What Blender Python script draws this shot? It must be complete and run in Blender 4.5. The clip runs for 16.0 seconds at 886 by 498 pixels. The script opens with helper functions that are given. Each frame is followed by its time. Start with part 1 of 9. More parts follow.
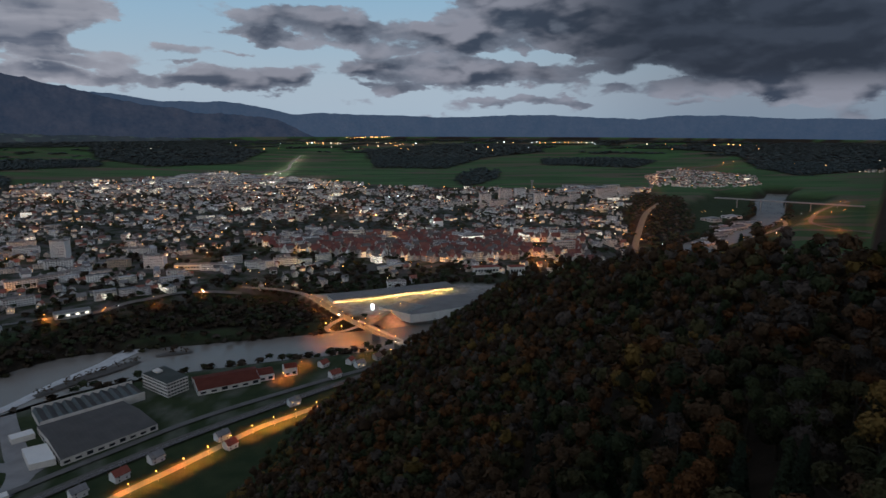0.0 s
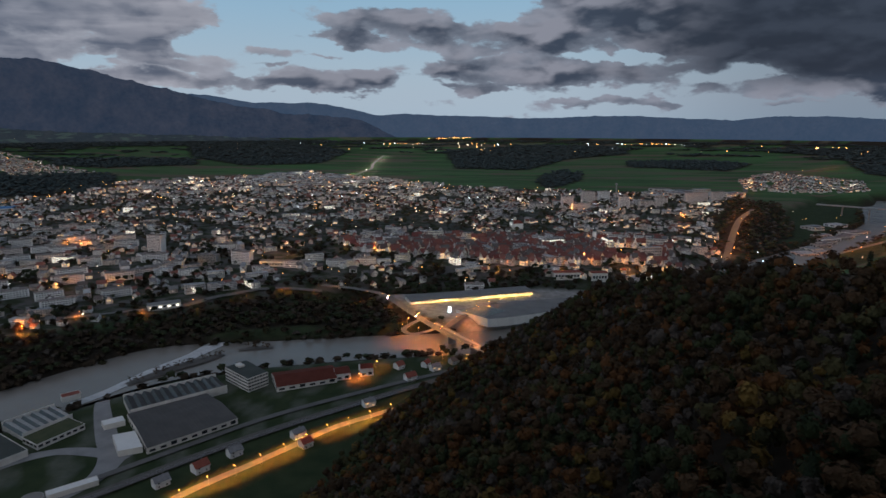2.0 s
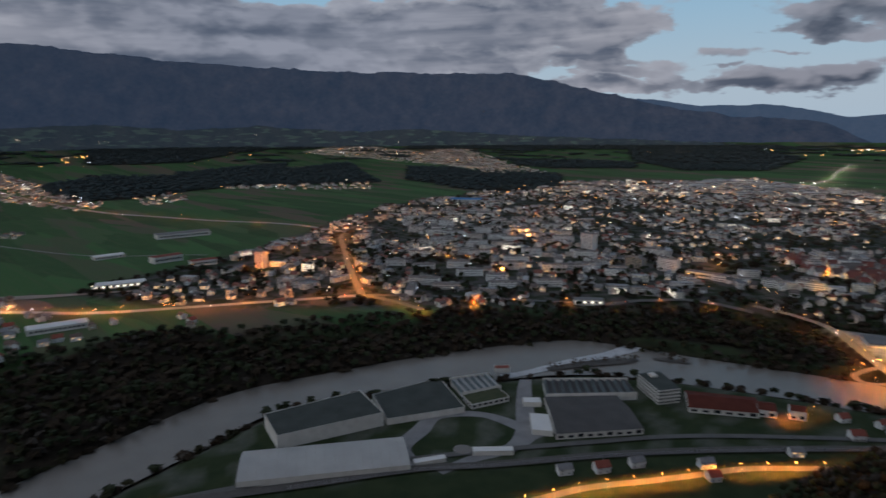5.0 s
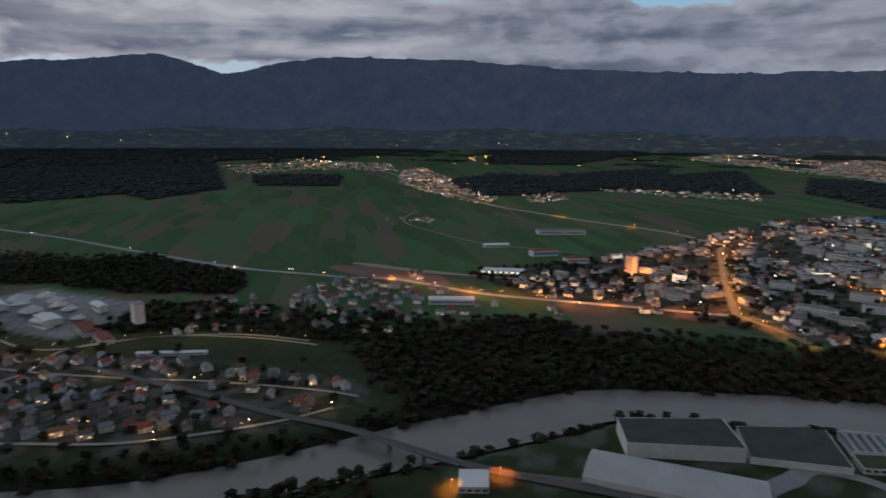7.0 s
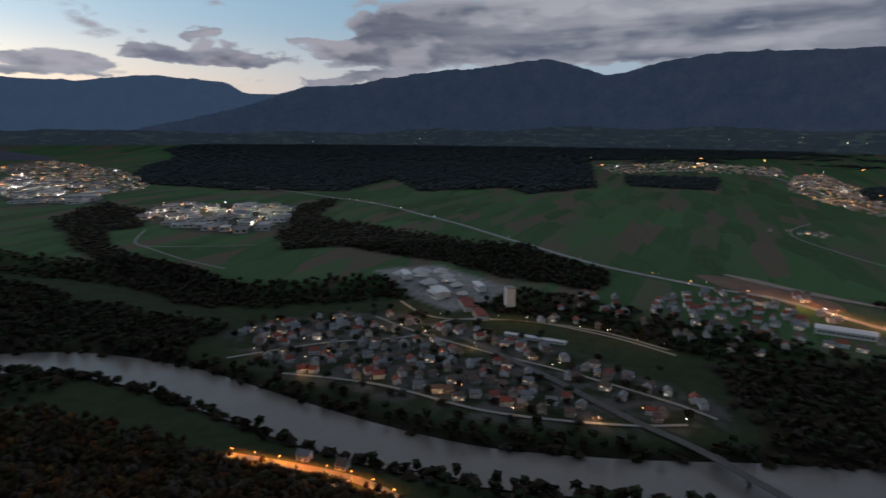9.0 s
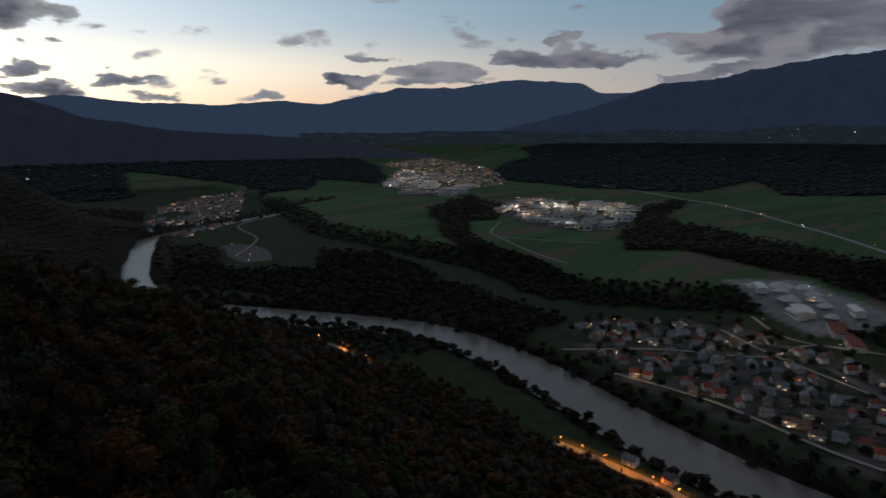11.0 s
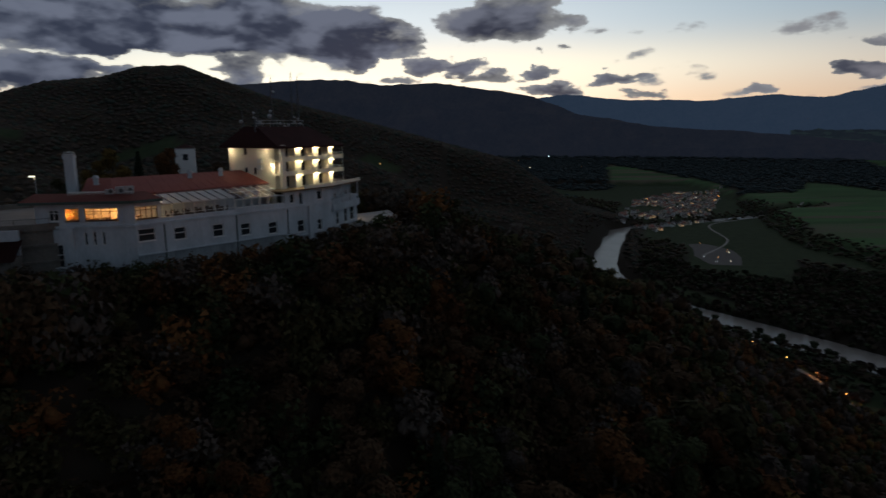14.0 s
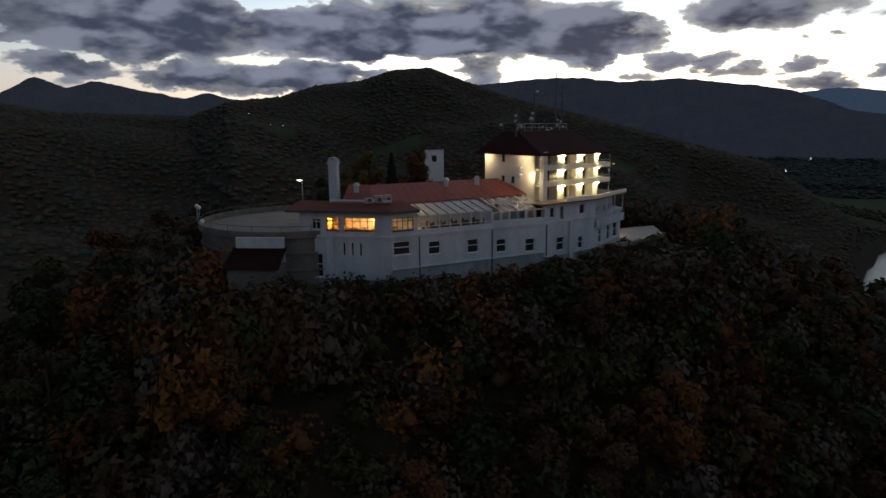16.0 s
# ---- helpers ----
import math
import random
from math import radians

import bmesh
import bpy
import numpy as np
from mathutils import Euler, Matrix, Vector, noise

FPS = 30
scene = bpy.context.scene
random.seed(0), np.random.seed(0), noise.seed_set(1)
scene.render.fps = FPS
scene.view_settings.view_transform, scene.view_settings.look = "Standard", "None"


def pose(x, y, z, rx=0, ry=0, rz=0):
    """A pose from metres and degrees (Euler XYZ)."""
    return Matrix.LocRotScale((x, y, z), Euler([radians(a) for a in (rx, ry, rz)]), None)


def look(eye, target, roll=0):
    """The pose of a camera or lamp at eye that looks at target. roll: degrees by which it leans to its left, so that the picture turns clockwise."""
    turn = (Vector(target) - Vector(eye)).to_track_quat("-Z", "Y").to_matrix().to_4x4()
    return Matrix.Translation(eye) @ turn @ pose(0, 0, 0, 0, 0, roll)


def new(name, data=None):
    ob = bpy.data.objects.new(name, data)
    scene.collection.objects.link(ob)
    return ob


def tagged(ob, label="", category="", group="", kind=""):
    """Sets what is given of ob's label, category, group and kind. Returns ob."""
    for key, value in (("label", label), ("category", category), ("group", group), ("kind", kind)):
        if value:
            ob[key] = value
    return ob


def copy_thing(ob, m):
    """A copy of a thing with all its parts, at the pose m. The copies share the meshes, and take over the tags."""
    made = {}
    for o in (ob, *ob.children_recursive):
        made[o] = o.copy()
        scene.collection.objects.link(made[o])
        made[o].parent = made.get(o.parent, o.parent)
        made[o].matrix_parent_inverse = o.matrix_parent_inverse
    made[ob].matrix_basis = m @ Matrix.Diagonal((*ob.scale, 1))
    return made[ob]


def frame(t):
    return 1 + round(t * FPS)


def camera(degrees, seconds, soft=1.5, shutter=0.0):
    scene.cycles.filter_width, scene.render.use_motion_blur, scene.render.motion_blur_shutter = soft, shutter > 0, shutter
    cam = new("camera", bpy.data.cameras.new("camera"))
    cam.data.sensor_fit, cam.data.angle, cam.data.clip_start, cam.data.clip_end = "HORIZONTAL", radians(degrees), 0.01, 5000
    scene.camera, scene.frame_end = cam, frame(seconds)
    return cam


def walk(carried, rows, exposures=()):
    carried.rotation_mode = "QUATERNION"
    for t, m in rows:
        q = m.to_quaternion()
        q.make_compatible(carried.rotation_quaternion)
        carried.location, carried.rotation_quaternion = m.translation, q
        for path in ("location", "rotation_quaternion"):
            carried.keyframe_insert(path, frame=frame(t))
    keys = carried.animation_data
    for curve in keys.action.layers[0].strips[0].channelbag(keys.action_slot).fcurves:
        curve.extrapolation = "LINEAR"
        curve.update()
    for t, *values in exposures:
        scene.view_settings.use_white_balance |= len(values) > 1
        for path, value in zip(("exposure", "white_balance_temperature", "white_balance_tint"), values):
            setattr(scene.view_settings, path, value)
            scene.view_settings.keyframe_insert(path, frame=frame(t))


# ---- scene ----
cam = camera(69.2, 16.0, shutter=0.4)
PATH = [
    (0, (5.408, -18.97, 273.797), (5.415, -17.007, 273.413), 0.1),
    (0.5, (5.253, -14.918, 273.77), (5.198, -12.956, 273.386), 0.1),
    (1, (4.974, -10.821, 273.747), (4.859, -8.862, 273.363), 0.1),
    (1.5, (4.543, -6.727, 273.727), (4.373, -4.771, 273.344), 0.2),
    (2, (3.894, -2.71, 273.728), (3.657, -0.761, 273.346), 0.2),
    (2.5, (2.852, 1.166, 273.763), (2.557, 3.107, 273.382), 0.2),
    (3, (1.423, 4.737, 273.841), (1.088, 6.672, 273.46), 0.1),
    (3.5, (-0.203, 7.773, 273.94), (-0.645, 9.686, 273.56), -0.0),
    (4, (-1.326, 9.926, 274.028), (-2.122, 11.722, 273.651), -0.2),
    (4.5, (-1.988, 11.203, 274.089), (-3.112, 12.815, 273.716), -0.5),
    (4.7, (-2.109, 11.361, 274.095), (-3.341, 12.892, 273.723), -0.4),
    (6.8, (-2.068, 9.416, 273.988), (-3.959, 9.96, 273.63), 0.5),
    (7, (-2.161, 9.075, 273.991), (-4.079, 9.513, 273.632), 0.5),
    (7.5, (-2.658, 7.863, 274.025), (-4.617, 8.037, 273.664), 0.6),
    (8, (-3.367, 6.458, 274.075), (-5.332, 6.376, 273.712), 0.6),
    (8.5, (-4.106, 5.068, 274.121), (-6.039, 4.709, 273.756), 0.6),
    (9, (-4.707, 3.843, 274.155), (-6.563, 3.196, 273.786), 0.6),
    (9.5, (-5.05, 2.931, 274.18), (-6.793, 2.025, 273.806), 0.6),
    (9.7, (-5.065, 2.718, 274.182), (-6.759, 1.722, 273.81), 0.4),
    (11.8, (-4.009, 2.007, 274.155), (-4.961, 0.289, 273.778), -0.3),
    (12, (-3.913, 1.798, 274.162), (-4.781, 0.036, 273.785), -0.2),
    (12.5, (-3.709, 0.873, 274.255), (-4.371, -0.977, 273.879), -0.3),
    (12.6, (-3.629, 0.605, 274.269), (-4.239, -1.263, 273.896), -0.3),
    (13, (-3.254, -0.823, 274.384), (-3.693, -2.738, 274.01), -0.3),
    (13.5, (-2.493, -2.925, 274.582), (-2.702, -4.878, 274.208), -0.4),
    (14, (-1.453, -5.264, 274.768), (-1.455, -7.228, 274.393), -0.4),
    (14.5, (-0.256, -7.733, 274.978), (-0.062, -9.688, 274.602), -0.5),
    (15, (1.128, -10.252, 275.182), (1.513, -12.178, 274.806), -0.5),
    (15.5, (2.805, -12.874, 275.373), (3.371, -14.755, 274.997), -0.6),
    (16, (4.7, -15.572, 275.523), (5.377, -17.416, 275.148), -0.5),
]
walk(cam, [(t, look(eye, aim, roll)) for t, eye, aim, roll in PATH],
     exposures=[(0.0, 0.32, 5950, 10), (3.5, 0.32, 5950, 10), (5.5, 0.38, 6000, 10), (7.5, 0.42, 6000, 10), (9.3, 0.15, 5950, 10), (10.5, -0.15, 6000, 10), (12.0, -0.6, 6000, 10), (13.5, -0.64, 6050, 10), (14.7, -0.45, 6050, 10), (16.0, 0.0, 6250, 10)])

# ---------------------------------------------------------------- world: dusk sky with broken cloud
EYE_Z = 274.0
world = bpy.data.worlds.new("dusk_sky")
scene.world = world
world.use_nodes = True
WT = world.node_tree
WT.nodes.clear()


def wn(kind, **props):
    n = WT.nodes.new(kind)
    for k, v in props.items():
        if k == "operation":
            n.operation = v
        elif k == "data_type":
            n.data_type = v
        elif k == "blend_type":
            n.blend_type = v
    return n


def wmath(op, a, b=None, c=None, clamp=False):
    n = wn("ShaderNodeMath", operation=op)
    n.use_clamp = clamp
    for i, v in enumerate((a, b, c)):
        if v is None:
            continue
        if isinstance(v, (int, float)):
            n.inputs[i].default_value = v
        else:
            WT.links.new(v, n.inputs[i])
    return n.outputs[0]


def wmix(fac, a, b):
    n = wn("ShaderNodeMix", data_type="RGBA")
    for sock, v in ((n.inputs[0], fac), (n.inputs[6], a), (n.inputs[7], b)):
        if isinstance(v, tuple):
            sock.default_value = (*v, 1)
        elif isinstance(v, (int, float)):
            sock.default_value = v
        else:
            WT.links.new(v, sock)
    return n.outputs[2]


def wsmooth(v, lo, hi):
    n = wn("ShaderNodeMapRange")
    n.interpolation_type = "SMOOTHSTEP"
    WT.links.new(v, n.inputs[0])
    n.inputs[1].default_value, n.inputs[2].default_value = lo, hi
    return n.outputs[0]


def wnoise(vec, scale, detail=6.0, rough=0.55):
    n = wn("ShaderNodeTexNoise")
    n.noise_dimensions = "2D"
    n.inputs["Scale"].default_value = scale
    n.inputs["Detail"].default_value = detail
    n.inputs["Roughness"].default_value = rough
    WT.links.new(vec, n.inputs["Vector"])
    return n.outputs["Fac"]


tc = wn("ShaderNodeTexCoord")
sep = wn("ShaderNodeSeparateXYZ")
WT.links.new(tc.outputs["Generated"], sep.inputs[0])
DX, DY, DZ = sep.outputs
# azimuth in degrees from the first heading, counter-clockwise, running from -80 to 280
azr = wmath("ARCTAN2", DX, wmath("MULTIPLY", DY, -1.0))          # 0 straight behind
AZ = wmath("ADD", wmath("MULTIPLY", azr, 180 / math.pi), 180.0)
AZ = wmath("ADD", wmath("MODULO", wmath("ADD", AZ, 80.0), 360.0), -80.0)
EL = wmath("MULTIPLY", wmath("ARCSINE", DZ), 180 / math.pi)
SUNSET = 180.0


def bell(v, centre, half):
    q = wmath("DIVIDE", wmath("SUBTRACT", v, centre), half)
    return wmath("POWER", 2.718, wmath("MULTIPLY", wmath("MULTIPLY", q, q), -1.0))


sky = wn("ShaderNodeTexSky")
sky.sky_type = "NISHITA"
sky.sun_disc = False
sky.sun_elevation = radians(0.5)
sky.sun_rotation = radians(-SUNSET)
nish = wn("ShaderNodeMix", data_type="RGBA")
nish.blend_type = "MULTIPLY"
nish.inputs[0].default_value = 1.0
WT.links.new(sky.outputs[0], nish.inputs[6])
nish.inputs[7].default_value = (0.02, 0.02, 0.02, 1)

upness = wsmooth(EL, 0.0, 16.0)
blue = wmix(upness, (0.31, 0.37, 0.41), (0.165, 0.31, 0.42))
blue = wmix(wsmooth(EL, 15.0, 70.0), blue, (0.05, 0.11, 0.20))
near_sun = bell(AZ, SUNSET, 48.0)
low = wmath("SUBTRACT", 1.0, wsmooth(EL, 1.5, 9.0))
warm = wmix(bell(AZ, 192.0, 22.0), (1.45, 0.86, 0.42), (3.4, 2.95, 2.15))
glow = wmath("MULTIPLY", near_sun, low, clamp=True)
clear = wmix(glow, blue, warm)
halo = wmath("MULTIPLY", wmath("MULTIPLY", bell(AZ, 188.0, 40.0), bell(EL, 8.5, 5.0)), 0.85, clamp=True)
clear = wmix(halo, clear, (1.25, 1.36, 1.36))
cream = wmath("MULTIPLY", wmath("MULTIPLY", bell(AZ, 182.0, 30.0), bell(EL, 4.8, 2.2)), 0.75, clamp=True)
clear = wmix(cream, clear, (1.85, 1.66, 1.2))

# banks of cloud: azimuth, elevation, half widths in degrees, weight
BANKS_EAST = [(-23.6, 7.52, 13.8, 3.78, 1.1), (-30.1, 4.13, 8.19, 1.82, 0.8), (-14.1, 8.15, 5.2, 2.27, 0.9), (-11.1, 8.15, 1.26, 1.01, -0.7), (-5.0, 8.57, 6.0, 2.52, 0.95), (10.5, 8.12, 5.83, 1.61, 0.8), (14.2, 6.95, 1.6, 0.81, 0.5), (2.9, 6.77, 5.53, 1.82, 0.75), (0.5, 4.14, 7.56, 1.41, 0.85), (-7.3, 3.98, 4.96, 1.11, 0.6), (6.8, 4.75, 2.28, 0.81, 0.45), (-8.7, 5.68, 2.46, 0.5, -0.5), (-20.2, 2.86, 8.4, 0.66, 0.6), (-30.2, 2.7, 5.21, 1.01, 0.65), (-7.3, 1.82, 5.46, 0.4, 0.5), (-17.6, 1.63, 6.4, 0.35, 0.35), (3.9, 3.18, 3.51, 0.3, 0.4)]
BANKS_NORTHEAST = [(31.0, 7.7, 3.95, 1.61, 0.9), (20.5, 7.38, 2.18, 0.61, 0.5), (20.6, 6.01, 2.62, 0.61, 0.5), (17.7, 7.29, 1.45, 0.4, 0.4), (16.9, 5.53, 1.83, 0.25, 0.45), (22.6, 4.9, 1.7, 0.25, 0.4), (30.1, 4.58, 2.58, 0.4, 0.6), (31.6, 5.72, 2.85, 0.61, 0.5), (15.3, 3.33, 5.83, 1.01, 0.95), (21.0, 3.35, 2.61, 0.81, 0.65), (25.3, 3.53, 2.44, 0.81, 0.65), (32.2, 3.45, 2.82, 0.91, 0.8)]
BANKS_NORTH = [(60.0, 5.6, 17.0, 1.3, 0.8), (84.0, 6.5, 15.0, 1.2, 0.8), (103.0, 6.5, 8.0, 0.8, 0.5), (61.0, 6.18, 10.77, 3.03, 1.05), (48.2, 7.25, 9.97, 2.77, 0.95), (37.8, 9.06, 11.06, 2.22, 1.0), (41.7, 5.42, 13.9, 1.01, 0.8), (29.6, 3.46, 4.5, 0.5, 0.55), (114.4, 6.42, 4.51, 1.82, 0.85), (100.8, 8.54, 11.14, 2.82, 1.0), (84.3, 8.82, 12.1, 2.82, 1.0), (68.0, 8.38, 11.88, 3.03, 1.05), (116.7, 4.19, 3.59, 0.61, 0.7), (107.4, 5.82, 7.68, 0.71, 0.5)]
BANKS_WEST = [(114.0, 6.77, 7.53, 0.86, 0.8), (107.4, 8.18, 9.25, 1.51, 0.8), (113.5, 8.76, 2.01, 0.61, 0.6), (119.3, 7.01, 2.52, 0.45, 0.5), (124.4, 5.26, 4.97, 0.61, 0.65), (130.2, 5.56, 4.79, 1.01, 0.85), (129.3, 7.39, 2.02, 0.61, 0.7), (140.4, 4.81, 3.39, 0.96, 0.85), (145.0, 5.97, 2.34, 0.3, 0.45), (146.7, 4.08, 1.59, 0.55, 0.7), (140.9, 3.49, 3.79, 0.4, 0.5), (146.4, 2.65, 1.53, 0.45, 0.55), (120.7, 4.02, 5.53, 0.4, 0.55)]
BANKS_SUNSET = [(174.5, 8.84, 5.22, 2.12, 1.05), (183.1, 7.19, 2.17, 1.41, 0.95), (187.1, 6.71, 1.54, 1.71, 0.85), (181.8, 5.0, 1.85, 0.66, 0.8), (178.7, 4.87, 1.23, 0.66, 0.8), (175.7, 4.37, 2.06, 0.4, 0.6), (171.8, 4.64, 1.45, 0.35, 0.65), (171.3, 6.15, 0.91, 0.35, 0.7), (168.8, 6.22, 0.75, 0.3, 0.7), (165.5, 3.93, 1.64, 0.61, 0.8), (154.7, 2.65, 1.36, 0.35, 0.65), (162.7, 2.41, 2.46, 0.35, 0.6), (171.0, 3.22, 2.38, 0.55, 0.75), (183.2, 3.84, 4.89, 0.35, 0.6), (146.6, 4.38, 1.79, 0.55, 0.75)]
BANKS_SOUTH = [(220.9, 7.82, 7.39, 2.12, 0.8), (207.8, 8.39, 6.42, 2.42, 0.8), (186.9, 8.08, 3.81, 1.82, 0.5), (200.2, 6.59, 4.03, 0.91, 0.5), (210.4, 7.72, 4.74, 2.32, 1.05), (204.8, 6.92, 3.67, 1.21, 0.9), (195.5, 8.2, 8.36, 2.82, 1.1), (188.6, 7.24, 3.93, 2.02, 0.95), (196.6, 4.6, 2.39, 0.76, 0.7), (211.5, 3.95, 4.3, 1.11, 0.75), (208.1, 5.46, 3.46, 0.35, -0.5), (202.9, 5.92, 2.53, 0.35, -0.35), (226.1, 7.89, 9.57, 2.52, 1.1), (216.4, 4.09, 6.47, 1.31, 0.85), (229.5, 4.73, 4.51, 0.71, 0.7), (222.4, 4.26, 3.84, 0.71, 0.6), (208.0, 4.89, 3.46, 0.45, 0.5), (230.1, 5.83, 4.44, 0.4, -0.45)]


def wvec(op, a, b, c=None):
    n = wn("ShaderNodeVectorMath", operation=op)
    for i, v in enumerate((a, b, c)):
        if v is None:
            continue
        if isinstance(v, tuple):
            n.inputs[i].default_value = v
        else:
            WT.links.new(v, n.inputs[i])
    return n


def wcomb(x, y):
    n = wn("ShaderNodeCombineXYZ")
    WT.links.new(x, n.inputs[0])
    WT.links.new(y, n.inputs[1])
    return n.outputs[0]


# ragged edges: the outlines of the banks are pushed about by two sizes of turbulence
DIRV = wcomb(AZ, EL)
SKEW = wcomb(wmath("MULTIPLY", AZ, 0.10), wmath("MULTIPLY", EL, 0.22))
turb = wn("ShaderNodeTexNoise")
turb.noise_dimensions = "2D"
turb.inputs["Scale"].default_value, turb.inputs["Detail"].default_value, turb.inputs["Roughness"].default_value = 1.5, 5.0, 0.6
WT.links.new(SKEW, turb.inputs["Vector"])
push = wvec("MULTIPLY", wvec("SUBTRACT", turb.outputs["Color"], (0.5, 0.5, 0.5)).outputs[0], (7.0, 2.9, 0.0)).outputs[0]
SHIFTED = wvec("ADD", DIRV, push).outputs[0]
cover, rise, base_v = wmath("MULTIPLY", EL, 0.0001), wmath("MULTIPLY", EL, 0.0001), SHIFTED
for k, (a0, e0, ha, he, w) in enumerate(BANKS_EAST + BANKS_NORTHEAST + BANKS_NORTH + BANKS_WEST + BANKS_SUNSET + BANKS_SOUTH):
    if k % 5 == 0:
        link = wn("ShaderNodeCombineXYZ")
        WT.links.new(wmath("MULTIPLY", wmath("ADD", cover, rise), 0.0001), link.inputs[2])
        base_v = wvec("ADD", SHIFTED, link.outputs[0]).outputs[0]
    p = wvec("MULTIPLY_ADD", base_v, (1 / ha, 1 / he, 1.0), (-a0 / ha, -e0 / he, 0.0)).outputs[0]
    b = wmath("MULTIPLY_ADD", wvec("DOT_PRODUCT", p, p).outputs["Value"], -0.62, 1.0, clamp=True)
    sx = wn("ShaderNodeSeparateXYZ")
    WT.links.new(p, sx.inputs[0])
    cover = wmath("MULTIPLY_ADD", b, w, cover)
    rise = wmath("MULTIPLY_ADD", b, sx.outputs[1], rise)
cover = wmath("MINIMUM", cover, 1.15)
high = wmath("MULTIPLY", wsmooth(EL, 10.5, 25.0), 0.55)


def puffs(aside, lift, detail):
    """Billowing cloud noise at a place that many degrees aside and higher up."""
    c = wcomb(wmath("MULTIPLY", wmath("ADD", AZ, aside), 0.10), wmath("MULTIPLY", wmath("ADD", EL, lift), 0.24))
    vor = wn("ShaderNodeTexVoronoi")
    vor.feature = "F1"
    vor.voronoi_dimensions = "2D"
    vor.inputs["Scale"].default_value, vor.inputs["Detail"].default_value, vor.inputs["Roughness"].default_value = 1.9, 2.0, 0.5
    WT.links.new(wvec("ADD", c, wvec("MULTIPLY", turb.outputs["Color"], (0.5, 0.4, 0.0)).outputs[0]).outputs[0], vor.inputs["Vector"])
    return wmath("SUBTRACT", wnoise(c, 1.5, detail, 0.53), wmath("MULTIPLY", vor.outputs["Distance"], 0.30))


p_here, p_soft, p_above = puffs(0.0, 0.0, 8.0), puffs(0.0, 0.0, 3.5), puffs(1.3, 1.0, 3.5)
body = wmath("ADD", wmath("ADD", cover, high), wmath("MULTIPLY", wmath("SUBTRACT", p_here, 0.30), 1.55))
mask = wsmooth(body, 0.16, 0.40)
thick = wsmooth(body, 0.30, 0.85)
lump = wmath("ADD", wmath("MULTIPLY", wmath("SUBTRACT", p_soft, p_above), 2.2), wmath("MULTIPLY", wmath("MINIMUM", wmath("MAXIMUM", rise, -1.0), 1.0), 0.20))
lump = wsmooth(lump, -0.42, 0.50)
streak = wnoise(wcomb(wmath("MULTIPLY", AZ, 0.030), wmath("MULTIPLY", wmath("MULTIPLY_ADD", AZ, 0.03, EL), 0.34)), 1.5, 5.0, 0.5)
north = wmath("MAXIMUM", bell(AZ, 88.0, 32.0), wmath("MULTIPLY", bell(AZ, 44.0, 22.0), 0.9))
west = bell(AZ, 135.0, 22.0)
south = wmath("MULTIPLY", bell(AZ, 205.0, 45.0), 1.0)
lump = wmath("ADD", wmath("MULTIPLY", lump, wmath("SUBTRACT", 1.0, wmath("MULTIPLY", north, 0.68))), wmath("MULTIPLY", wmath("MULTIPLY", wsmooth(streak, 0.30, 0.72), north), 0.78), clamp=True)
c_low = wmix(north, (0.036, 0.047, 0.068), (0.090, 0.105, 0.140))
c_low = wmix(west, c_low, (0.115, 0.115, 0.150))
c_low = wmix(south, c_low, (0.052, 0.063, 0.100))
c_high = wmix(north, (0.200, 0.200, 0.225), (0.350, 0.335, 0.345))
c_high = wmix(west, c_high, (0.370, 0.335, 0.345))
c_high = wmix(south, c_high, (0.215, 0.235, 0.300))
nne = bell(AZ, 58.0, 22.0)
c_high = wmix(nne, c_high, (0.215, 0.222, 0.255))
c_low = wmix(nne, c_low, (0.058, 0.072, 0.102))
east = wmath("MULTIPLY", wsmooth(wmath("MULTIPLY", AZ, -1.0), 3.0, 18.0), wsmooth(EL, 2.2, 4.5))
c_high = wmix(east, c_high, (0.034, 0.042, 0.058))
c_low = wmix(east, c_low, (0.020, 0.026, 0.038))
c_dark = wmix(lump, c_low, c_high)
c_edge = wmix(north, (0.235, 0.25, 0.285), (0.42, 0.41, 0.42))
c_edge = wmix(wsmooth(near_sun, 0.25, 0.95), c_edge, (0.70, 0.68, 0.62))
c_edge = wmix(east, c_edge, (0.085, 0.10, 0.125))
cloud = wmix(thick, wmix(0.45, c_dark, c_edge), c_dark)
clear = wmix(wmath("MULTIPLY", wsmooth(wmath("MULTIPLY", AZ, -1.0), 0.0, 26.0), 0.75), clear, (0.125, 0.158, 0.195))
def wadd(fac, a, b):
    n = wn("ShaderNodeMix", data_type="RGBA")
    n.blend_type = "ADD"
    n.inputs[0].default_value = fac
    WT.links.new(a, n.inputs[6])
    WT.links.new(b, n.inputs[7])
    return n.outputs[2]


skycol = wmix(mask, wadd(1.0, clear, nish.outputs[2]), wadd(0.12, cloud, nish.outputs[2]))
below = wmix(wsmooth(EL, -3.0, 0.0), (0.02, 0.022, 0.026), skycol)
bg = wn("ShaderNodeBackground")
WT.links.new(below, bg.inputs["Color"])
bg.inputs["Strength"].default_value = 1.0
wo = wn("ShaderNodeOutputWorld")
WT.links.new(bg.outputs[0], wo.inputs["Surface"])


# the last low light from the western sky
sun_data = bpy.data.lights.new("low_sun", "SUN")
sun_data.energy, sun_data.angle, sun_data.color = 0.25, radians(25), (1.0, 0.80, 0.64)
sun_ob = new("low_sun", sun_data)
sun_ob.rotation_euler = (radians(90 - 7), 0, radians(SUNSET + 180 + 3))
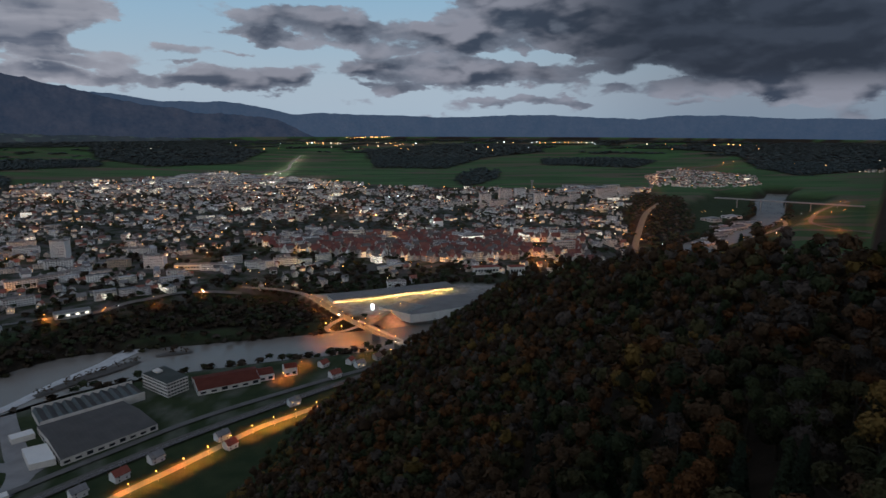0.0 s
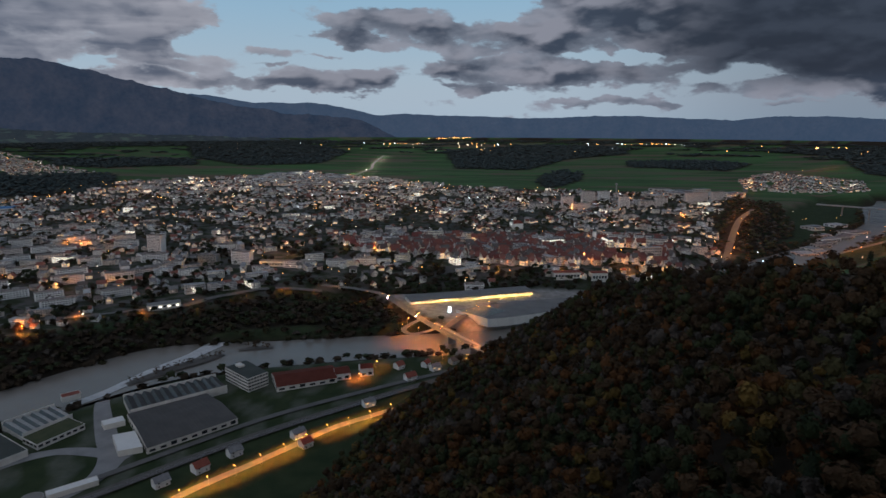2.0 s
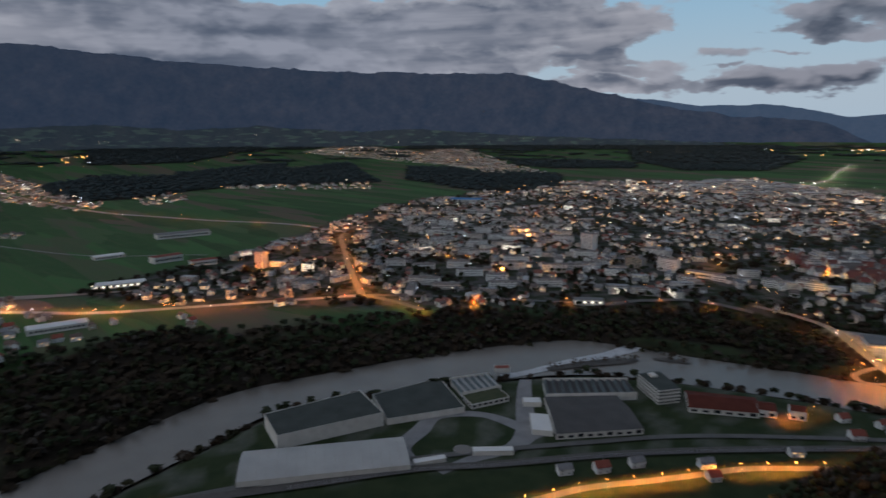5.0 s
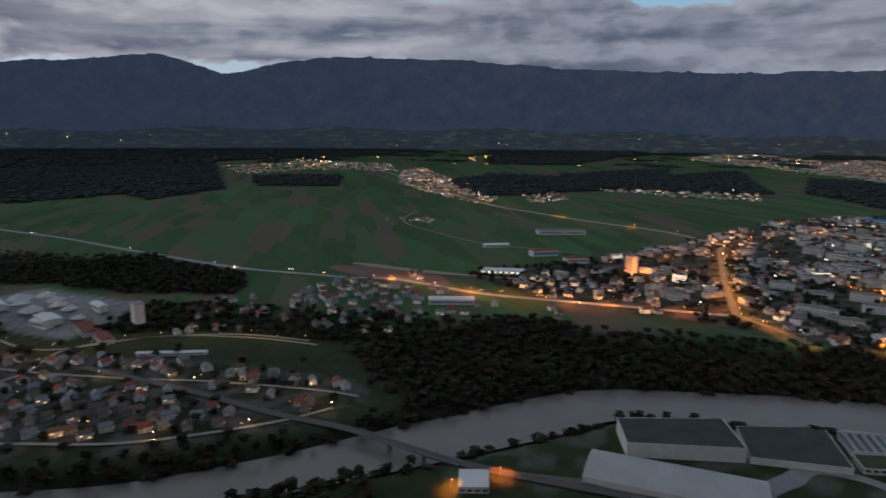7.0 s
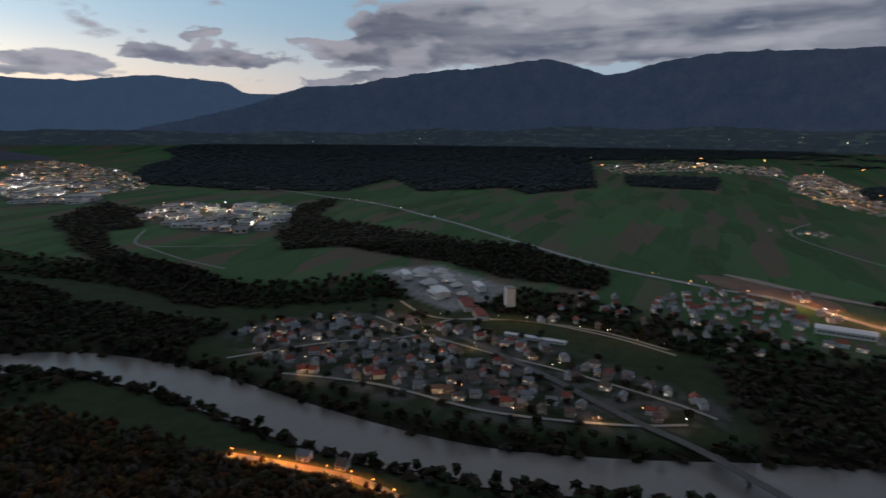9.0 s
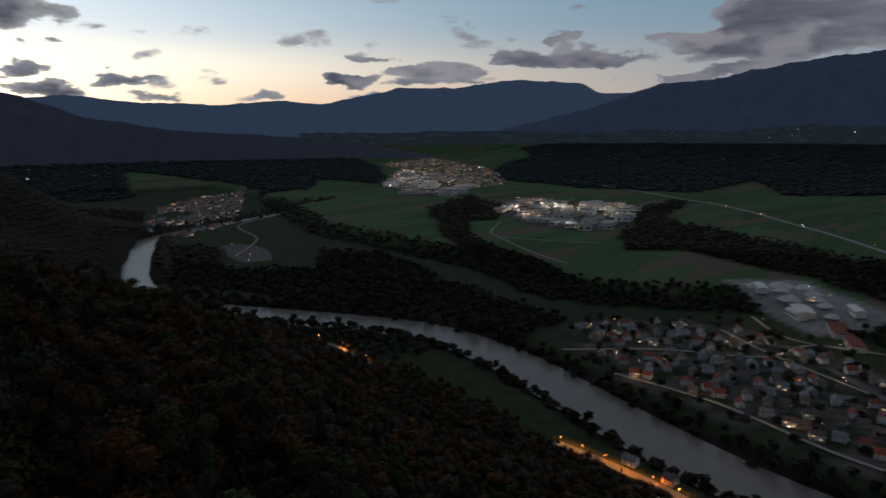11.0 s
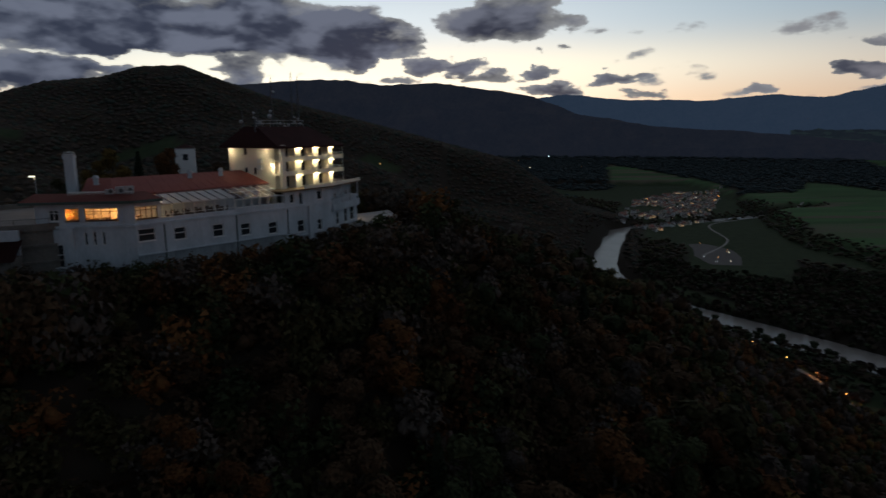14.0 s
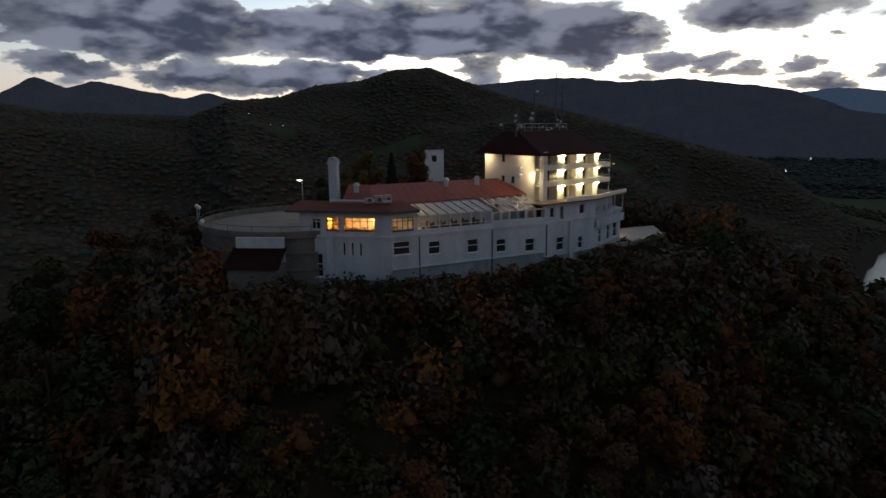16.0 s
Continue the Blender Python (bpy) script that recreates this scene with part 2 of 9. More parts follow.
# ---------------------------------------------------------------- materials
def nodes_of(m):
    m.use_nodes = True
    t = m.node_tree
    b = t.nodes["Principled BSDF"]
    return t, b


def rgb(c):
    return (*c, 1.0)


def surface(name, c1, c2, rough=0.8, scale=2.0, fine=20.0, bump=0.2, island=0.0, each=0.0, metal=0.0, stretch=(1, 1, 1), bump_d=0.05):
    """Two-scale mottled surface between c1 and c2, in metres of the world."""
    m = bpy.data.materials.new(name)
    t, b = nodes_of(m)
    geo = t.nodes.new("ShaderNodeNewGeometry")
    mp = t.nodes.new("ShaderNodeMapping")
    mp.inputs["Scale"].default_value = stretch
    t.links.new(geo.outputs["Position"], mp.inputs["Vector"])
    n1 = t.nodes.new("ShaderNodeTexNoise")
    n1.inputs["Scale"].default_value = scale
    n1.inputs["Detail"].default_value = 4
    t.links.new(mp.outputs[0], n1.inputs["Vector"])
    n2 = t.nodes.new("ShaderNodeTexNoise")
    n2.inputs["Scale"].default_value = fine
    n2.inputs["Detail"].default_value = 5
    t.links.new(mp.outputs[0], n2.inputs["Vector"])
    ad = t.nodes.new("ShaderNodeMath")
    ad.operation = "MULTIPLY_ADD"
    t.links.new(n1.outputs["Fac"], ad.inputs[0])
    ad.inputs[1].default_value = 0.65
    sc = t.nodes.new("ShaderNodeMath")
    sc.operation = "MULTIPLY"
    t.links.new(n2.outputs["Fac"], sc.inputs[0])
    sc.inputs[1].default_value = 0.35
    t.links.new(sc.outputs[0], ad.inputs[2])
    fac = ad.outputs[0]
    if island:
        k = t.nodes.new("ShaderNodeMath")
        k.operation = "MULTIPLY_ADD"
        t.links.new(geo.outputs["Random Per Island"], k.inputs[0])
        k.inputs[1].default_value = island
        k2 = t.nodes.new("ShaderNodeMath")
        k2.operation = "SUBTRACT"
        t.links.new(fac, k2.inputs[0])
        k2.inputs[1].default_value = island / 2
        t.links.new(k2.outputs[0], k.inputs[2])
        fac = k.outputs[0]
    if each:
        oi = t.nodes.new("ShaderNodeObjectInfo")
        k = t.nodes.new("ShaderNodeMath")
        k.operation = "MULTIPLY_ADD"
        t.links.new(oi.outputs["Random"], k.inputs[0])
        k.inputs[1].default_value = each
        k2 = t.nodes.new("ShaderNodeMath")
        k2.operation = "SUBTRACT"
        t.links.new(fac, k2.inputs[0])
        k2.inputs[1].default_value = each / 2
        t.links.new(k2.outputs[0], k.inputs[2])
        fac = k.outputs[0]
    ramp = t.nodes.new("ShaderNodeMapRange")
    t.links.new(fac, ramp.inputs[0])
    ramp.inputs[1].default_value, ramp.inputs[2].default_value = 0.3, 0.7
    mx = t.nodes.new("ShaderNodeMix")
    mx.data_type = "RGBA"
    t.links.new(ramp.outputs[0], mx.inputs[0])
    mx.inputs[6].default_value, mx.inputs[7].default_value = rgb(c1), rgb(c2)
    t.links.new(mx.outputs[2], b.inputs["Base Color"])
    b.inputs["Roughness"].default_value = rough
    b.inputs["Metallic"].default_value = metal
    b.inputs["Specular IOR Level"].default_value = 0.25 if not metal else 0.5
    if bump:
        bp = t.nodes.new("ShaderNodeBump")
        bp.inputs["Strength"].default_value = bump
        bp.inputs["Distance"].default_value = bump_d
        t.links.new(n2.outputs["Fac"], bp.inputs["Height"])
        t.links.new(bp.outputs[0], b.inputs["Normal"])
    return m


def glowing(name, colour, strength):
    m = bpy.data.materials.new(name)
    t, b = nodes_of(m)
    b.inputs["Base Color"].default_value = (0.1, 0.1, 0.1, 1)
    b.inputs["Emission Color"].default_value = rgb(colour)
    b.inputs["Emission Strength"].default_value = strength
    return m


def varied_roof(name, colours, scale=0.9):
    """Roofs whose colour is drawn per house from a few."""
    m = bpy.data.materials.new(name)
    t, b = nodes_of(m)
    geo = t.nodes.new("ShaderNodeNewGeometry")
    r = t.nodes.new("ShaderNodeValToRGB")
    r.color_ramp.interpolation = "CONSTANT"
    el = r.color_ramp.elements
    while len(el) < len(colours):
        el.new(0.5)
    for i, c in enumerate(colours):
        el[i].position = i / len(colours)
        el[i].color = rgb(c)
    t.links.new(geo.outputs["Random Per Island"], r.inputs[0])
    n = t.nodes.new("ShaderNodeTexNoise")
    n.inputs["Scale"].default_value = scale
    t.links.new(geo.outputs["Position"], n.inputs["Vector"])
    mr = t.nodes.new("ShaderNodeMapRange")
    t.links.new(n.outputs["Fac"], mr.inputs[0])
    mr.inputs[1].default_value, mr.inputs[2].default_value = 0.3, 0.7
    mr.inputs[3].default_value, mr.inputs[4].default_value = 0.7, 1.25
    mx = t.nodes.new("ShaderNodeMix")
    mx.data_type, mx.blend_type = "RGBA", "MULTIPLY"
    mx.inputs[0].default_value = 1.0
    t.links.new(r.outputs[0], mx.inputs[6])
    t.links.new(mr.outputs[0], mx.inputs[7])
    t.links.new(mx.outputs[2], b.inputs["Base Color"])
    b.inputs["Roughness"].default_value = 0.75
    return m


M_WALL = varied_roof("rendered_walls", [(0.80, 0.78, 0.74), (0.68, 0.63, 0.57), (0.85, 0.84, 0.83), (0.70, 0.56, 0.47), (0.55, 0.52, 0.50), (0.82, 0.75, 0.64)], 0.2)
M_ROOF = varied_roof("house_roofs", [(0.22, 0.085, 0.06), (0.13, 0.10, 0.09), (0.115, 0.108, 0.105), (0.25, 0.095, 0.065), (0.10, 0.08, 0.075), (0.19, 0.185, 0.18)])
M_ROOF_RED = varied_roof("clay_roofs", [(0.23, 0.075, 0.055), (0.17, 0.062, 0.050), (0.26, 0.095, 0.065), (0.13, 0.085, 0.072), (0.19, 0.055, 0.045), (0.15, 0.13, 0.12)])
M_FLAT = varied_roof("flat_roofs", [(0.26, 0.26, 0.27), (0.14, 0.14, 0.15), (0.40, 0.40, 0.41), (0.18, 0.15, 0.14)], 0.15)
M_PANE = surface("window_glass", (0.02, 0.025, 0.03), (0.03, 0.035, 0.04), rough=0.12, bump=0)
M_WHITE = surface("white_render", (0.68, 0.67, 0.65), (0.82, 0.81, 0.79), rough=0.85, scale=0.3, fine=4)
M_ASPHALT = surface("asphalt", (0.045, 0.045, 0.047), (0.075, 0.073, 0.070), rough=0.85, scale=0.15, fine=3)
M_CONCRETE = surface("concrete", (0.24, 0.23, 0.22), (0.36, 0.35, 0.33), rough=0.9, scale=0.2, fine=4)
M_LAMP_O = glowing("sodium_lamp", (1.0, 0.34, 0.06), 22.0)
M_LAMP_W = glowing("white_lamp", (1.0, 0.86, 0.66), 30.0)
M_LIT_WIN = glowing("lit_window", (1.0, 0.62, 0.26), 3.0)
M_BARK = surface("bark", (0.035, 0.028, 0.022), (0.07, 0.058, 0.045), rough=0.95, scale=1.5, fine=9, bump=0.5)
# ---------------------------------------------------------------- the lie of the land
NEAR, REACH = 2600.0, 2200.0


def squeeze(R):
    """Beyond NEAR the plain is drawn in towards the eye, so that all of it stays within sight."""
    R = np.asarray(R, float)
    return np.where(R < NEAR, R, NEAR + REACH * (1 - np.exp(-(np.maximum(R, NEAR) - NEAR) / REACH)))


def spread(r):
    r = np.asarray(r, float)
    return np.where(r < NEAR, r, NEAR - REACH * np.log(np.maximum(1 - (np.maximum(r, NEAR) - NEAR) / REACH, 1e-4)))


def drawn_in(x, y, z):
    x, y, z = (np.asarray(v, float) for v in (x, y, z))
    R = np.hypot(x, y) + 1e-9
    s = squeeze(R) / R
    return x * s, y * s, EYE_Z + (z - EYE_Z) * s, s


def sstep(v, lo, hi):
    k = np.clip((np.asarray(v, float) - lo) / (hi - lo), 0, 1)
    return k * k * (3 - 2 * k)


def waves(x, y, size, seed=0):
    """Cheap smooth noise, about -1 to 1, with lumps of that many metres."""
    g = np.random.RandomState(seed)
    out = np.zeros_like(np.asarray(x, float))
    for i in range(5):
        a = g.uniform(0, 2 * math.pi)
        k = 2 * math.pi / (size * g.uniform(0.6, 1.5))
        out = out + np.sin((x * math.cos(a) + y * math.sin(a)) * k + g.uniform(0, 6.28) + 1.3 * np.sin((x * math.sin(a) - y * math.cos(a)) * k * 0.6 + i))
    return out / 3.2


def along(x, y, line):
    """Distance to a polyline, and how far along it (in corners)."""
    best = np.full(np.shape(x), 1e9)
    pos = np.zeros(np.shape(x))
    for i in range(len(line) - 1):
        (ax, ay), (bx, by) = line[i][:2], line[i + 1][:2]
        dx, dy = bx - ax, by - ay
        k = np.clip(((x - ax) * dx + (y - ay) * dy) / (dx * dx + dy * dy), 0, 1)
        d = np.hypot(x - ax - k * dx, y - ay - k * dy)
        pos = np.where(d < best, i + k, pos)
        best = np.minimum(best, d)
    return best, pos


def inside(x, y, poly):
    """Signed distance to a closed outline; negative inside."""
    d, _ = along(x, y, poly + poly[:1])
    odd = np.zeros(np.shape(x), bool)
    for i in range(len(poly)):
        (ax, ay), (bx, by) = poly[i], poly[(i + 1) % len(poly)]
        if ay == by:
            continue
        hit = ((ay > y) != (by > y)) & (x < (bx - ax) * (y - ay) / (by - ay) + ax)
        odd ^= hit
    return np.where(odd, -d, d)


RIVER = [(1500, 2800), (1300, 2500), (1100, 2090), (800, 1720), (570, 1480), (300, 1180), (100, 955), (-40, 872), (-200, 826), (-320, 785),
         (-450, 730), (-540, 590), (-603, 440), (-632, 340), (-612, 240), (-585, 120), (-556, 0), (-532, -120), (-530, -210), (-545, -320),
         (-572, -440), (-594, -540), (-600, -650), (-586, -740), (-535, -835), (-478, -925), (-408, -1040), (-352, -1150), (-342, -1290),
         (-362, -1420), (-440, -1650), (-515, -1860), (-640, -1965), (-900, -2060), (-1300, -2250)]
RIVER_HALF = [45, 45, 42, 42, 42, 42, 42, 42, 42, 46, 62, 50, 40, 36, 40, 38, 30, 30, 32, 34, 34, 34, 32, 32, 34, 34, 28, 30, 30, 30, 30, 26, 22, 22, 22]
LOW_LAND = [(150, 1125), (-240, 1065), (-420, 930), (-560, 720), (-700, 520), (-760, 330), (-880, 120), (-1000, -150), (-1040, -430),
            (-880, -640), (-930, -1000), (-900, -1600), (-1150, -2500), (-1200, -3200), (-500, -3200), (-150, -2300), (-50, -1300), (-200, -800),
            (0, -500), (0, 500), (150, 800), (450, 1200), (720, 1470), (1500, 2500), (1200, 2650), (650, 1850), (420, 1420)]
HILL_Y = [-2200, -1250, -950, -700, -450, -200, -90, 0, 150, 420, 560, 650, 720, 770, 820]
HILL_FOOT = [-250, -265, -395, -462, -448, -440, -412, -380, -310, -160, -130, -100, -40, 10, 60]
HILL_RIDGE_X = [500, 420, 330, 220, 130, 60, 35, 75, 120, 130, 100, 65, 50, 60, 100]
HILL_RIDGE_Z = [60, 70, 120, 165, 190, 224, 248, 244, 229, 171, 131, 91, 36, -8, -22]
BACK_AZ = [150, 160, 168, 173.8, 180.2, 187.2, 194.4, 197.8, 201.2, 204.1, 207, 210.9, 213.7, 217.8, 221, 230.5, 234, 245, 260, 300, 325]
BACK_EL = [-25, -12.2, -6.8, -2.6, -0.9, 1.0, 2.8, 4.0, 5.2, 5.05, 4.2, 3.8, 2.95, 2.6, 1.4, 1.7, 2.4, 2.0, 1.0, -2.0, -5.0]
BACK_R = [1200, 1400, 1600, 1750, 1800, 1800, 1750, 1820, 1850, 1850, 1850, 1750, 1650, 1500, 1700, 1700, 1600, 1500, 1400, 1500, 1600]


def river_bank(x, y):
    d, pos = along(x, y, RIVER)
    return d - np.interp(pos, np.arange(len(RIVER)), RIVER_HALF)


def hill_height(x, y):
    fx, rx, rz = (np.interp(y, HILL_Y, v) for v in (HILL_FOOT, HILL_RIDGE_X, HILL_RIDGE_Z))
    u = np.clip((x - fx) / (rx - fx), 0, 1)
    up = -22 + (rz + 22) * (0.94 * u + 0.06 * sstep(u, 0, 1))
    east = rz - 0.30 * np.maximum(x - rx, 0)
    east = np.where(x > rx, np.maximum(east, np.minimum(rz, 40.0)), up)
    h = np.where(x > rx, east, up) + waves(x, y, 130, 3) * 4 * sstep(u, 0.05, 0.4)
    return np.where((y > 830) | (u <= 0), -60, h)


def back_hills(x, y):
    az = np.degrees(np.arctan2(-x, y)) % 360
    R = np.hypot(x, y)
    el, r0 = np.interp(az, BACK_AZ, BACK_EL), np.interp(az, BACK_AZ, BACK_R)
    top = EYE_Z - 13 + r0 * np.tan(np.radians(el))
    lower = np.where(az < 180, -22, 60)
    q = (R - r0) / np.where(R < r0, np.interp(az, [165, 178, 190], [420.0, 600.0, 950.0]), 700.0)
    h = lower + (top - lower) * np.exp(-q * q * 1.6) + (waves(x, y, 300, 5) * 14 + waves(x, y, 640, 15) * 22) * sstep(np.abs(q), 0.05, 0.4) * sstep(top, 60, 200)
    return np.where((az > 150) & (az < 325), h, -60)


MALL_LAND = [(-230, 1045), (40, 1125), (130, 1120), (120, 1010), (-20, 912), (-60, 905), (-130, 930)]
CHURCH_RIDGE = [(38.0, -112.0), (56.0, -140.0), (62.0, -166.0)]
SPUR = [(24.0, -122.0), (8.0, -160.0), (-14.0, -205.0), (-46.0, -255.0), (-85.0, -310.0), (-130.0, -370.0), (-185.0, -430.0), (-270.0, -505.0)]
SPUR_Z = [246.0, 236.0, 225.0, 208.0, 184.0, 154.0, 118.0, 55.0]
SUMMIT = [(16.0, -106.0), (26.0, -94.0), (46.0, -82.0)]


def land(x, y):
    x, y = np.asarray(x, float), np.asarray(y, float)
    k = sstep(inside(x, y, LOW_LAND), 0, 75)
    z = -22 * (1 - k) + waves(x, y, 420, 1) * 1.5 * k
    z = np.maximum(z, np.maximum(hill_height(x, y), back_hills(x, y)))
    z = z + (-14.6 - z) * (1 - sstep(inside(x, y, MALL_LAND), 0, 26)) * (river_bank(x, y) > 6)
    d, pos = along(x, y, SPUR)
    z = np.maximum(z, z + (np.interp(pos, np.arange(len(SPUR)), SPUR_Z) - z) * (1 - sstep(d, 6, 120)))
    d = along(x, y, SUMMIT)[0]
    z = z + (258.3 - z) * (1 - sstep(d, 13, 40))
    d = along(x, y, CHURCH_RIDGE)[0]
    z = np.maximum(z, z + (253.5 - z) * (1 - sstep(d, 12, 48)))
    b = river_bank(x, y)
    return np.where(b < 30, -35 + (z + 35) * sstep(b, -6, 30), z)


def mesh_object(name, verts, faces, materials, index=None, smooth=False, edges=()):
    me = bpy.data.meshes.new(name)
    verts = np.asarray(verts, np.float32)
    faces = np.asarray(faces, np.int32)
    n, k = faces.shape
    me.vertices.add(len(verts))
    me.vertices.foreach_set("co", verts.ravel())
    me.loops.add(n * k)
    me.loops.foreach_set("vertex_index", faces.ravel())
    me.polygons.add(n)
    me.polygons.foreach_set("loop_start", np.arange(0, n * k, k, dtype=np.int32))
    if index is not None:
        me.polygons.foreach_set("material_index", np.asarray(index, np.int32))
    if smooth:
        me.polygons.foreach_set("use_smooth", np.ones(n, bool))
    for m in materials:
        me.materials.append(m)
    me.update(calc_edges=True)
    return new(name, me)


def scatter(name, tv, tf, tm, x, y, z, turn, sx, sy, sz, materials, smooth=False):
    """One mesh of many small shapes: template tv, tf (all faces of one size) at each place."""
    tv, tf = np.asarray(tv, float), np.asarray(tf, int)
    n = len(x)
    X, Y, Z, s = drawn_in(x, y, z)
    c, sn = np.cos(turn), np.sin(turn)
    px = tv[None, :, 0] * (sx * s)[:, None]
    py = tv[None, :, 1] * (sy * s)[:, None]
    pz = tv[None, :, 2] * (sz * s)[:, None]
    v = np.stack([X[:, None] + px * c[:, None] - py * sn[:, None], Y[:, None] + px * sn[:, None] + py * c[:, None], Z[:, None] + pz], -1).reshape(-1, 3)
    f = (tf[None] + (np.arange(n) * len(tv))[:, None, None]).reshape(-1, tf.shape[1])
    return mesh_object(name, v, f, materials, np.tile(tm, n), smooth)


# outlines of the built-up, wooded and farmed land
TOWN = [(-1000, 400), (-660, 720), (-430, 965), (-240, 1090), (120, 1155), (430, 1340), (640, 1800), (900, 2700), (-200, 2800), (-690, 3200),
        (-1210, 3600), (-1580, 3060), (-1930, 2750), (-1750, 1500), (-1330, 760), (-1190, 320)]
OLD_TOWN = [(-440, 1437), (-197, 1530), (360, 1600), (330, 1321), (27, 1225), (-330, 1321)]
VILLAGE = [(-754, -600), (-930, -440), (-875, -177), (-712, 110), (-640, 30), (-610, -170), (-640, -420)]
GRAVEL = [(-1120, -530), (-1215, -430), (-1080, -245), (-975, -320)]
FACTORY_LAND = [(-560, 180), (-500, 120), (-400, 330), (-250, 540), (-60, 730), (-20, 790), (-200, 770), (-330, 715), (-455, 640), (-540, 500), (-590, 380)]
WORKS_WEST = [(-1492, -1480), (-1841, -1710), (-1970, -1237), (-1529, -1007), (-1369, -1036), (-1376, -1217)]
WORKS_FAR = [(-1772, -2495), (-2562, -3391), (-2432, -2813), (-2206, -2345), (-1731, -1880), (-1607, -2072)]
WOOD_FAR = [(-2362, -1755), (-2420, -2319), (-2822, -2791), (-3491, -3342), (-4639, -4090), (-6051, -5511), (-7806, -6654), (-10001, -6790), (-12000, -5600), (-12500, -3900), (-9000, -1520), (-5820, -670), (-3180, -320), (-2720, -550), (-2960, -710), (-2650, -1020), (-3270, -1430), (-2500, -1330)]
WOOD_GORGE = [(-1400, -930), (-1850, -1165), (-2256, -1270), (-2060, -1123), (-1730, -1018), (-1591, -686), (-1512, -486), (-1458, -270), (-1243, -88), (-1123, -105), (-1134, -230), (-1262, -464), (-1308, -724), (-1220, -803)]
WOOD_BANK = [(-900, 325), (-745, 455), (-655, 700), (-430, 930), (-400, 850), (-545, 640), (-640, 440), (-680, 330), (-650, 230), (-610, 110), (-720, 120), (-850, 60)]
WOOD_PARK = [(-400, 860), (-420, 960), (-250, 1050), (-180, 990), (-140, 930), (-200, 890)]
WOOD_BEND = [(-390, -1300), (-470, -1640), (-600, -1640), (-520, -1310), (-660, -1190), (-800, -1390), (-880, -1250), (-800, -930), (-790, -735), (-770, -600), (-640, -590), (-640, -760), (-520, -960)]
WOOD_EAST = [(480, 1560), (620, 1620), (800, 1950), (900, 2400), (760, 2450), (560, 1950)]
WOOD_ROAD = [(-1373, -1670), (-1740, -1866), (-1606, -1567), (-1375, -1343), (-1275, -1382), (-1059, -1106), (-985, -843), (-935, -695), (-844, -686), (-887, -870), (-1020, -1171)]
WOODS_NORTH = [[(-3476, 3195), (-3150, 3320), (-2652, 3067), (-2197, 3258), (-1739, 2594), (-1720, 2300), (-1950, 2156), (-2333, 2298), (-2588, 2370)],
               [(-3492, 4412), (-3315, 4810), (-2537, 4806), (-2147, 4064), (-2571, 3724), (-3016, 3863)],
               [(-3848, 7158), (-3300, 9250), (-1718, 6328), (-1393, 4370), (-1820, 4077), (-2623, 4970)],
               [(-9223, 8531), (-7044, 9775), (-3533, 11435), (-2566, 8844), (-4046, 7528), (-4976, 6898), (-5947, 6297), (-6347, 5861)],
               [(-796, 6829), (369, 9009), (1197, 8324), (1012, 6331), (346, 5217), (40, 3959), (-401, 4007)], [(775, 4940), (1448, 5314), (1624, 4811), (1226, 4049), (704, 4368)],
               [(109, 3507), (234, 3956), (351, 3679), (267, 3174), (118, 2760), (83, 3015)], [(2489, 7492), (7344, 10690), (2755, 3959), (1941, 3424), (1967, 3942), (2772, 6081)],
               [(-12000, 9400), (-2000, 11000), (5000, 9500), (9000, 8500), (7000, 11500), (-2000, 13000), (-12000, 11500)]]
WOODS_SOUTH = [[(-3440, -9500), (-4170, -7115), (-2155, -3592), (-1432, -2628), (-1185, -2585), (-1318, -3015), (-1265, -3993), (-900, -7500)], [(-250, -3200), (-675, -2426), (-450, -1734), (-330, -1700), (200, -2400)],
               [(947, -8177), (-310, -9166), (-2000, -9000), (-1160, -4562), (-780, -3000), (-584, -2950), (-250, -3900), (413, -6224)],
               [(-4024, -7508), (-4042, -6539), (-2530, -3605), (-1853, -2608), (-1813, -2868), (-1715, -3225)]]
WOODS_WEST = [[(-10994, 3371), (-9661, 6237), (-8920, 5278), (-5271, 2379), (-5394, 1638)], [(-4171, 1261), (-3761, 1630), (-3896, 1958), (-3897, 2595), (-4355, 3327), (-3093, 2486), (-2540, 2147), (-2714, 1836), (-2875, 1549), (-2830, 1269), (-2718, 964), (-2821, 846)],
              [(-4127, -258), (-4127, 283), (-3268, 213), (-3341, -178)], [(-3680, 890), (-4015, 1278), (-3459, 1369), (-3091, 1423), (-2673, 1065), (-2681, 816), (-3138, 789)],
              [(-4001, 1714), (-4643, 2907), (-3058, 1929), (-3106, 1521), (-3304, 1449)], [(-12500, 3400), (-11500, 7000), (-10500, 6500), (-9589, 4064), (-9851, 2680)],
              [(-9523, -2449), (-6874, -1646), (-6046, -700), (-7766, 1122), (-11500, 2400), (-12800, 800), (-12500, -1700)]]


def any_inside(x, y, polys):
    d = np.full(np.shape(x), 1e9)
    for p in polys:
        d = np.minimum(d, inside(x, y, p))
    return d


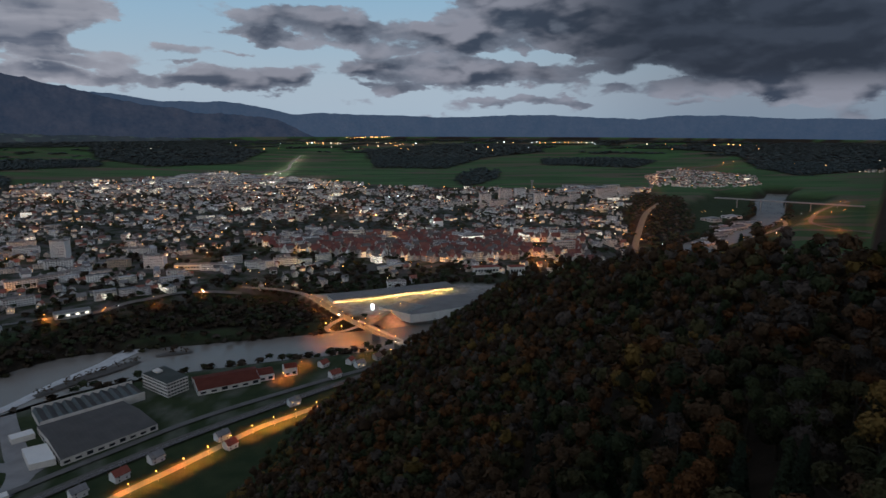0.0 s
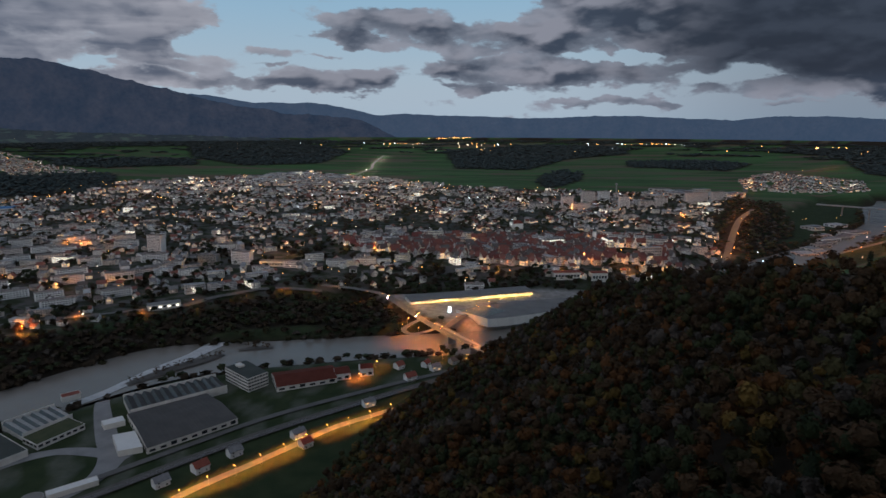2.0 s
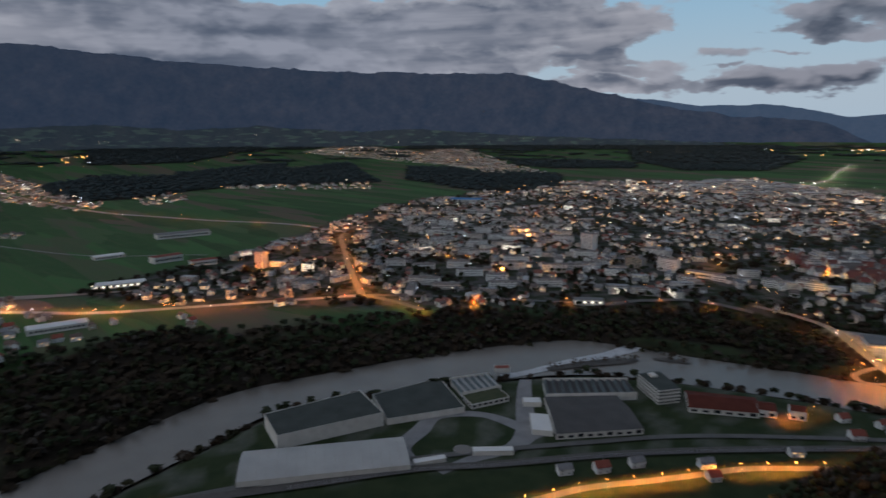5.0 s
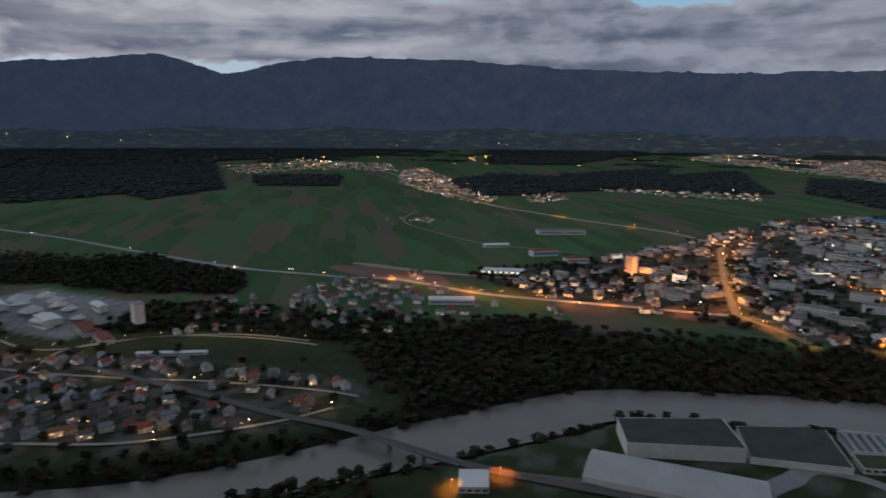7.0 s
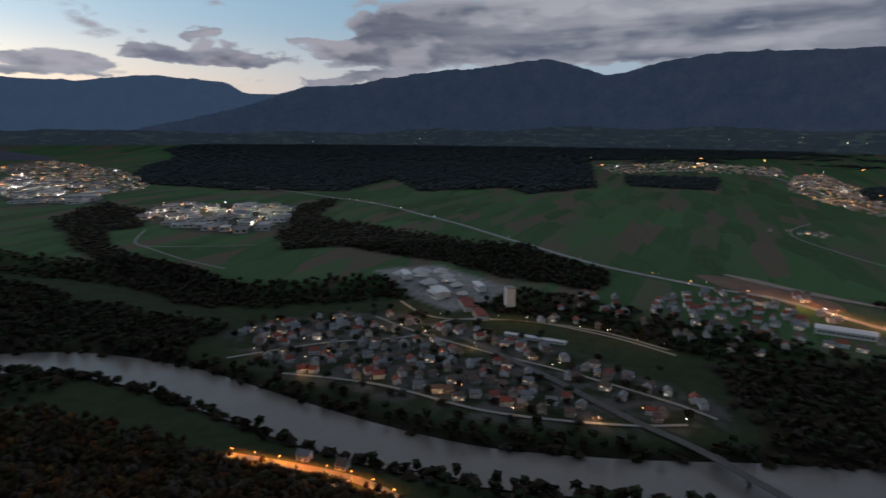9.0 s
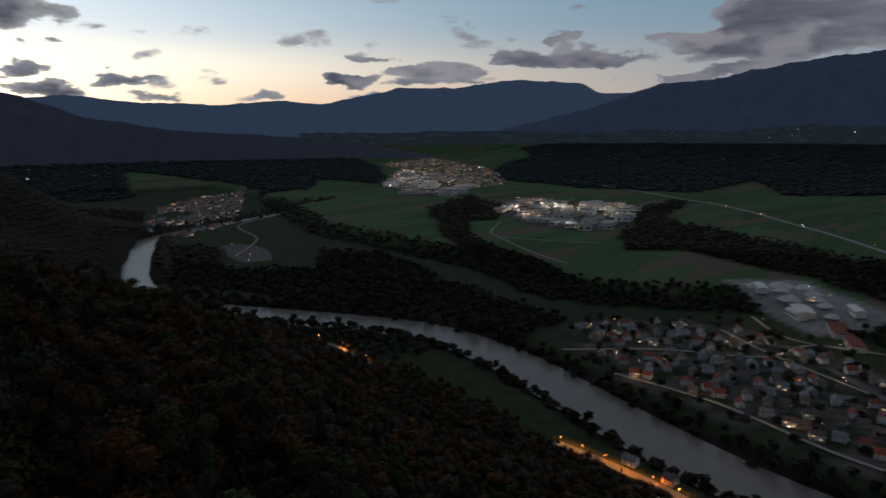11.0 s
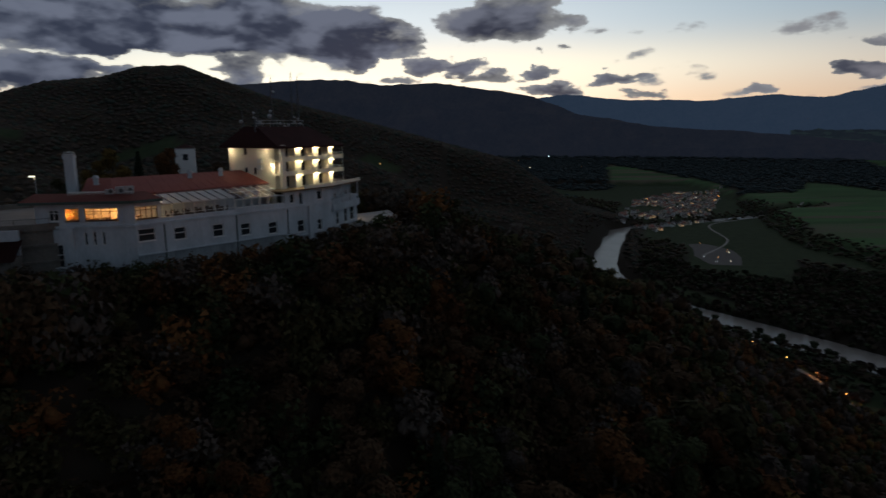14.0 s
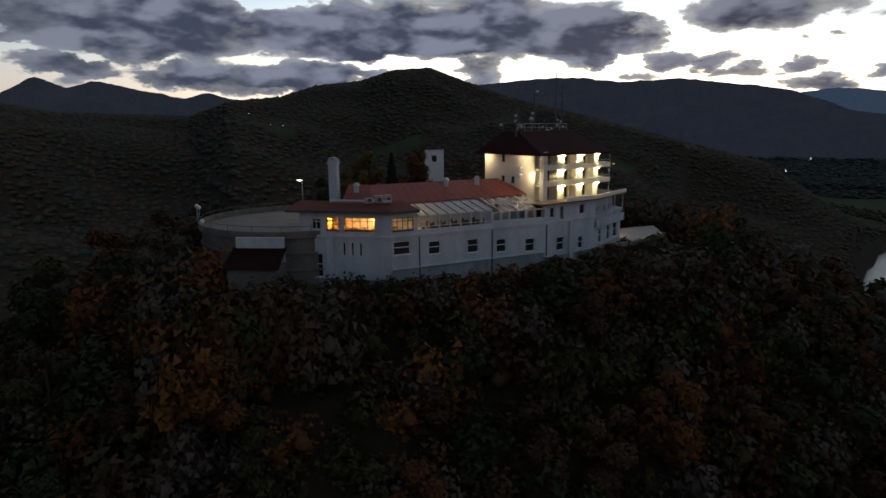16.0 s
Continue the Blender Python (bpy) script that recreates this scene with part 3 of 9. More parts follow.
def wood_at(x, y):
    """Signed distance to the woods of the plain; negative inside."""
    d = any_inside(x, y, [WOOD_FAR, WOOD_GORGE, WOOD_BANK, WOOD_PARK, WOOD_BEND, WOOD_EAST, WOOD_ROAD] + WOODS_NORTH + WOODS_SOUTH + WOODS_WEST)
    R = np.hypot(x, y)
    far = (R > 5500) & (x * 0.35 + y > -4200) & ((waves(x, y, 1150, 55) + 0.5 * waves(x, y, 420, 56)) > np.interp(R, [5500, 9000, 12000], [0.80, 0.45, 0.15]))
    return np.where(far, -20.0, d + waves(x, y, 160, 8) * 14)


MEADOWS = [(497, -1148, 34), (560, -1120, 22), (690, -1010, 30), (128, -1390, 36)]


def meadow(x, y):
    """Distance to the nearest clearing of the back hills; negative inside."""
    d = np.full(np.shape(x), 1e9)
    for cx, cy, r in MEADOWS:
        d = np.minimum(d, np.hypot((x - cx) * 0.8, y - cy) - r)
    return d + waves(x, y, 70, 44) * 9


def hill_wood(x, y):
    return (np.maximum(hill_height(x, y), back_hills(x, y)) > -16.0) & (river_bank(x, y) > 0) & (meadow(x, y) > 0)


# ---------------------------------------------------------------- ground material
def ground_material():
    m = bpy.data.materials.new("ground_cover")
    t, b = nodes_of(m)
    N = t.nodes.new
    L = t.links.new
    at = N("ShaderNodeAttribute")
    at.attribute_name = "cover"
    sp = N("ShaderNodeSeparateColor")
    L(at.outputs["Color"], sp.inputs[0])
    geo = N("ShaderNodeNewGeometry")
    mp = N("ShaderNodeMapping")
    mp.inputs["Rotation"].default_value = (0, 0, radians(28))
    mp.inputs["Scale"].default_value = (0.0028, 0.016, 0.0)
    L(geo.outputs["Position"], mp.inputs["Vector"])
    vo = N("ShaderNodeTexVoronoi")
    vo.distance = "CHEBYCHEV"
    vo.inputs["Scale"].default_value = 1.0
    vo.inputs["Randomness"].default_value = 0.8
    L(mp.outputs[0], vo.inputs["Vector"])
    sc = N("ShaderNodeSeparateColor")
    L(vo.outputs["Color"], sc.inputs[0])
    cr = N("ShaderNodeValToRGB")
    cr.color_ramp.interpolation = "CONSTANT"
    cols = [(0.057, 0.110, 0.043), (0.077, 0.129, 0.057), (0.045, 0.084, 0.034), (0.129, 0.101, 0.076), (0.064, 0.134, 0.048), (0.090, 0.112, 0.060), (0.052, 0.101, 0.040), (0.142, 0.105, 0.079), (0.069, 0.148, 0.053), (0.058, 0.117, 0.046), (0.107, 0.110, 0.069), (0.048, 0.096, 0.038)]
    el = cr.color_ramp.elements
    while len(el) < len(cols):
        el.new(0.5)
    for i, c in enumerate(cols):
        el[i].position, el[i].color = i / len(cols), rgb(c)
    L(sc.outputs[0], cr.inputs[0])

    def noise_tex(scale, detail=5):
        n = N("ShaderNodeTexNoise")
        n.inputs["Scale"].default_value, n.inputs["Detail"].default_value = scale, detail
        L(geo.outputs["Position"], n.inputs["Vector"])
        return n.outputs["Fac"]

    def mixc(f, a, c):
        n = N("ShaderNodeMix")
        n.data_type = "RGBA"
        for s_, v in ((n.inputs[0], f), (n.inputs[6], a), (n.inputs[7], c)):
            if isinstance(v, tuple):
                s_.default_value = rgb(v)
            elif isinstance(v, float):
                s_.default_value = v
            else:
                L(v, s_)
        return n.outputs[2]

    def rng(v, lo, hi, a=0.0, c=1.0):
        n = N("ShaderNodeMapRange")
        L(v, n.inputs[0])
        for i, q in enumerate((lo, hi, a, c)):
            n.inputs[i + 1].default_value = q
        return n.outputs[0]
    stripe = N("ShaderNodeTexNoise")
    ms = N("ShaderNodeMapping")
    ms.inputs["Rotation"].default_value = (0, 0, radians(28))
    ms.inputs["Scale"].default_value = (0.006, 0.12, 0.0)
    L(geo.outputs["Position"], ms.inputs["Vector"])
    L(ms.outputs[0], stripe.inputs["Vector"])
    stripe.inputs["Scale"].default_value = 1.0
    field = mixc(rng(noise_tex(0.02), 0.35, 0.75, 0.0, 0.4), cr.outputs[0], (0.076, 0.138, 0.052))
    field = mixc(rng(stripe.outputs["Fac"], 0.5, 0.8, 0.0, 0.4), field, (0.130, 0.120, 0.072))
    grass = mixc(rng(noise_tex(0.05), 0.3, 0.7), (0.025, 0.040, 0.018), (0.042, 0.056, 0.026))
    urban = mixc(rng(noise_tex(0.035), 0.42, 0.58), (0.030, 0.040, 0.020), (0.095, 0.09, 0.085))
    gravel = mixc(rng(noise_tex(0.12), 0.3, 0.7), (0.20, 0.195, 0.185), (0.34, 0.33, 0.32))
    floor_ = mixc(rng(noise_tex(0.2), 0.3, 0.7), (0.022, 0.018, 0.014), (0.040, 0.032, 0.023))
    c = mixc(sp.outputs[0], grass, field)
    c = mixc(sp.outputs[1], c, urban)
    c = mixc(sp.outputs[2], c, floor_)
    c = mixc(at.outputs["Alpha"], c, gravel)
    L(c, b.inputs["Base Color"])
    b.inputs["Roughness"].default_value = 0.95
    b.inputs["Specular IOR Level"].default_value = 0.1
    bp = N("ShaderNodeBump")
    bp.inputs["Strength"].default_value, bp.inputs["Distance"].default_value = 0.5, 0.5
    L(noise_tex(0.6), bp.inputs["Height"])
    L(bp.outputs[0], b.inputs["Normal"])
    return m


def build_ground():
    nr, na = 280, 580
    r = np.concatenate([np.linspace(2, 120, 40), np.geomspace(123, 2400, 170), np.linspace(2420, 4785, nr - 210)])
    a = np.linspace(0, 2 * math.pi, na, endpoint=False)
    rr, aa = np.meshgrid(r, a, indexing="ij")
    R = spread(rr)
    x, y = -np.sin(aa) * R, np.cos(aa) * R
    z = land(x, y)
    X, Y, Z, _ = drawn_in(x, y, z)
    v = np.stack([X, Y, Z], -1).reshape(-1, 3)
    i = np.arange(nr - 1)[:, None] * na
    j = np.arange(na)[None, :]
    j2 = (j + 1) % na
    f = np.stack([i + j, i + na + j, i + na + j2, i + j2], -1).reshape(-1, 4)[:, ::-1]
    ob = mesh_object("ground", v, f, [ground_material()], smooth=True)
    x, y, z = x.ravel(), y.ravel(), z.ravel()
    farm = sstep(z, -12, -4) * (1 - sstep(z, 20, 60))
    town = 1 - sstep(any_inside(x, y, [TOWN, VILLAGE, OLD_TOWN, WORKS_WEST, WORKS_FAR]), -10, 25)
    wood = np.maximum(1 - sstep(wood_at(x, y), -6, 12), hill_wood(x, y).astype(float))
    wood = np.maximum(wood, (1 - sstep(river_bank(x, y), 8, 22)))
    stony = 1 - sstep(any_inside(x, y, [GRAVEL, MALL_LAND]), -6, 8)
    yard = (1 - sstep(inside(x, y, FACTORY_LAND), -8, 10)) * sstep(waves(x, y, 60, 21), -0.1, 0.4)
    alpha = np.maximum(stony, yard * 0.22)
    col = np.stack([farm, town, wood, alpha], -1).astype(np.float32)
    ca = ob.data.color_attributes.new("cover", "FLOAT_COLOR", "POINT")
    ca.data.foreach_set("color", col.ravel())
    return tagged(ob, "dark dusk plain of fields, town ground and wooded slopes", "ground", kind="structure")


build_ground()

# river
M_WATER = surface("river_water", (0.17, 0.157, 0.14), (0.22, 0.203, 0.18), rough=0.26, scale=0.02, fine=0.6, bump=0.25, bump_d=0.25)


def ribbon(name, line, halves, zs, material, label, category, steps=8, lift=0.0, kind="structure"):
    """A strip that follows a smooth line over the land (zs: heights, or None for the ground's own)."""
    line = np.asarray(line, float)
    n = len(line)
    tt = np.linspace(0, n - 1, (n - 1) * steps + 1)
    px, py = [], []
    for q in tt:
        i = min(int(q), n - 2)
        k = q - i
        p0, p1, p2, p3 = line[max(i - 1, 0)], line[i], line[i + 1], line[min(i + 2, n - 1)]
        p = 0.5 * (2 * p1 + (p2 - p0) * k + (2 * p0 - 5 * p1 + 4 * p2 - p3) * k * k + (3 * p1 - p0 - 3 * p2 + p3) * k ** 3)
        px.append(p[0]), py.append(p[1])
    px, py = np.array(px), np.array(py)
    tx, ty = np.gradient(px), np.gradient(py)
    ln = np.hypot(tx, ty)
    nx, ny = -ty / ln, tx / ln
    h = np.interp(tt, np.arange(n), halves if hasattr(halves, "__len__") else [halves] * n)
    zc = np.interp(tt, np.arange(n), zs) if zs is not None else None
    rows = []
    cols = (-1.0, -0.33, 0.33, 1.0)
    for u in cols:
        x, y = px + nx * h * u, py + ny * h * u
        z = zc if zc is not None else np.maximum(land(x, y), land(px, py)) + lift
        rows.append(np.stack(drawn_in(x, y, z)[:3], -1))
    v = np.stack(rows, 1).reshape(-1, 3)
    k = len(cols)
    f = [(i * k + j, i * k + j + 1, i * k + k + j + 1, i * k + k + j) for i in range(len(tt) - 1) for j in range(k - 1)]
    f = np.array(f)[:, ::-1]
    ob = mesh_object(name, v, f, [material], smooth=True)
    return tagged(ob, label, category, kind=kind)


ribbon("river_water", RIVER, [h + 5 for h in RIVER_HALF], [-30.0] * len(RIVER), M_WATER, "grey muddy river flowing in a wooded bed", "river")


# far mountains, layer behind layer
def lattice(x, y, seed):
    """Smooth value noise between 0 and 1 on a unit lattice."""
    tab = np.random.RandomState(seed).uniform(0, 1, (64, 64))
    ix, iy = np.floor(x).astype(int), np.floor(y).astype(int)
    fx, fy = x - ix, y - iy
    fx, fy = fx * fx * (3 - 2 * fx), fy * fy * (3 - 2 * fy)
    at = lambda i, j: tab[(ix + i) % 64, (iy + j) % 64]
    return (at(0, 0) * (1 - fx) + at(1, 0) * fx) * (1 - fy) + (at(0, 1) * (1 - fx) + at(1, 1) * fx) * fy


def crags(x, y, octaves, seed):
    """Ridged noise, 0 in the valleys and about 1 on the spurs."""
    out, amp, tot = 0.0, 1.0, 0.0
    for k in range(octaves):
        n = 1 - np.abs(2 * lattice(x * 2 ** k + 7.3 * k, y * 2 ** k + 3.1 * k, seed + k) - 1)
        out, tot, amp = out + amp * n * n, tot + amp, amp * 0.55
    return out / tot


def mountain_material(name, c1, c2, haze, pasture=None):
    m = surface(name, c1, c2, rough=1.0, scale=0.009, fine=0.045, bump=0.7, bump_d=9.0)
    t = m.node_tree
    b = t.nodes["Principled BSDF"]
    if pasture:
        geo = t.nodes.new("ShaderNodeNewGeometry")
        mp = t.nodes.new("ShaderNodeMapping")
        mp.inputs["Scale"].default_value = (0.006, 0.006, 0.030)
        t.links.new(geo.outputs["Position"], mp.inputs["Vector"])
        n = t.nodes.new("ShaderNodeTexNoise")
        n.inputs["Scale"].default_value, n.inputs["Detail"].default_value = 1.6, 4.0
        t.links.new(mp.outputs[0], n.inputs["Vector"])
        r = t.nodes.new("ShaderNodeMapRange")
        r.inputs[1].default_value, r.inputs[2].default_value = 0.55, 0.62
        t.links.new(n.outputs["Fac"], r.inputs[0])
        mx = t.nodes.new("ShaderNodeMix")
        mx.data_type = "RGBA"
        t.links.new(r.outputs[0], mx.inputs[0])
        t.links.new(b.inputs["Base Color"].links[0].from_socket, mx.inputs[6])
        mx.inputs[7].default_value = rgb(pasture)
        t.links.new(mx.outputs[2], b.inputs["Base Color"])
    # the haze of distance is put in as an even bluish glow of the slopes
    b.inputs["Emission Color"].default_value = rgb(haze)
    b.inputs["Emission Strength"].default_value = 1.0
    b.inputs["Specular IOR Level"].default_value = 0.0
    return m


def mountains(name, az, el, r0, r1, material, label, rough=1.0, seed=0, base=None):
    base = base or -math.degrees(math.atan(EYE_Z / float(spread(r0)))) - 0.15
    az, el = np.array(az, float), np.array(el, float)
    a = np.arange(az[0], az[-1], 0.15)
    e = np.interp(a, az, el)
    # rounded between the given summits, then broken by trees and rocks
    k = np.hanning(9) / np.hanning(9).sum()
    e = np.convolve(np.pad(e, 4, mode="edge"), k, mode="valid")
    e = e + rough * (0.30 * (crags(a * 0.45, 0 * a, 4, seed + 40) - 0.4) + 0.06 * (lattice(a * 5.0, 0 * a, seed + 50) - 0.5))
    rs = np.linspace(0, 1, 34)
    deep = r1 - r0
    tall = np.clip((e - base) / 5.0, 0.15, 1.0)
    v = []
    ra = np.radians(a)
    for q in rs:
        spur = crags(a * 0.22 + 1.5 * q + 0.5 * lattice(a * 0.3, 0 * a + q * 3, seed + 9), 0 * a + q * 1.7, 3, seed + 20)
        env = np.sin(math.pi * min(1.0, q * 1.02)) ** 0.8
        r = r0 + deep * (q - env * 0.24 * tall * (spur - 0.35))
        ang = base + (e - base) * np.clip(q ** 0.9 + env * 0.20 * tall * (spur - 0.45), 0, 1)
        v.append(np.stack([-np.sin(ra) * r, np.cos(ra) * r, EYE_Z + r * np.tan(np.radians(ang))], -1))
    v.append(np.stack([-np.sin(ra) * (r1 + 60), np.cos(ra) * (r1 + 60), np.full_like(ra, 0.0)], -1))
    v = np.array(v)
    nr, na = v.shape[:2]
    i = np.arange(nr - 1)[:, None] * na
    j = np.arange(na - 1)[None, :]
    f = np.stack([i + j, i + na + j, i + na + j + 1, i + j + 1], -1).reshape(-1, 4)[:, ::-1]
    ob = mesh_object(name, v.reshape(-1, 3), f, [material], smooth=True)
    return tagged(ob, label, "mountain", kind="structure")


# third colour of each: the bluish haze that the range gives off
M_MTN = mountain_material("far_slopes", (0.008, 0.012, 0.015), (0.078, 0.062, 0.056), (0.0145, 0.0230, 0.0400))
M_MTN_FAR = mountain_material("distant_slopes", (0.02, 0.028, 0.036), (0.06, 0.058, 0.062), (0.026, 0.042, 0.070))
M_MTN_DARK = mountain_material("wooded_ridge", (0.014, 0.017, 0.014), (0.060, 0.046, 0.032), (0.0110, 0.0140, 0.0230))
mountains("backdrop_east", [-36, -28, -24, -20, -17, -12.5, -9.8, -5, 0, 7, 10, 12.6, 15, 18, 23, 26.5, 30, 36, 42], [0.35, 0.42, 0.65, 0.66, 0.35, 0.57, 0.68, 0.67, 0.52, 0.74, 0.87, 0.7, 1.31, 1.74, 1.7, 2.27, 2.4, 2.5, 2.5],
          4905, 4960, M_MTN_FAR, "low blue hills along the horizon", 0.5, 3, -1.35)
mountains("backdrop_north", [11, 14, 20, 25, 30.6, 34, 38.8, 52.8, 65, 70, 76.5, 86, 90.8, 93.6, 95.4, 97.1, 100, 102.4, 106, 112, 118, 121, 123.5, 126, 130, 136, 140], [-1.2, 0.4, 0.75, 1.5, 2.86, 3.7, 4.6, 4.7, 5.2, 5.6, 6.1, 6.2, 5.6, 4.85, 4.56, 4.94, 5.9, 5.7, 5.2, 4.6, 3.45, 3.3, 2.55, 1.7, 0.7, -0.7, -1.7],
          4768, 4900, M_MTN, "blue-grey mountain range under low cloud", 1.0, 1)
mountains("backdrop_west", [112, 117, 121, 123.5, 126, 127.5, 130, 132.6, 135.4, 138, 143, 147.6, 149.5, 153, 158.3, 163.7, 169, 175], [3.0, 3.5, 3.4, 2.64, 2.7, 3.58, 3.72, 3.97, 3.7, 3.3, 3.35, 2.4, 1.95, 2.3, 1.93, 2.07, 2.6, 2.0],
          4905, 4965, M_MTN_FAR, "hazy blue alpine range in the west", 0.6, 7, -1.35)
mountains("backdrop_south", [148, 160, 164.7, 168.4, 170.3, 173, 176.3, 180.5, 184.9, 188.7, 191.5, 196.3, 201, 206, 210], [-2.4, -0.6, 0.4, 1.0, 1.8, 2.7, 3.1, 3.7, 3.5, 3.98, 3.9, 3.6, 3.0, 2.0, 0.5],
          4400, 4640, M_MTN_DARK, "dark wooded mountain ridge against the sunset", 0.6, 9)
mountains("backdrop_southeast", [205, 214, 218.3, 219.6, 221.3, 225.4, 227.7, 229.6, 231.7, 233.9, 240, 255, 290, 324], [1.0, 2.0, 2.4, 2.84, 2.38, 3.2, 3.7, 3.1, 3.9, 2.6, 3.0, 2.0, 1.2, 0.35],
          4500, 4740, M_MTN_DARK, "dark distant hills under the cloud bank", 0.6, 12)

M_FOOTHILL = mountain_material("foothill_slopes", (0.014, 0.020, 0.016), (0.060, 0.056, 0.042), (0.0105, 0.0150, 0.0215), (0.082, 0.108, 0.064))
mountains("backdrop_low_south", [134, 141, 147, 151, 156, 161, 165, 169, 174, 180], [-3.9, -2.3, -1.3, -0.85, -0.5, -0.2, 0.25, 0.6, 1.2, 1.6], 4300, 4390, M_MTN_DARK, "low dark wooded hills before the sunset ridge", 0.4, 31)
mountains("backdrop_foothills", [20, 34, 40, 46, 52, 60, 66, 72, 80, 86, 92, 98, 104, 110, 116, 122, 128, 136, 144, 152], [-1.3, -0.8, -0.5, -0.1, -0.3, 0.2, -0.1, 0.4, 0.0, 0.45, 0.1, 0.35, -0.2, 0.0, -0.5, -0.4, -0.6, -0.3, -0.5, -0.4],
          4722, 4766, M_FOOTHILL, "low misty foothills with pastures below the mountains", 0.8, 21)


def hillside_lights():
    """Single lights of the farms and hamlets on the foothills."""
    g = np.random.RandomState(8)
    m = glowing("hamlet_light", (1.0, 0.72, 0.42), 5.0)
    m.cycles.emission_sampling = "NONE"
    v, f = [], []
    for k in range(48):
        az, el, r, q = radians(g.uniform(34, 122)), radians(g.uniform(-1.35, -0.35)), 4715.0, g.uniform(0.8, 2.2)
        c = np.array((-math.sin(az) * r, math.cos(az) * r, EYE_Z + r * math.tan(el)))
        b = len(v)
        v += [c + np.array(o) * q for o in ((0, 0, -0.8), (1, 0, 0), (0, 1, 0), (-1, 0, 0), (0, -1, 0), (0, 0, 0.8))]
        f += [(b, b + 2, b + 1), (b, b + 3, b + 2), (b, b + 4, b + 3), (b, b + 1, b + 4), (b + 5, b + 1, b + 2), (b + 5, b + 2, b + 3), (b + 5, b + 3, b + 4), (b + 5, b + 4, b + 1)]
    ob = mesh_object("hamlet_lights", np.array(v), np.array(f), [m])
    tagged(ob, "scattered warm lights of far hamlets", "lamps", kind="stuff")


hillside_lights()
# ---------------------------------------------------------------- building helpers
def finish(name, bm, material, parent=None, label="", smooth=False):
    bmesh.ops.recalc_face_normals(bm, faces=bm.faces)
    me = bpy.data.meshes.new(name)
    bm.to_mesh(me)
    bm.free()
    for m in (material if isinstance(material, (list, tuple)) else [material]):
        me.materials.append(m)
    if smooth:
        for p in me.polygons:
            p.use_smooth = True
    ob = new(name, me)
    if parent is not None:
        ob.parent = parent
    if label:
        ob["label"] = label
    return ob


def part(name, bm, material, parent, label="", smooth=False):
    return finish(name, bm, material, parent, label, smooth)


def thing(name, label, category, group="", at=None):
    ob = new(name)
    if at is not None:
        ob.matrix_basis = at
    return tagged(ob, label, category, group)


def add_box(bm, cx, cy, cz, sx, sy, sz, turn=0.0, mat=0):
    m = Matrix.Translation((cx, cy, cz)) @ Matrix.Rotation(turn, 4, "Z") @ Matrix.Diagonal((sx, sy, sz, 1))
    r = bmesh.ops.create_cube(bm, size=1.0, matrix=m)
    if mat:
        for v in r["verts"]:
            for f in v.link_faces:
                f.material_index = mat
    return bm


def add_rod(bm, a, b, r0, r1=None, n=8):
    a, b = Vector(a), Vector(b)
    d = b - a
    m = Matrix.Translation((a + b) / 2) @ d.to_track_quat("Z", "Y").to_matrix().to_4x4()
    bmesh.ops.create_cone(bm, cap_ends=True, segments=n, radius1=r0, radius2=r0 if r1 is None else r1, depth=d.length, matrix=m)
    return bm


def add_prism(bm, poly, z0, z1, mat=0):
    lo = [bm.verts.new((x, y, z0)) for x, y in poly]
    hi = [bm.verts.new((x, y, z1)) for x, y in poly]
    fs = [bm.faces.new(lo[::-1]), bm.faces.new(hi)]
    n = len(poly)
    for i in range(n):
        fs.append(bm.faces.new((lo[i], lo[(i + 1) % n], hi[(i + 1) % n], hi[i])))
    for f in fs:
        f.material_index = mat
    return bm


def span(a, b):
    """Length, direction angle of the way from a to b in plan."""
    dx, dy = b[0] - a[0], b[1] - a[1]
    return math.hypot(dx, dy), math.atan2(dy, dx)


def on(a, b, u, out=0.0):
    """A point u metres from a towards b, and out metres to the right of that way."""
    ln, an = span(a, b)
    return (a[0] + math.cos(an) * u + math.sin(an) * out, a[1] + math.sin(an) * u - math.cos(an) * out)


def add_wall(bm, a, b, z0, z1, thick, holes=()):
    """A wall from a to b with openings (u0, u1, z0, z1) that go through it; its outer face lies on the right of a-b."""
    ln, an = span(a, b)
    cuts = sorted({0.0, ln, *[h[0] for h in holes], *[h[1] for h in holes]})
    for u0, u1 in zip(cuts, cuts[1:]):
        if u1 - u0 < 1e-3:
            continue
        mid = (u0 + u1) / 2
        blocks = [(z0, z1)]
        for h in holes:
            if h[0] - 1e-4 <= mid <= h[1] + 1e-4:
                blocks = [q for lo, hi in blocks for q in ((lo, min(hi, h[2])), (max(lo, h[3]), hi)) if q[1] - q[0] > 1e-3]
        for lo, hi in blocks:
            x, y = on(a, b, mid, -thick / 2)
            add_box(bm, x, y, (lo + hi) / 2, u1 - u0, thick, hi - lo, an)
    bmesh.ops.remove_doubles(bm, verts=list(bm.verts), dist=0.0005)
    return bm


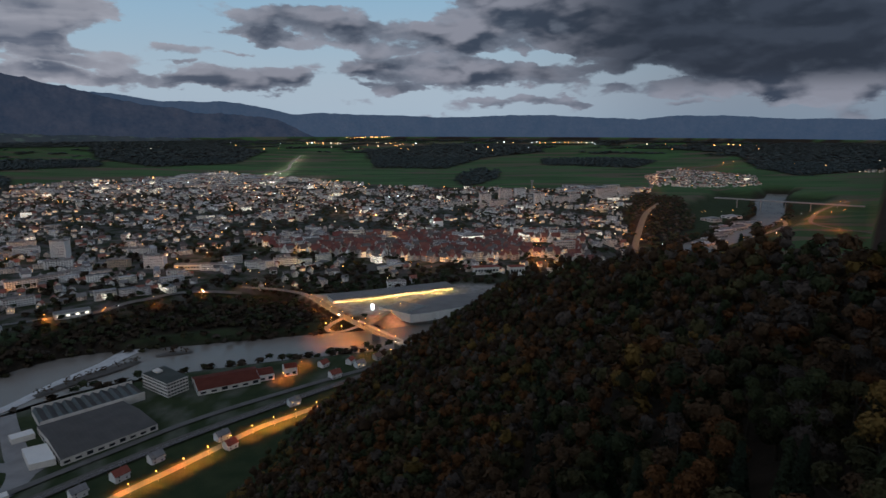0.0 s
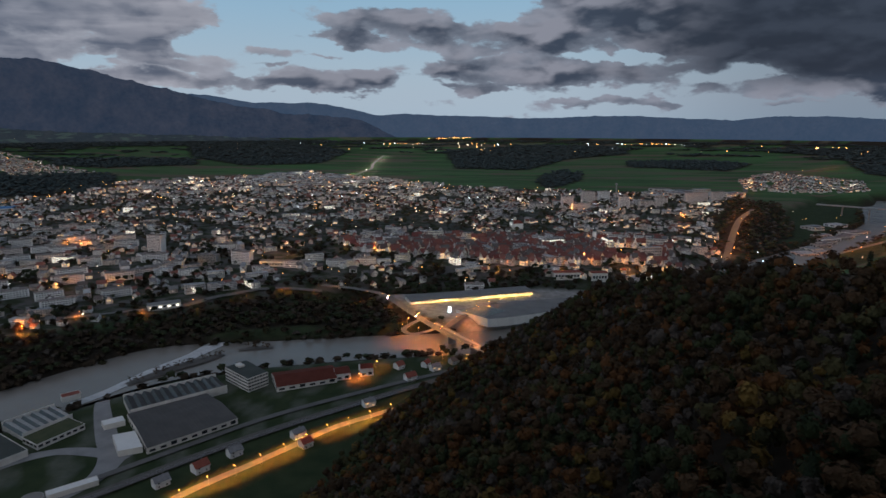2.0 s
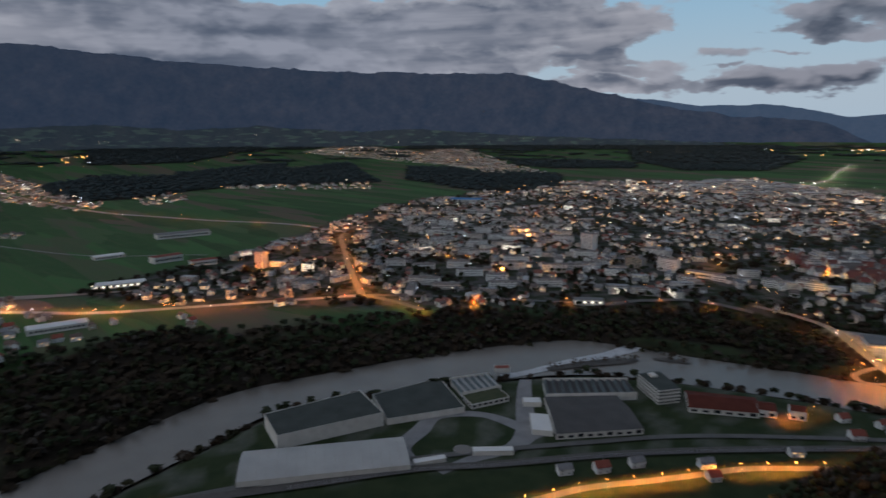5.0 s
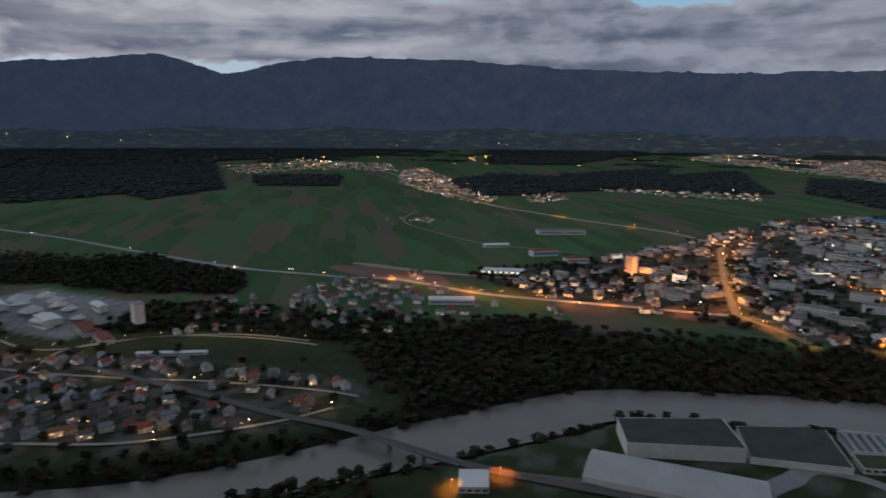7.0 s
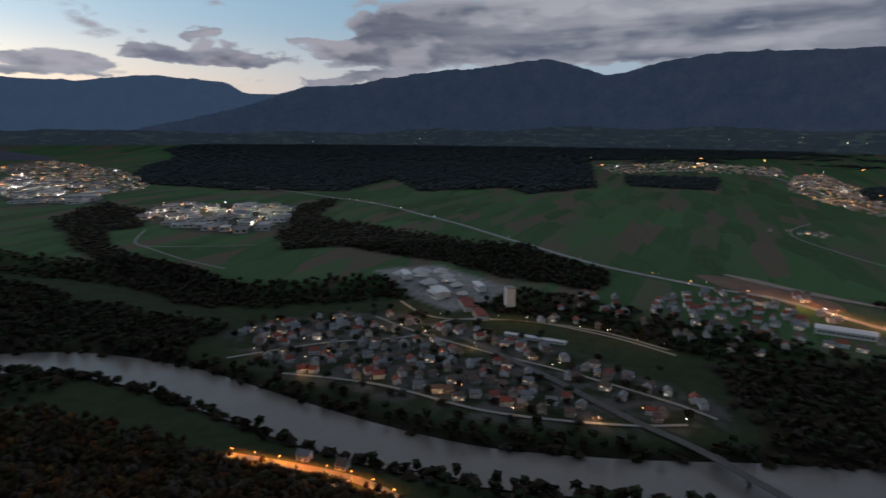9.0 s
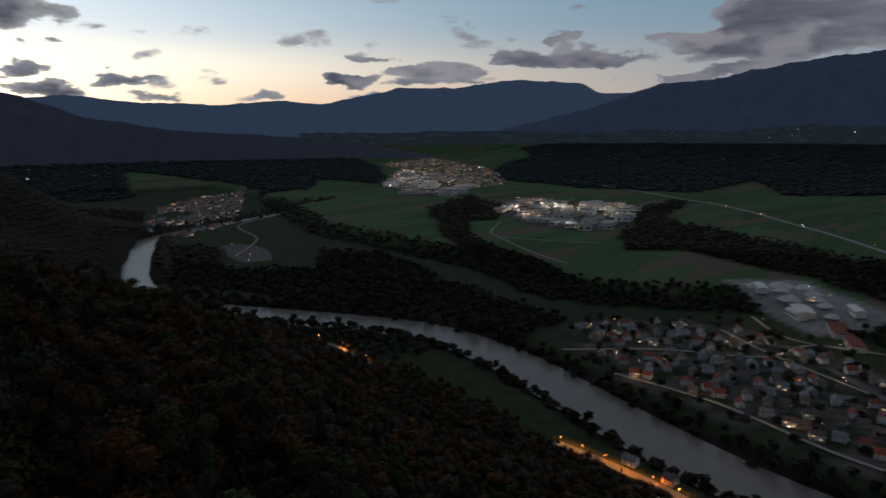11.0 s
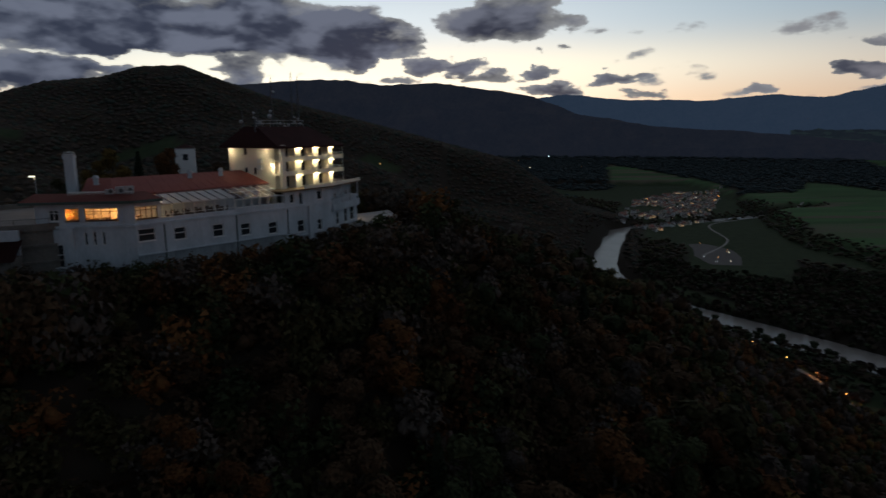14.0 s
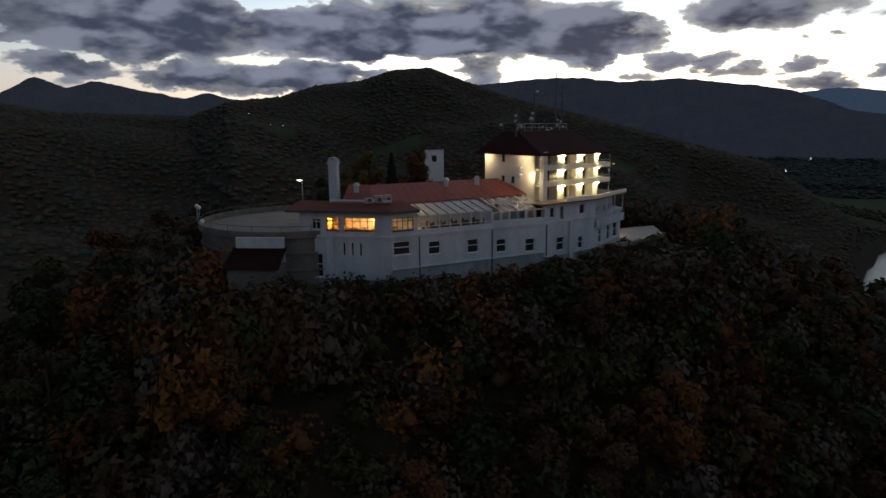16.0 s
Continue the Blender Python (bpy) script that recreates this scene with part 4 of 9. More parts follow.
def window_in(a, b, u0, u1, z0, z1, parent, glass, frame_mat, bars=1, cross=0.0, deep=0.12, sill=True):
    """A framed window set into an opening: frame with mullions, a pane, a sill."""
    ln, an = span(a, b)
    w, h = u1 - u0, z1 - z0
    bm = bmesh.new()
    t = 0.07
    for u in (u0 + t / 2, u1 - t / 2, *[u0 + w * (i + 1) / (bars + 1) for i in range(bars)]):
        x, y = on(a, b, u, -deep)
        add_box(bm, x, y, (z0 + z1) / 2, t, 0.08, h, an)
    for z in (z0 + t / 2, z1 - t / 2) + ((z0 + h * cross,) if cross else ()):
        x, y = on(a, b, (u0 + u1) / 2, -deep)
        add_box(bm, x, y, z, w - 2 * t, 0.06, t, an)
    win = part("window", bm, frame_mat, parent)
    if glass is not None:
        bm = bmesh.new()
        x, y = on(a, b, (u0 + u1) / 2, -deep - 0.06)
        add_box(bm, x, y, (z0 + z1) / 2, w, 0.02, h, an)
        part("pane", bm, glass, win)
    if sill:
        bm = bmesh.new()
        x, y = on(a, b, (u0 + u1) / 2, 0.0)
        add_box(bm, x, y, z0 - 0.03, w + 0.14, 0.22, 0.06, an)
        part("sill", bm, frame_mat, win)
    return win


def point_lamp(name, x, y, z, colour, watts, parent=None, size=0.12):
    d = bpy.data.lights.new(name, "POINT")
    d.color, d.energy, d.shadow_soft_size = colour, watts, size
    ob = new(name, d)
    ob.location = (x, y, z)
    if parent is not None:
        ob.parent = parent
    return ob


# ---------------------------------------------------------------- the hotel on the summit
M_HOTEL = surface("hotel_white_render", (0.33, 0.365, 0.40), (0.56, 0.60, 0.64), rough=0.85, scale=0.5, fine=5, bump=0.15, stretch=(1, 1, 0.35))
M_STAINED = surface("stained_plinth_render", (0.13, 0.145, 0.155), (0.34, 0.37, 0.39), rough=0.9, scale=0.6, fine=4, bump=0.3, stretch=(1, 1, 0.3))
M_CREAM = surface("cream_render", (0.70, 0.66, 0.55), (0.78, 0.74, 0.63), rough=0.85, scale=0.5, fine=6, bump=0.1)
M_STONE = surface("dark_stonework", (0.10, 0.09, 0.08), (0.20, 0.18, 0.16), rough=0.95, scale=0.6, fine=3, bump=0.8, bump_d=0.1)
M_TILE = surface("red_sheet_roof", (0.19, 0.048, 0.040), (0.26, 0.074, 0.056), rough=0.7, scale=0.25, fine=3, bump=0.1)
M_MAROON = surface("maroon_roof", (0.026, 0.010, 0.010), (0.048, 0.017, 0.016), rough=0.9, scale=0.4, fine=3)
M_MAROON.node_tree.nodes["Principled BSDF"].inputs["Specular IOR Level"].default_value = 0.15
M_GUTTER = surface("green_fascia", (0.05, 0.075, 0.065), (0.08, 0.105, 0.095), rough=0.6, scale=0.5, fine=6)
M_FRAME = surface("white_frames", (0.62, 0.62, 0.60), (0.72, 0.72, 0.70), rough=0.5, scale=1, fine=10, bump=0)
M_DARKFRAME = surface("brown_frames", (0.05, 0.035, 0.025), (0.09, 0.06, 0.045), rough=0.6, scale=2, fine=12)
M_AWNING = surface("white_polycarbonate", (0.66, 0.67, 0.68), (0.76, 0.77, 0.78), rough=0.4, scale=0.4, fine=4, bump=0.05)
M_METAL = surface("galvanised_metal", (0.32, 0.33, 0.34), (0.45, 0.46, 0.47), rough=0.45, scale=1, fine=8, metal=0.7, bump=0.1)
M_DARKMETAL = surface("dark_metal", (0.05, 0.05, 0.055), (0.09, 0.09, 0.095), rough=0.5, scale=1, fine=8, bump=0.1)
M_BROWNFLOOR = surface("brown_deck", (0.11, 0.075, 0.05), (0.17, 0.12, 0.08), rough=0.8, scale=0.6, fine=6)
M_WARMWALL = surface("warm_interior_plaster", (0.60, 0.42, 0.22), (0.70, 0.50, 0.28), rough=0.9, scale=0.6, fine=4)
M_PAVING = surface("terrace_paving", (0.11, 0.105, 0.10), (0.19, 0.18, 0.17), rough=0.9, scale=0.5, fine=3)
M_CURTAIN = surface("white_curtain", (0.6, 0.58, 0.54), (0.7, 0.68, 0.64), rough=0.9, scale=2, fine=10)


def clear_glass(name, tint=(0.9, 0.95, 0.95), rough=0.03):
    m = bpy.data.materials.new(name)
    t, b = nodes_of(m)
    b.inputs["Base Color"].default_value = rgb(tint)
    b.inputs["Roughness"].default_value = rough
    b.inputs["Transmission Weight"].default_value = 1.0
    b.inputs["IOR"].default_value = 1.15
    return m


M_GLASS = clear_glass("clear_glass")
M_BULB = glowing("warm_lamp_glass", (1.0, 0.72, 0.34), 16.0)
M_BULB_ORANGE = glowing("amber_lamp_glass", (1.0, 0.55, 0.20), 14.0)

F0, F1, F2, F3, F4 = (41.5, -72.6), (31.7, -74.0), (18.9, -88.2), (14.2, -95.6), (11.8, -104.6)
B4, B3, B2, B1 = (21.5, -112.5), (33.0, -107.0), (43.5, -95.0), (44.0, -83.0)


def hotel():
    h = thing("hotel", "white hilltop hotel with red roof, lit windows and balconied tower", "hotel")
    # lower storey, with its dark windows
    wall_a = [(1.3, 2.4, 260.1, 262.6), (4.6, 4.95, 262.4, 263.9), (5.5, 5.85, 262.4, 263.9), (6.4, 6.75, 262.4, 263.9)]
    wall_b = [(0.2, 2.1, 262.6, 264.0), (4.2, 5.6, 262.3, 263.7), (8.9, 10.3, 262.0, 263.5), (12.6, 13.9, 261.7, 263.2), (16.5, 17.8, 261.4, 262.9)]
    wall_c = [(2.1, 3.4, 261.0, 262.6), (5.9, 6.8, 260.8, 262.3)]
    wall_d = [(1.6, 2.6, 260.9, 262.7), (4.4, 5.6, 260.9, 262.9), (6.6, 8.2, 260.9, 262.9)]
    base = 250.0
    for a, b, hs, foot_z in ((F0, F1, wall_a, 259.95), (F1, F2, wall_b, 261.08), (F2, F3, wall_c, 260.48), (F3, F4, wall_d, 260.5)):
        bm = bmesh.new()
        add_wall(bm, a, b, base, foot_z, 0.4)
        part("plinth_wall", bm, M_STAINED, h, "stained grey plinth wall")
        bm = bmesh.new()
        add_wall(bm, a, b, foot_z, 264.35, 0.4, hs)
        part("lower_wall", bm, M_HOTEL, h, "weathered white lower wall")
        for k, (u0, u1, z0, z1) in enumerate(hs):
            small = u1 - u0 < 0.5
            window_in(a, b, u0, u1, z0, z1, h, M_PANE, M_FRAME, bars=0, cross=0.0 if small else 0.55, sill=not small)
    bm = bmesh.new()
    for a, b in ((F4, B4), (B4, B3), (B3, B2), (B2, B1), (B1, F0)):
        add_wall(bm, a, b, base, 264.35, 0.4)
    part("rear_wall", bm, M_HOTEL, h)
    bm = bmesh.new()
    foot = [F0, F1, F2, F3, F4, B4, B3, B2, B1]
    cx, cy = 29.0, -92.0
    add_prism(bm, [(cx + (x - cx) * 1.012, cy + (y - cy) * 1.012) for x, y in foot], 264.35, 264.62)
    part("floor_slab", bm, M_HOTEL, h, "white floor band")
    # plinth ledge, pilasters and rain pipes of the long front
    for a, b, z in ((F1, F2, 261.15), (F2, F3, 260.55)):
        bm = bmesh.new()
        x, y = on(a, b, span(a, b)[0] / 2, 0.08)
        add_box(bm, x, y, z, span(a, b)[0], 0.2, 0.14, span(a, b)[1])
        part("plinth_ledge", bm, M_HOTEL, h)
    for a, b, u in ((F1, F2, 3.1), (F1, F2, 12.0), (F2, F3, 0.3), (F2, F3, 4.9)):
        bm = bmesh.new()
        x, y = on(a, b, u, 0.1)
        add_rod(bm, (x, y, 258.6), (x, y, 264.3), 0.07, n=6)
        part("rain_pipe", bm, M_GUTTER, h, "dark green rain pipe")
    for a, b, u in ((F2, F3, 4.4), (F0, F1, 3.3)):
        bm = bmesh.new()
        x, y = on(a, b, u, 0.16)
        add_box(bm, x, y, 261.4, 0.7, 0.34, 5.9, span(a, b)[1])
        part("pilaster", bm, M_HOTEL, h)
    # restaurant storey with its amber windows
    R1 = on(F1, F2, 2.9)
    wa = [(1.3, 2.3, 265.15, 266.3), (2.95, 4.3, 265.1, 266.45), (4.9, 8.2, 265.1, 266.45)]
    wb = [(0.1, 2.5, 265.1, 266.45)]
    for a, b, hs in ((F0, F1, wa), (F1, R1, wb)):
        bm = bmesh.new()
        add_wall(bm, a, b, 264.62, 266.95, 0.3, hs)
        part("upper_wall", bm, M_HOTEL, h)
        for k, (u0, u1, z0, z1) in enumerate(hs):
            dark = hs is wa and k == 0
            window_in(a, b, u0, u1, z0, z1, h, M_PANE if dark else None, M_FRAME if dark else M_DARKFRAME, bars=1 if u1 - u0 < 1.6 else 3, cross=0.72)
    I0, I1, I2 = on(F0, F1, 2.6, -5.0), on(F1, F2, 2.0, -6.0), on(F1, F2, 9.5, -4.6)
    bm = bmesh.new()
    add_wall(bm, I0, I1, 264.62, 266.95, 0.2)
    add_wall(bm, on(F0, F1, 2.6, -0.3), I0, 264.62, 266.95, 0.2)
    add_wall(bm, I1, on(F1, F2, 10.5, -6.0), 264.62, 266.95, 0.2)
    part("restaurant_wall", bm, M_WARMWALL, h, "warm lit plaster wall of the dining room")
    for k in range(9):
        x, y = on(F0, F1, 3.2 + k * 0.75, -1.6 - (k % 3) * 0.9)
        t = thing("dining_table", "small dark wooden table by the lit restaurant window", "table", "restaurant tables")
        bm = bmesh.new()
        add_box(bm, x, y, 265.05, 0.7, 0.7, 0.06)
        part("tabletop", bm, M_DARKFRAME, t)
        bm = bmesh.new()
        add_rod(bm, (x, y, 264.30), (x, y, 265.03), 0.05)
        add_box(bm, x, y, 264.32, 0.4, 0.4, 0.04)
        part("table_leg", bm, M_DARKFRAME, t)
    for k, (u, o) in enumerate(((3.6, -1.5), (5.6, -1.6), (7.5, -1.8), (9.2, -2.0))):
        x, y = on(F0, F1, u, o)
        bm = bmesh.new()
        bmesh.ops.create_uvsphere(bm, u_segments=10, v_segments=6, radius=0.13, matrix=Matrix.Translation((x, y, 266.35)))
        add_rod(bm, (x, y, 266.45), (x, y, 266.95), 0.02, n=5)
        part("pendant_lamp", bm, M_BULB, h, "glowing warm pendant lamp")
        point_lamp("pendant_light", x, y, 266.1, (1.0, 0.36, 0.07), 150, h)
    # ceiling over the restaurant, eave and front roof
    bm = bmesh.new()
    eave = [on(F0, F1, -1.3, 0.7), on(F1, F0, -0.3, -0.8), on(F1, F2, 2.9, 0.75), on(F1, F2, 2.9, -6.2), on(F1, F2, 0.0, -6.4), on(F0, F1, -1.3, -5.6)]
    add_prism(bm, eave, 266.95, 267.22)
    part("eave", bm, M_GUTTER, h, "weathered green metal eave")
    # main wing: long low red roof behind
    rx = span(F1, F2)[1]
    front = [on(F0, F1, 3.4, -3.2), on(F1, F2, -0.5, -3.6), on(F1, F2, 20.2, -4.6)]
    back = [on(F0, F1, 0.8, -14.0), on(F1, F2, 1.0, -15.5), on(F1, F2, 19.0, -15.0)]
    ridge = [on(F0, F1, 2.4, -8.6), on(F1, F2, 1.5, -9.4), on(F1, F2, 18.8, -9.6)]

    def roof_sheet(zf, zr, th):
        bm = bmesh.new()
        rows = [[(*p, zf) for p in front], [(*p, zr) for p in ridge], [(*p, zf) for p in back]]
        top = [[bm.verts.new(v) for v in r] for r in rows]
        low = [[bm.verts.new((v[0], v[1], v[2] - th)) for v in r] for r in rows]
        for i in range(2):
            for j in range(2):
                bm.faces.new((top[i][j], top[i][j + 1], top[i + 1][j + 1], top[i + 1][j]))
                bm.faces.new((low[i][j], low[i + 1][j], low[i + 1][j + 1], low[i][j + 1]))
        loop_t = top[0] + [top[1][2]] + top[2][::-1] + [top[1][0]]
        loop_l = low[0] + [low[1][2]] + low[2][::-1] + [low[1][0]]
        n = len(loop_t)
        for i in range(n):
            bm.faces.new((loop_t[i], loop_l[i], loop_l[(i + 1) % n], loop_t[(i + 1) % n]))
        return bm
    part("roof", roof_sheet(267.45, 269.05, 0.18), M_TILE, h, "long low red sheet roof")
    bm = bmesh.new()
    for i in range(len(front) - 1):
        for k in range(18):
            s0 = k / 18
            for (pa, pb, qa, qb) in ((front[i], front[i + 1], ridge[i], ridge[i + 1]),):
                x0, y0 = pa[0] + (pb[0] - pa[0]) * s0, pa[1] + (pb[1] - pa[1]) * s0
                x1, y1 = qa[0] + (qb[0] - qa[0]) * s0, qa[1] + (qb[1] - qa[1]) * s0
                add_rod(bm, (x0, y0, 267.47), (x1, y1, 269.06), 0.035, n=4)
    part("roof_seams", bm, M_TILE, h)
    bm = bmesh.new()
    add_wall(bm, front[0], front[1], 264.6, 267.4, 0.3)
    add_wall(bm, front[1], front[2], 264.6, 267.4, 0.3)
    add_wall(bm, back[1], back[0], 264.6, 267.4, 0.3)
    add_wall(bm, back[2], back[1], 264.6, 267.4, 0.3)
    add_wall(bm, back[0], front[0], 264.6, 267.4, 0.3)
    add_wall(bm, front[2], back[2], 264.6, 267.4, 0.3)
    part("wing_wall", bm, M_HOTEL, h)
    # red lean-to roof over the restaurant
    bm = bmesh.new()
    lo = [on(F0, F1, -1.3, 0.65), on(F1, F0, -0.3, -0.75), on(F1, F2, 2.9, 0.7)]
    hi = [on(F0, F1, -1.3, -3.3), on(F1, F2, -0.5, -3.6), on(F1, F2, 2.9, -3.7)]
    vl = [bm.verts.new((*p, 267.24)) for p in lo]
    vh = [bm.verts.new((*p, 267.78)) for p in hi]
    for i in range(2):
        bm.faces.new((vl[i], vl[i + 1], vh[i + 1], vh[i]))
    r = bmesh.ops.solidify(bm, geom=list(bm.faces), thickness=0.1)
    part("lean_to_roof", bm, M_TILE, h, "faded red lean-to roof")
    # snow guard rail and three cooling units
    bm = bmesh.new()
    a, b = on(F0, F1, 2.6, -2.2), on(F1, F2, 1.0, -2.2)
    add_rod(bm, (*a, 267.95), (*b, 267.95), 0.07, n=6)
    ln, an = span(a, b)
    for k in range(28):
        x, y = on(a, b, ln * k / 27)
        add_box(bm, x, y, 267.8, 0.06, 0.06, 0.34)
    part("snow_guard", bm, M_FRAME, h, "white ribbed snow guard")
    for k, u in enumerate((0.4, 1.5, 2.5)):
        x, y = on(F1, F2, u - 1.6, -2.9)
        bm = bmesh.new()
        add_box(bm, x, y, 268.05 + 0.1 * (k > 0), 0.8, 0.4, 0.55 + 0.2 * (k > 0), rx)
        unit = part("cooling_unit", bm, M_METAL, h, "grey rooftop cooling unit")
        bm = bmesh.new()
        fx, fy = on(F1, F2, u - 1.6, -2.68)
        add_rod(bm, (fx, fy, 268.1), (*on(F1, F2, u - 1.6, -2.62), 268.1), 0.22, n=14)
        part("fan_grille", bm, M_DARKMETAL, unit)
    # terrace under the white awning
    T0, T1 = on(F1, F2, 2.9), on(F1, F2, 12.0)
    bm = bmesh.new()
    add_wall(bm, T0, T1, 264.6, 265.05, 0.12)
    part("terrace_parapet", bm, M_HOTEL, h)
    bm = bmesh.new()
    for k in range(8):
        x, y = on(F1, F2, 3.0 + k * 1.28, -0.06)
        add_box(bm, x, y, 265.55, 0.08, 0.08, 1.9, rx)
    x, y = on(F1, F2, 7.45, -0.06)
    add_box(bm, x, y, 265.32, 9.0, 0.05, 0.05, rx)
    add_box(bm, x, y, 266.46, 9.1, 0.10, 0.10, rx)
    part("awning_post", bm, M_FRAME, h)
    for k in range(8):
        u0 = 2.95 + k * 1.14
        bm = bmesh.new()
        q = [(*on(F1, F2, u0, 0.35), 266.52), (*on(F1, F2, u0 + 1.10, 0.35), 266.52), (*on(F1, F2, u0 + 1.10, -3.3), 267.30), (*on(F1, F2, u0, -3.3), 267.30)]
        bm.faces.new([bm.verts.new(v) for v in q])
        bmesh.ops.solidify(bm, geom=list(bm.faces), thickness=0.05)
        part("awning_panel", bm, M_AWNING, h, "white awning panel")
    bm = bmesh.new()
    for k in range(9):
        u0 = 2.92 + k * 1.14
        add_rod(bm, (*on(F1, F2, u0, 0.4), 266.56), (*on(F1, F2, u0, -3.3), 267.34), 0.05, n=5)
    part("awning_rib", bm, M_DARKMETAL, h)
    for k in range(5):
        x, y = on(F1, F2, 5.0 + k * 1.4, -1.2)
        bm = bmesh.new()
        add_rod(bm, (x, y, 264.62), (x, y, 265.3), 0.05)
        add_rod(bm, (x, y, 265.3), (x, y, 265.36), 0.5, n=14)
        for q in range(4):
            cx_, cy_ = x + 0.75 * math.cos(q * 1.57 + 0.6), y + 0.75 * math.sin(q * 1.57 + 0.6)
            add_box(bm, cx_, cy_, 265.05, 0.42, 0.42, 0.05, q * 1.57 + 0.6)
            add_box(bm, cx_ + 0.18 * math.cos(q * 1.57 + 0.6), cy_ + 0.18 * math.sin(q * 1.57 + 0.6), 265.3, 0.05, 0.4, 0.5, q * 1.57 + 0.6)
            add_box(bm, cx_, cy_, 264.83, 0.3, 0.3, 0.42, q * 1.57 + 0.6)
        part("terrace_table", bm, M_DARKFRAME, h, "dark terrace table with chairs")
    x, y = on(F1, F2, 3.7, -1.5)
    point_lamp("awning_light", x, y, 266.5, (1.0, 0.62, 0.28), 60, h)
    # winter garden: glazed front and pitched glass roof
    G0, G1 = on(F1, F2, 12.0), F2
    gl, _ = span(G0, G1)
    bm = bmesh.new()
    add_wall(bm, G0, G1, 264.6, 265.15, 0.2)
    part("winter_garden_wall", bm, M_HOTEL, h)
    n = 6
    for k in range(n):
        u0, u1 = 0.15 + k * (gl - 0.3) / n, 0.15 + (k + 1) * (gl - 0.3) / n - 0.12
        window_in(G0, G1, u0, u1, 265.15, 266.15, h, M_GLASS, M_FRAME, bars=0, cross=0.0, sill=False)
    bm = bmesh.new()
    for k in range(n + 1):
        u = 0.05 + k * (gl - 0.1) / n
        x, y = on(G0, G1, u, 0.1)
        add_rod(bm, (x, y, 266.22), (*on(G0, G1, u, -5.0), 267.42), 0.06, n=6)
    for o, z in ((0.1, 266.22), (-2.4, 266.82), (-4.9, 267.40)):
        add_rod(bm, (*on(G0, G1, 0.0, o), z), (*on(G0, G1, gl, o), z), 0.05, n=6)
    part("glass_roof_frame", bm, M_FRAME, h, "white bars of the glass roof")
    for k in range(n):
        for o0, z0, o1, z1 in ((0.1, 266.24, -2.4, 266.84), (-2.4, 266.84, -4.9, 267.42)):
            u0, u1 = 0.05 + k * (gl - 0.1) / n + 0.05, 0.05 + (k + 1) * (gl - 0.1) / n - 0.05
            bm = bmesh.new()
            bm.faces.new([bm.verts.new(v) for v in ((*on(G0, G1, u0, o0), z0), (*on(G0, G1, u1, o0), z0), (*on(G0, G1, u1, o1), z1), (*on(G0, G1, u0, o1), z1))])
            bmesh.ops.solidify(bm, geom=list(bm.faces), thickness=0.02)
            part("glass_pane", bm, M_GLASS, h, "pane of the glass roof")
    # right-hand upper storey with balcony, flat roof terrace above
    bm = bmesh.new()
    add_wall(bm, F2, F3, 264.62, 266.6, 0.3, [(0.9, 1.7, 265.0, 266.2), (2.6, 3.2, 264.7, 266.2), (6.0, 7.0, 265.0, 266.3)])
    add_wall(bm, on(F3, F4, 0, -1.1), on(F3, F4, 9.0, -1.1), 263.2, 266.3, 0.3, [(1.0, 2.3, 263.4, 265.3), (3.2, 4.4, 263.4, 265.3), (5.6, 6.6, 263.4, 265.3), (7.3, 8.3, 263.4, 265.3)])
    part("upper_wall", bm, M_HOTEL, h)
    for u0, u1 in ((0.9, 1.7), (6.0, 7.0)):
        window_in(F2, F3, u0, u1, 265.0, 266.2, h, M_PANE, M_FRAME, bars=0)
    for u0, u1 in ((1.0, 2.3), (3.2, 4.4), (5.6, 6.6), (7.3, 8.3)):
        window_in(on(F3, F4, 0, -1.1), on(F3, F4, 9.0, -1.1), u0, u1, 263.4, 265.3, h, M_PANE, M_FRAME, bars=1, sill=False)
    bm = bmesh.new()
    add_prism(bm, [on(F2, F3, -0.6, 0.35), on(F3, F4, -0.1, 0.5), on(F3, F4, 9.6, 0.6), B4, on(B4, B3, 9.0), on(F2, F3, -0.6, -6.0)], 266.55, 266.72)
    part("roof_terrace", bm, M_BROWNFLOOR, h, "brown roof terrace deck")
    bm = bmesh.new()
    add_wall(bm, on(F2, F3, 3.4, 0.3), on(F3, F4, 0.0, 0.45), 266.72, 267.2, 0.15)
    add_wall(bm, on(F3, F4, 0.1, 0.45), on(F3, F4, 9.6, 0.55), 266.72, 267.15, 0.15)
    part("terrace_parapet", bm, M_CREAM, h, "cream parapet of the roof terrace")
    bm = bmesh.new()
    add_prism(bm, [on(F3, F4, 0.0, 0.35), on(F3, F4, 9.3, 0.45), on(F3, F4, 9.3, -1.1), on(F3, F4, 0.0, -1.1)], 262.98, 263.2)
    add_wall(bm, on(F3, F4, 0.0, 0.4), on(F3, F4, 9.3, 0.5), 263.2, 264.0, 0.12)
    part("balcony", bm, M_HOTEL, h, "long white balcony")
    for k in range(4):
        bm = bmesh.new()
        x, y = on(F3, F4, 0.3 + k * 3.0, 0.2)
        add_box(bm, x, y, 265.3, 0.14, 0.14, 2.5)
        part("balcony_post", bm, M_HOTEL, h)
    # chimney and roof cowls
    cxm, cym = 41.0, -79.2
    bm = bmesh.new()
    add_box(bm, cxm, cym, 269.3, 0.95, 0.9, 5.4, 0.15)
    add_box(bm, cxm, cym, 271.6, 1.1, 1.02, 0.3, 0.15)
    chim = part("chimney", bm, M_HOTEL, h, "tall square white chimney")
    bm = bmesh.new()
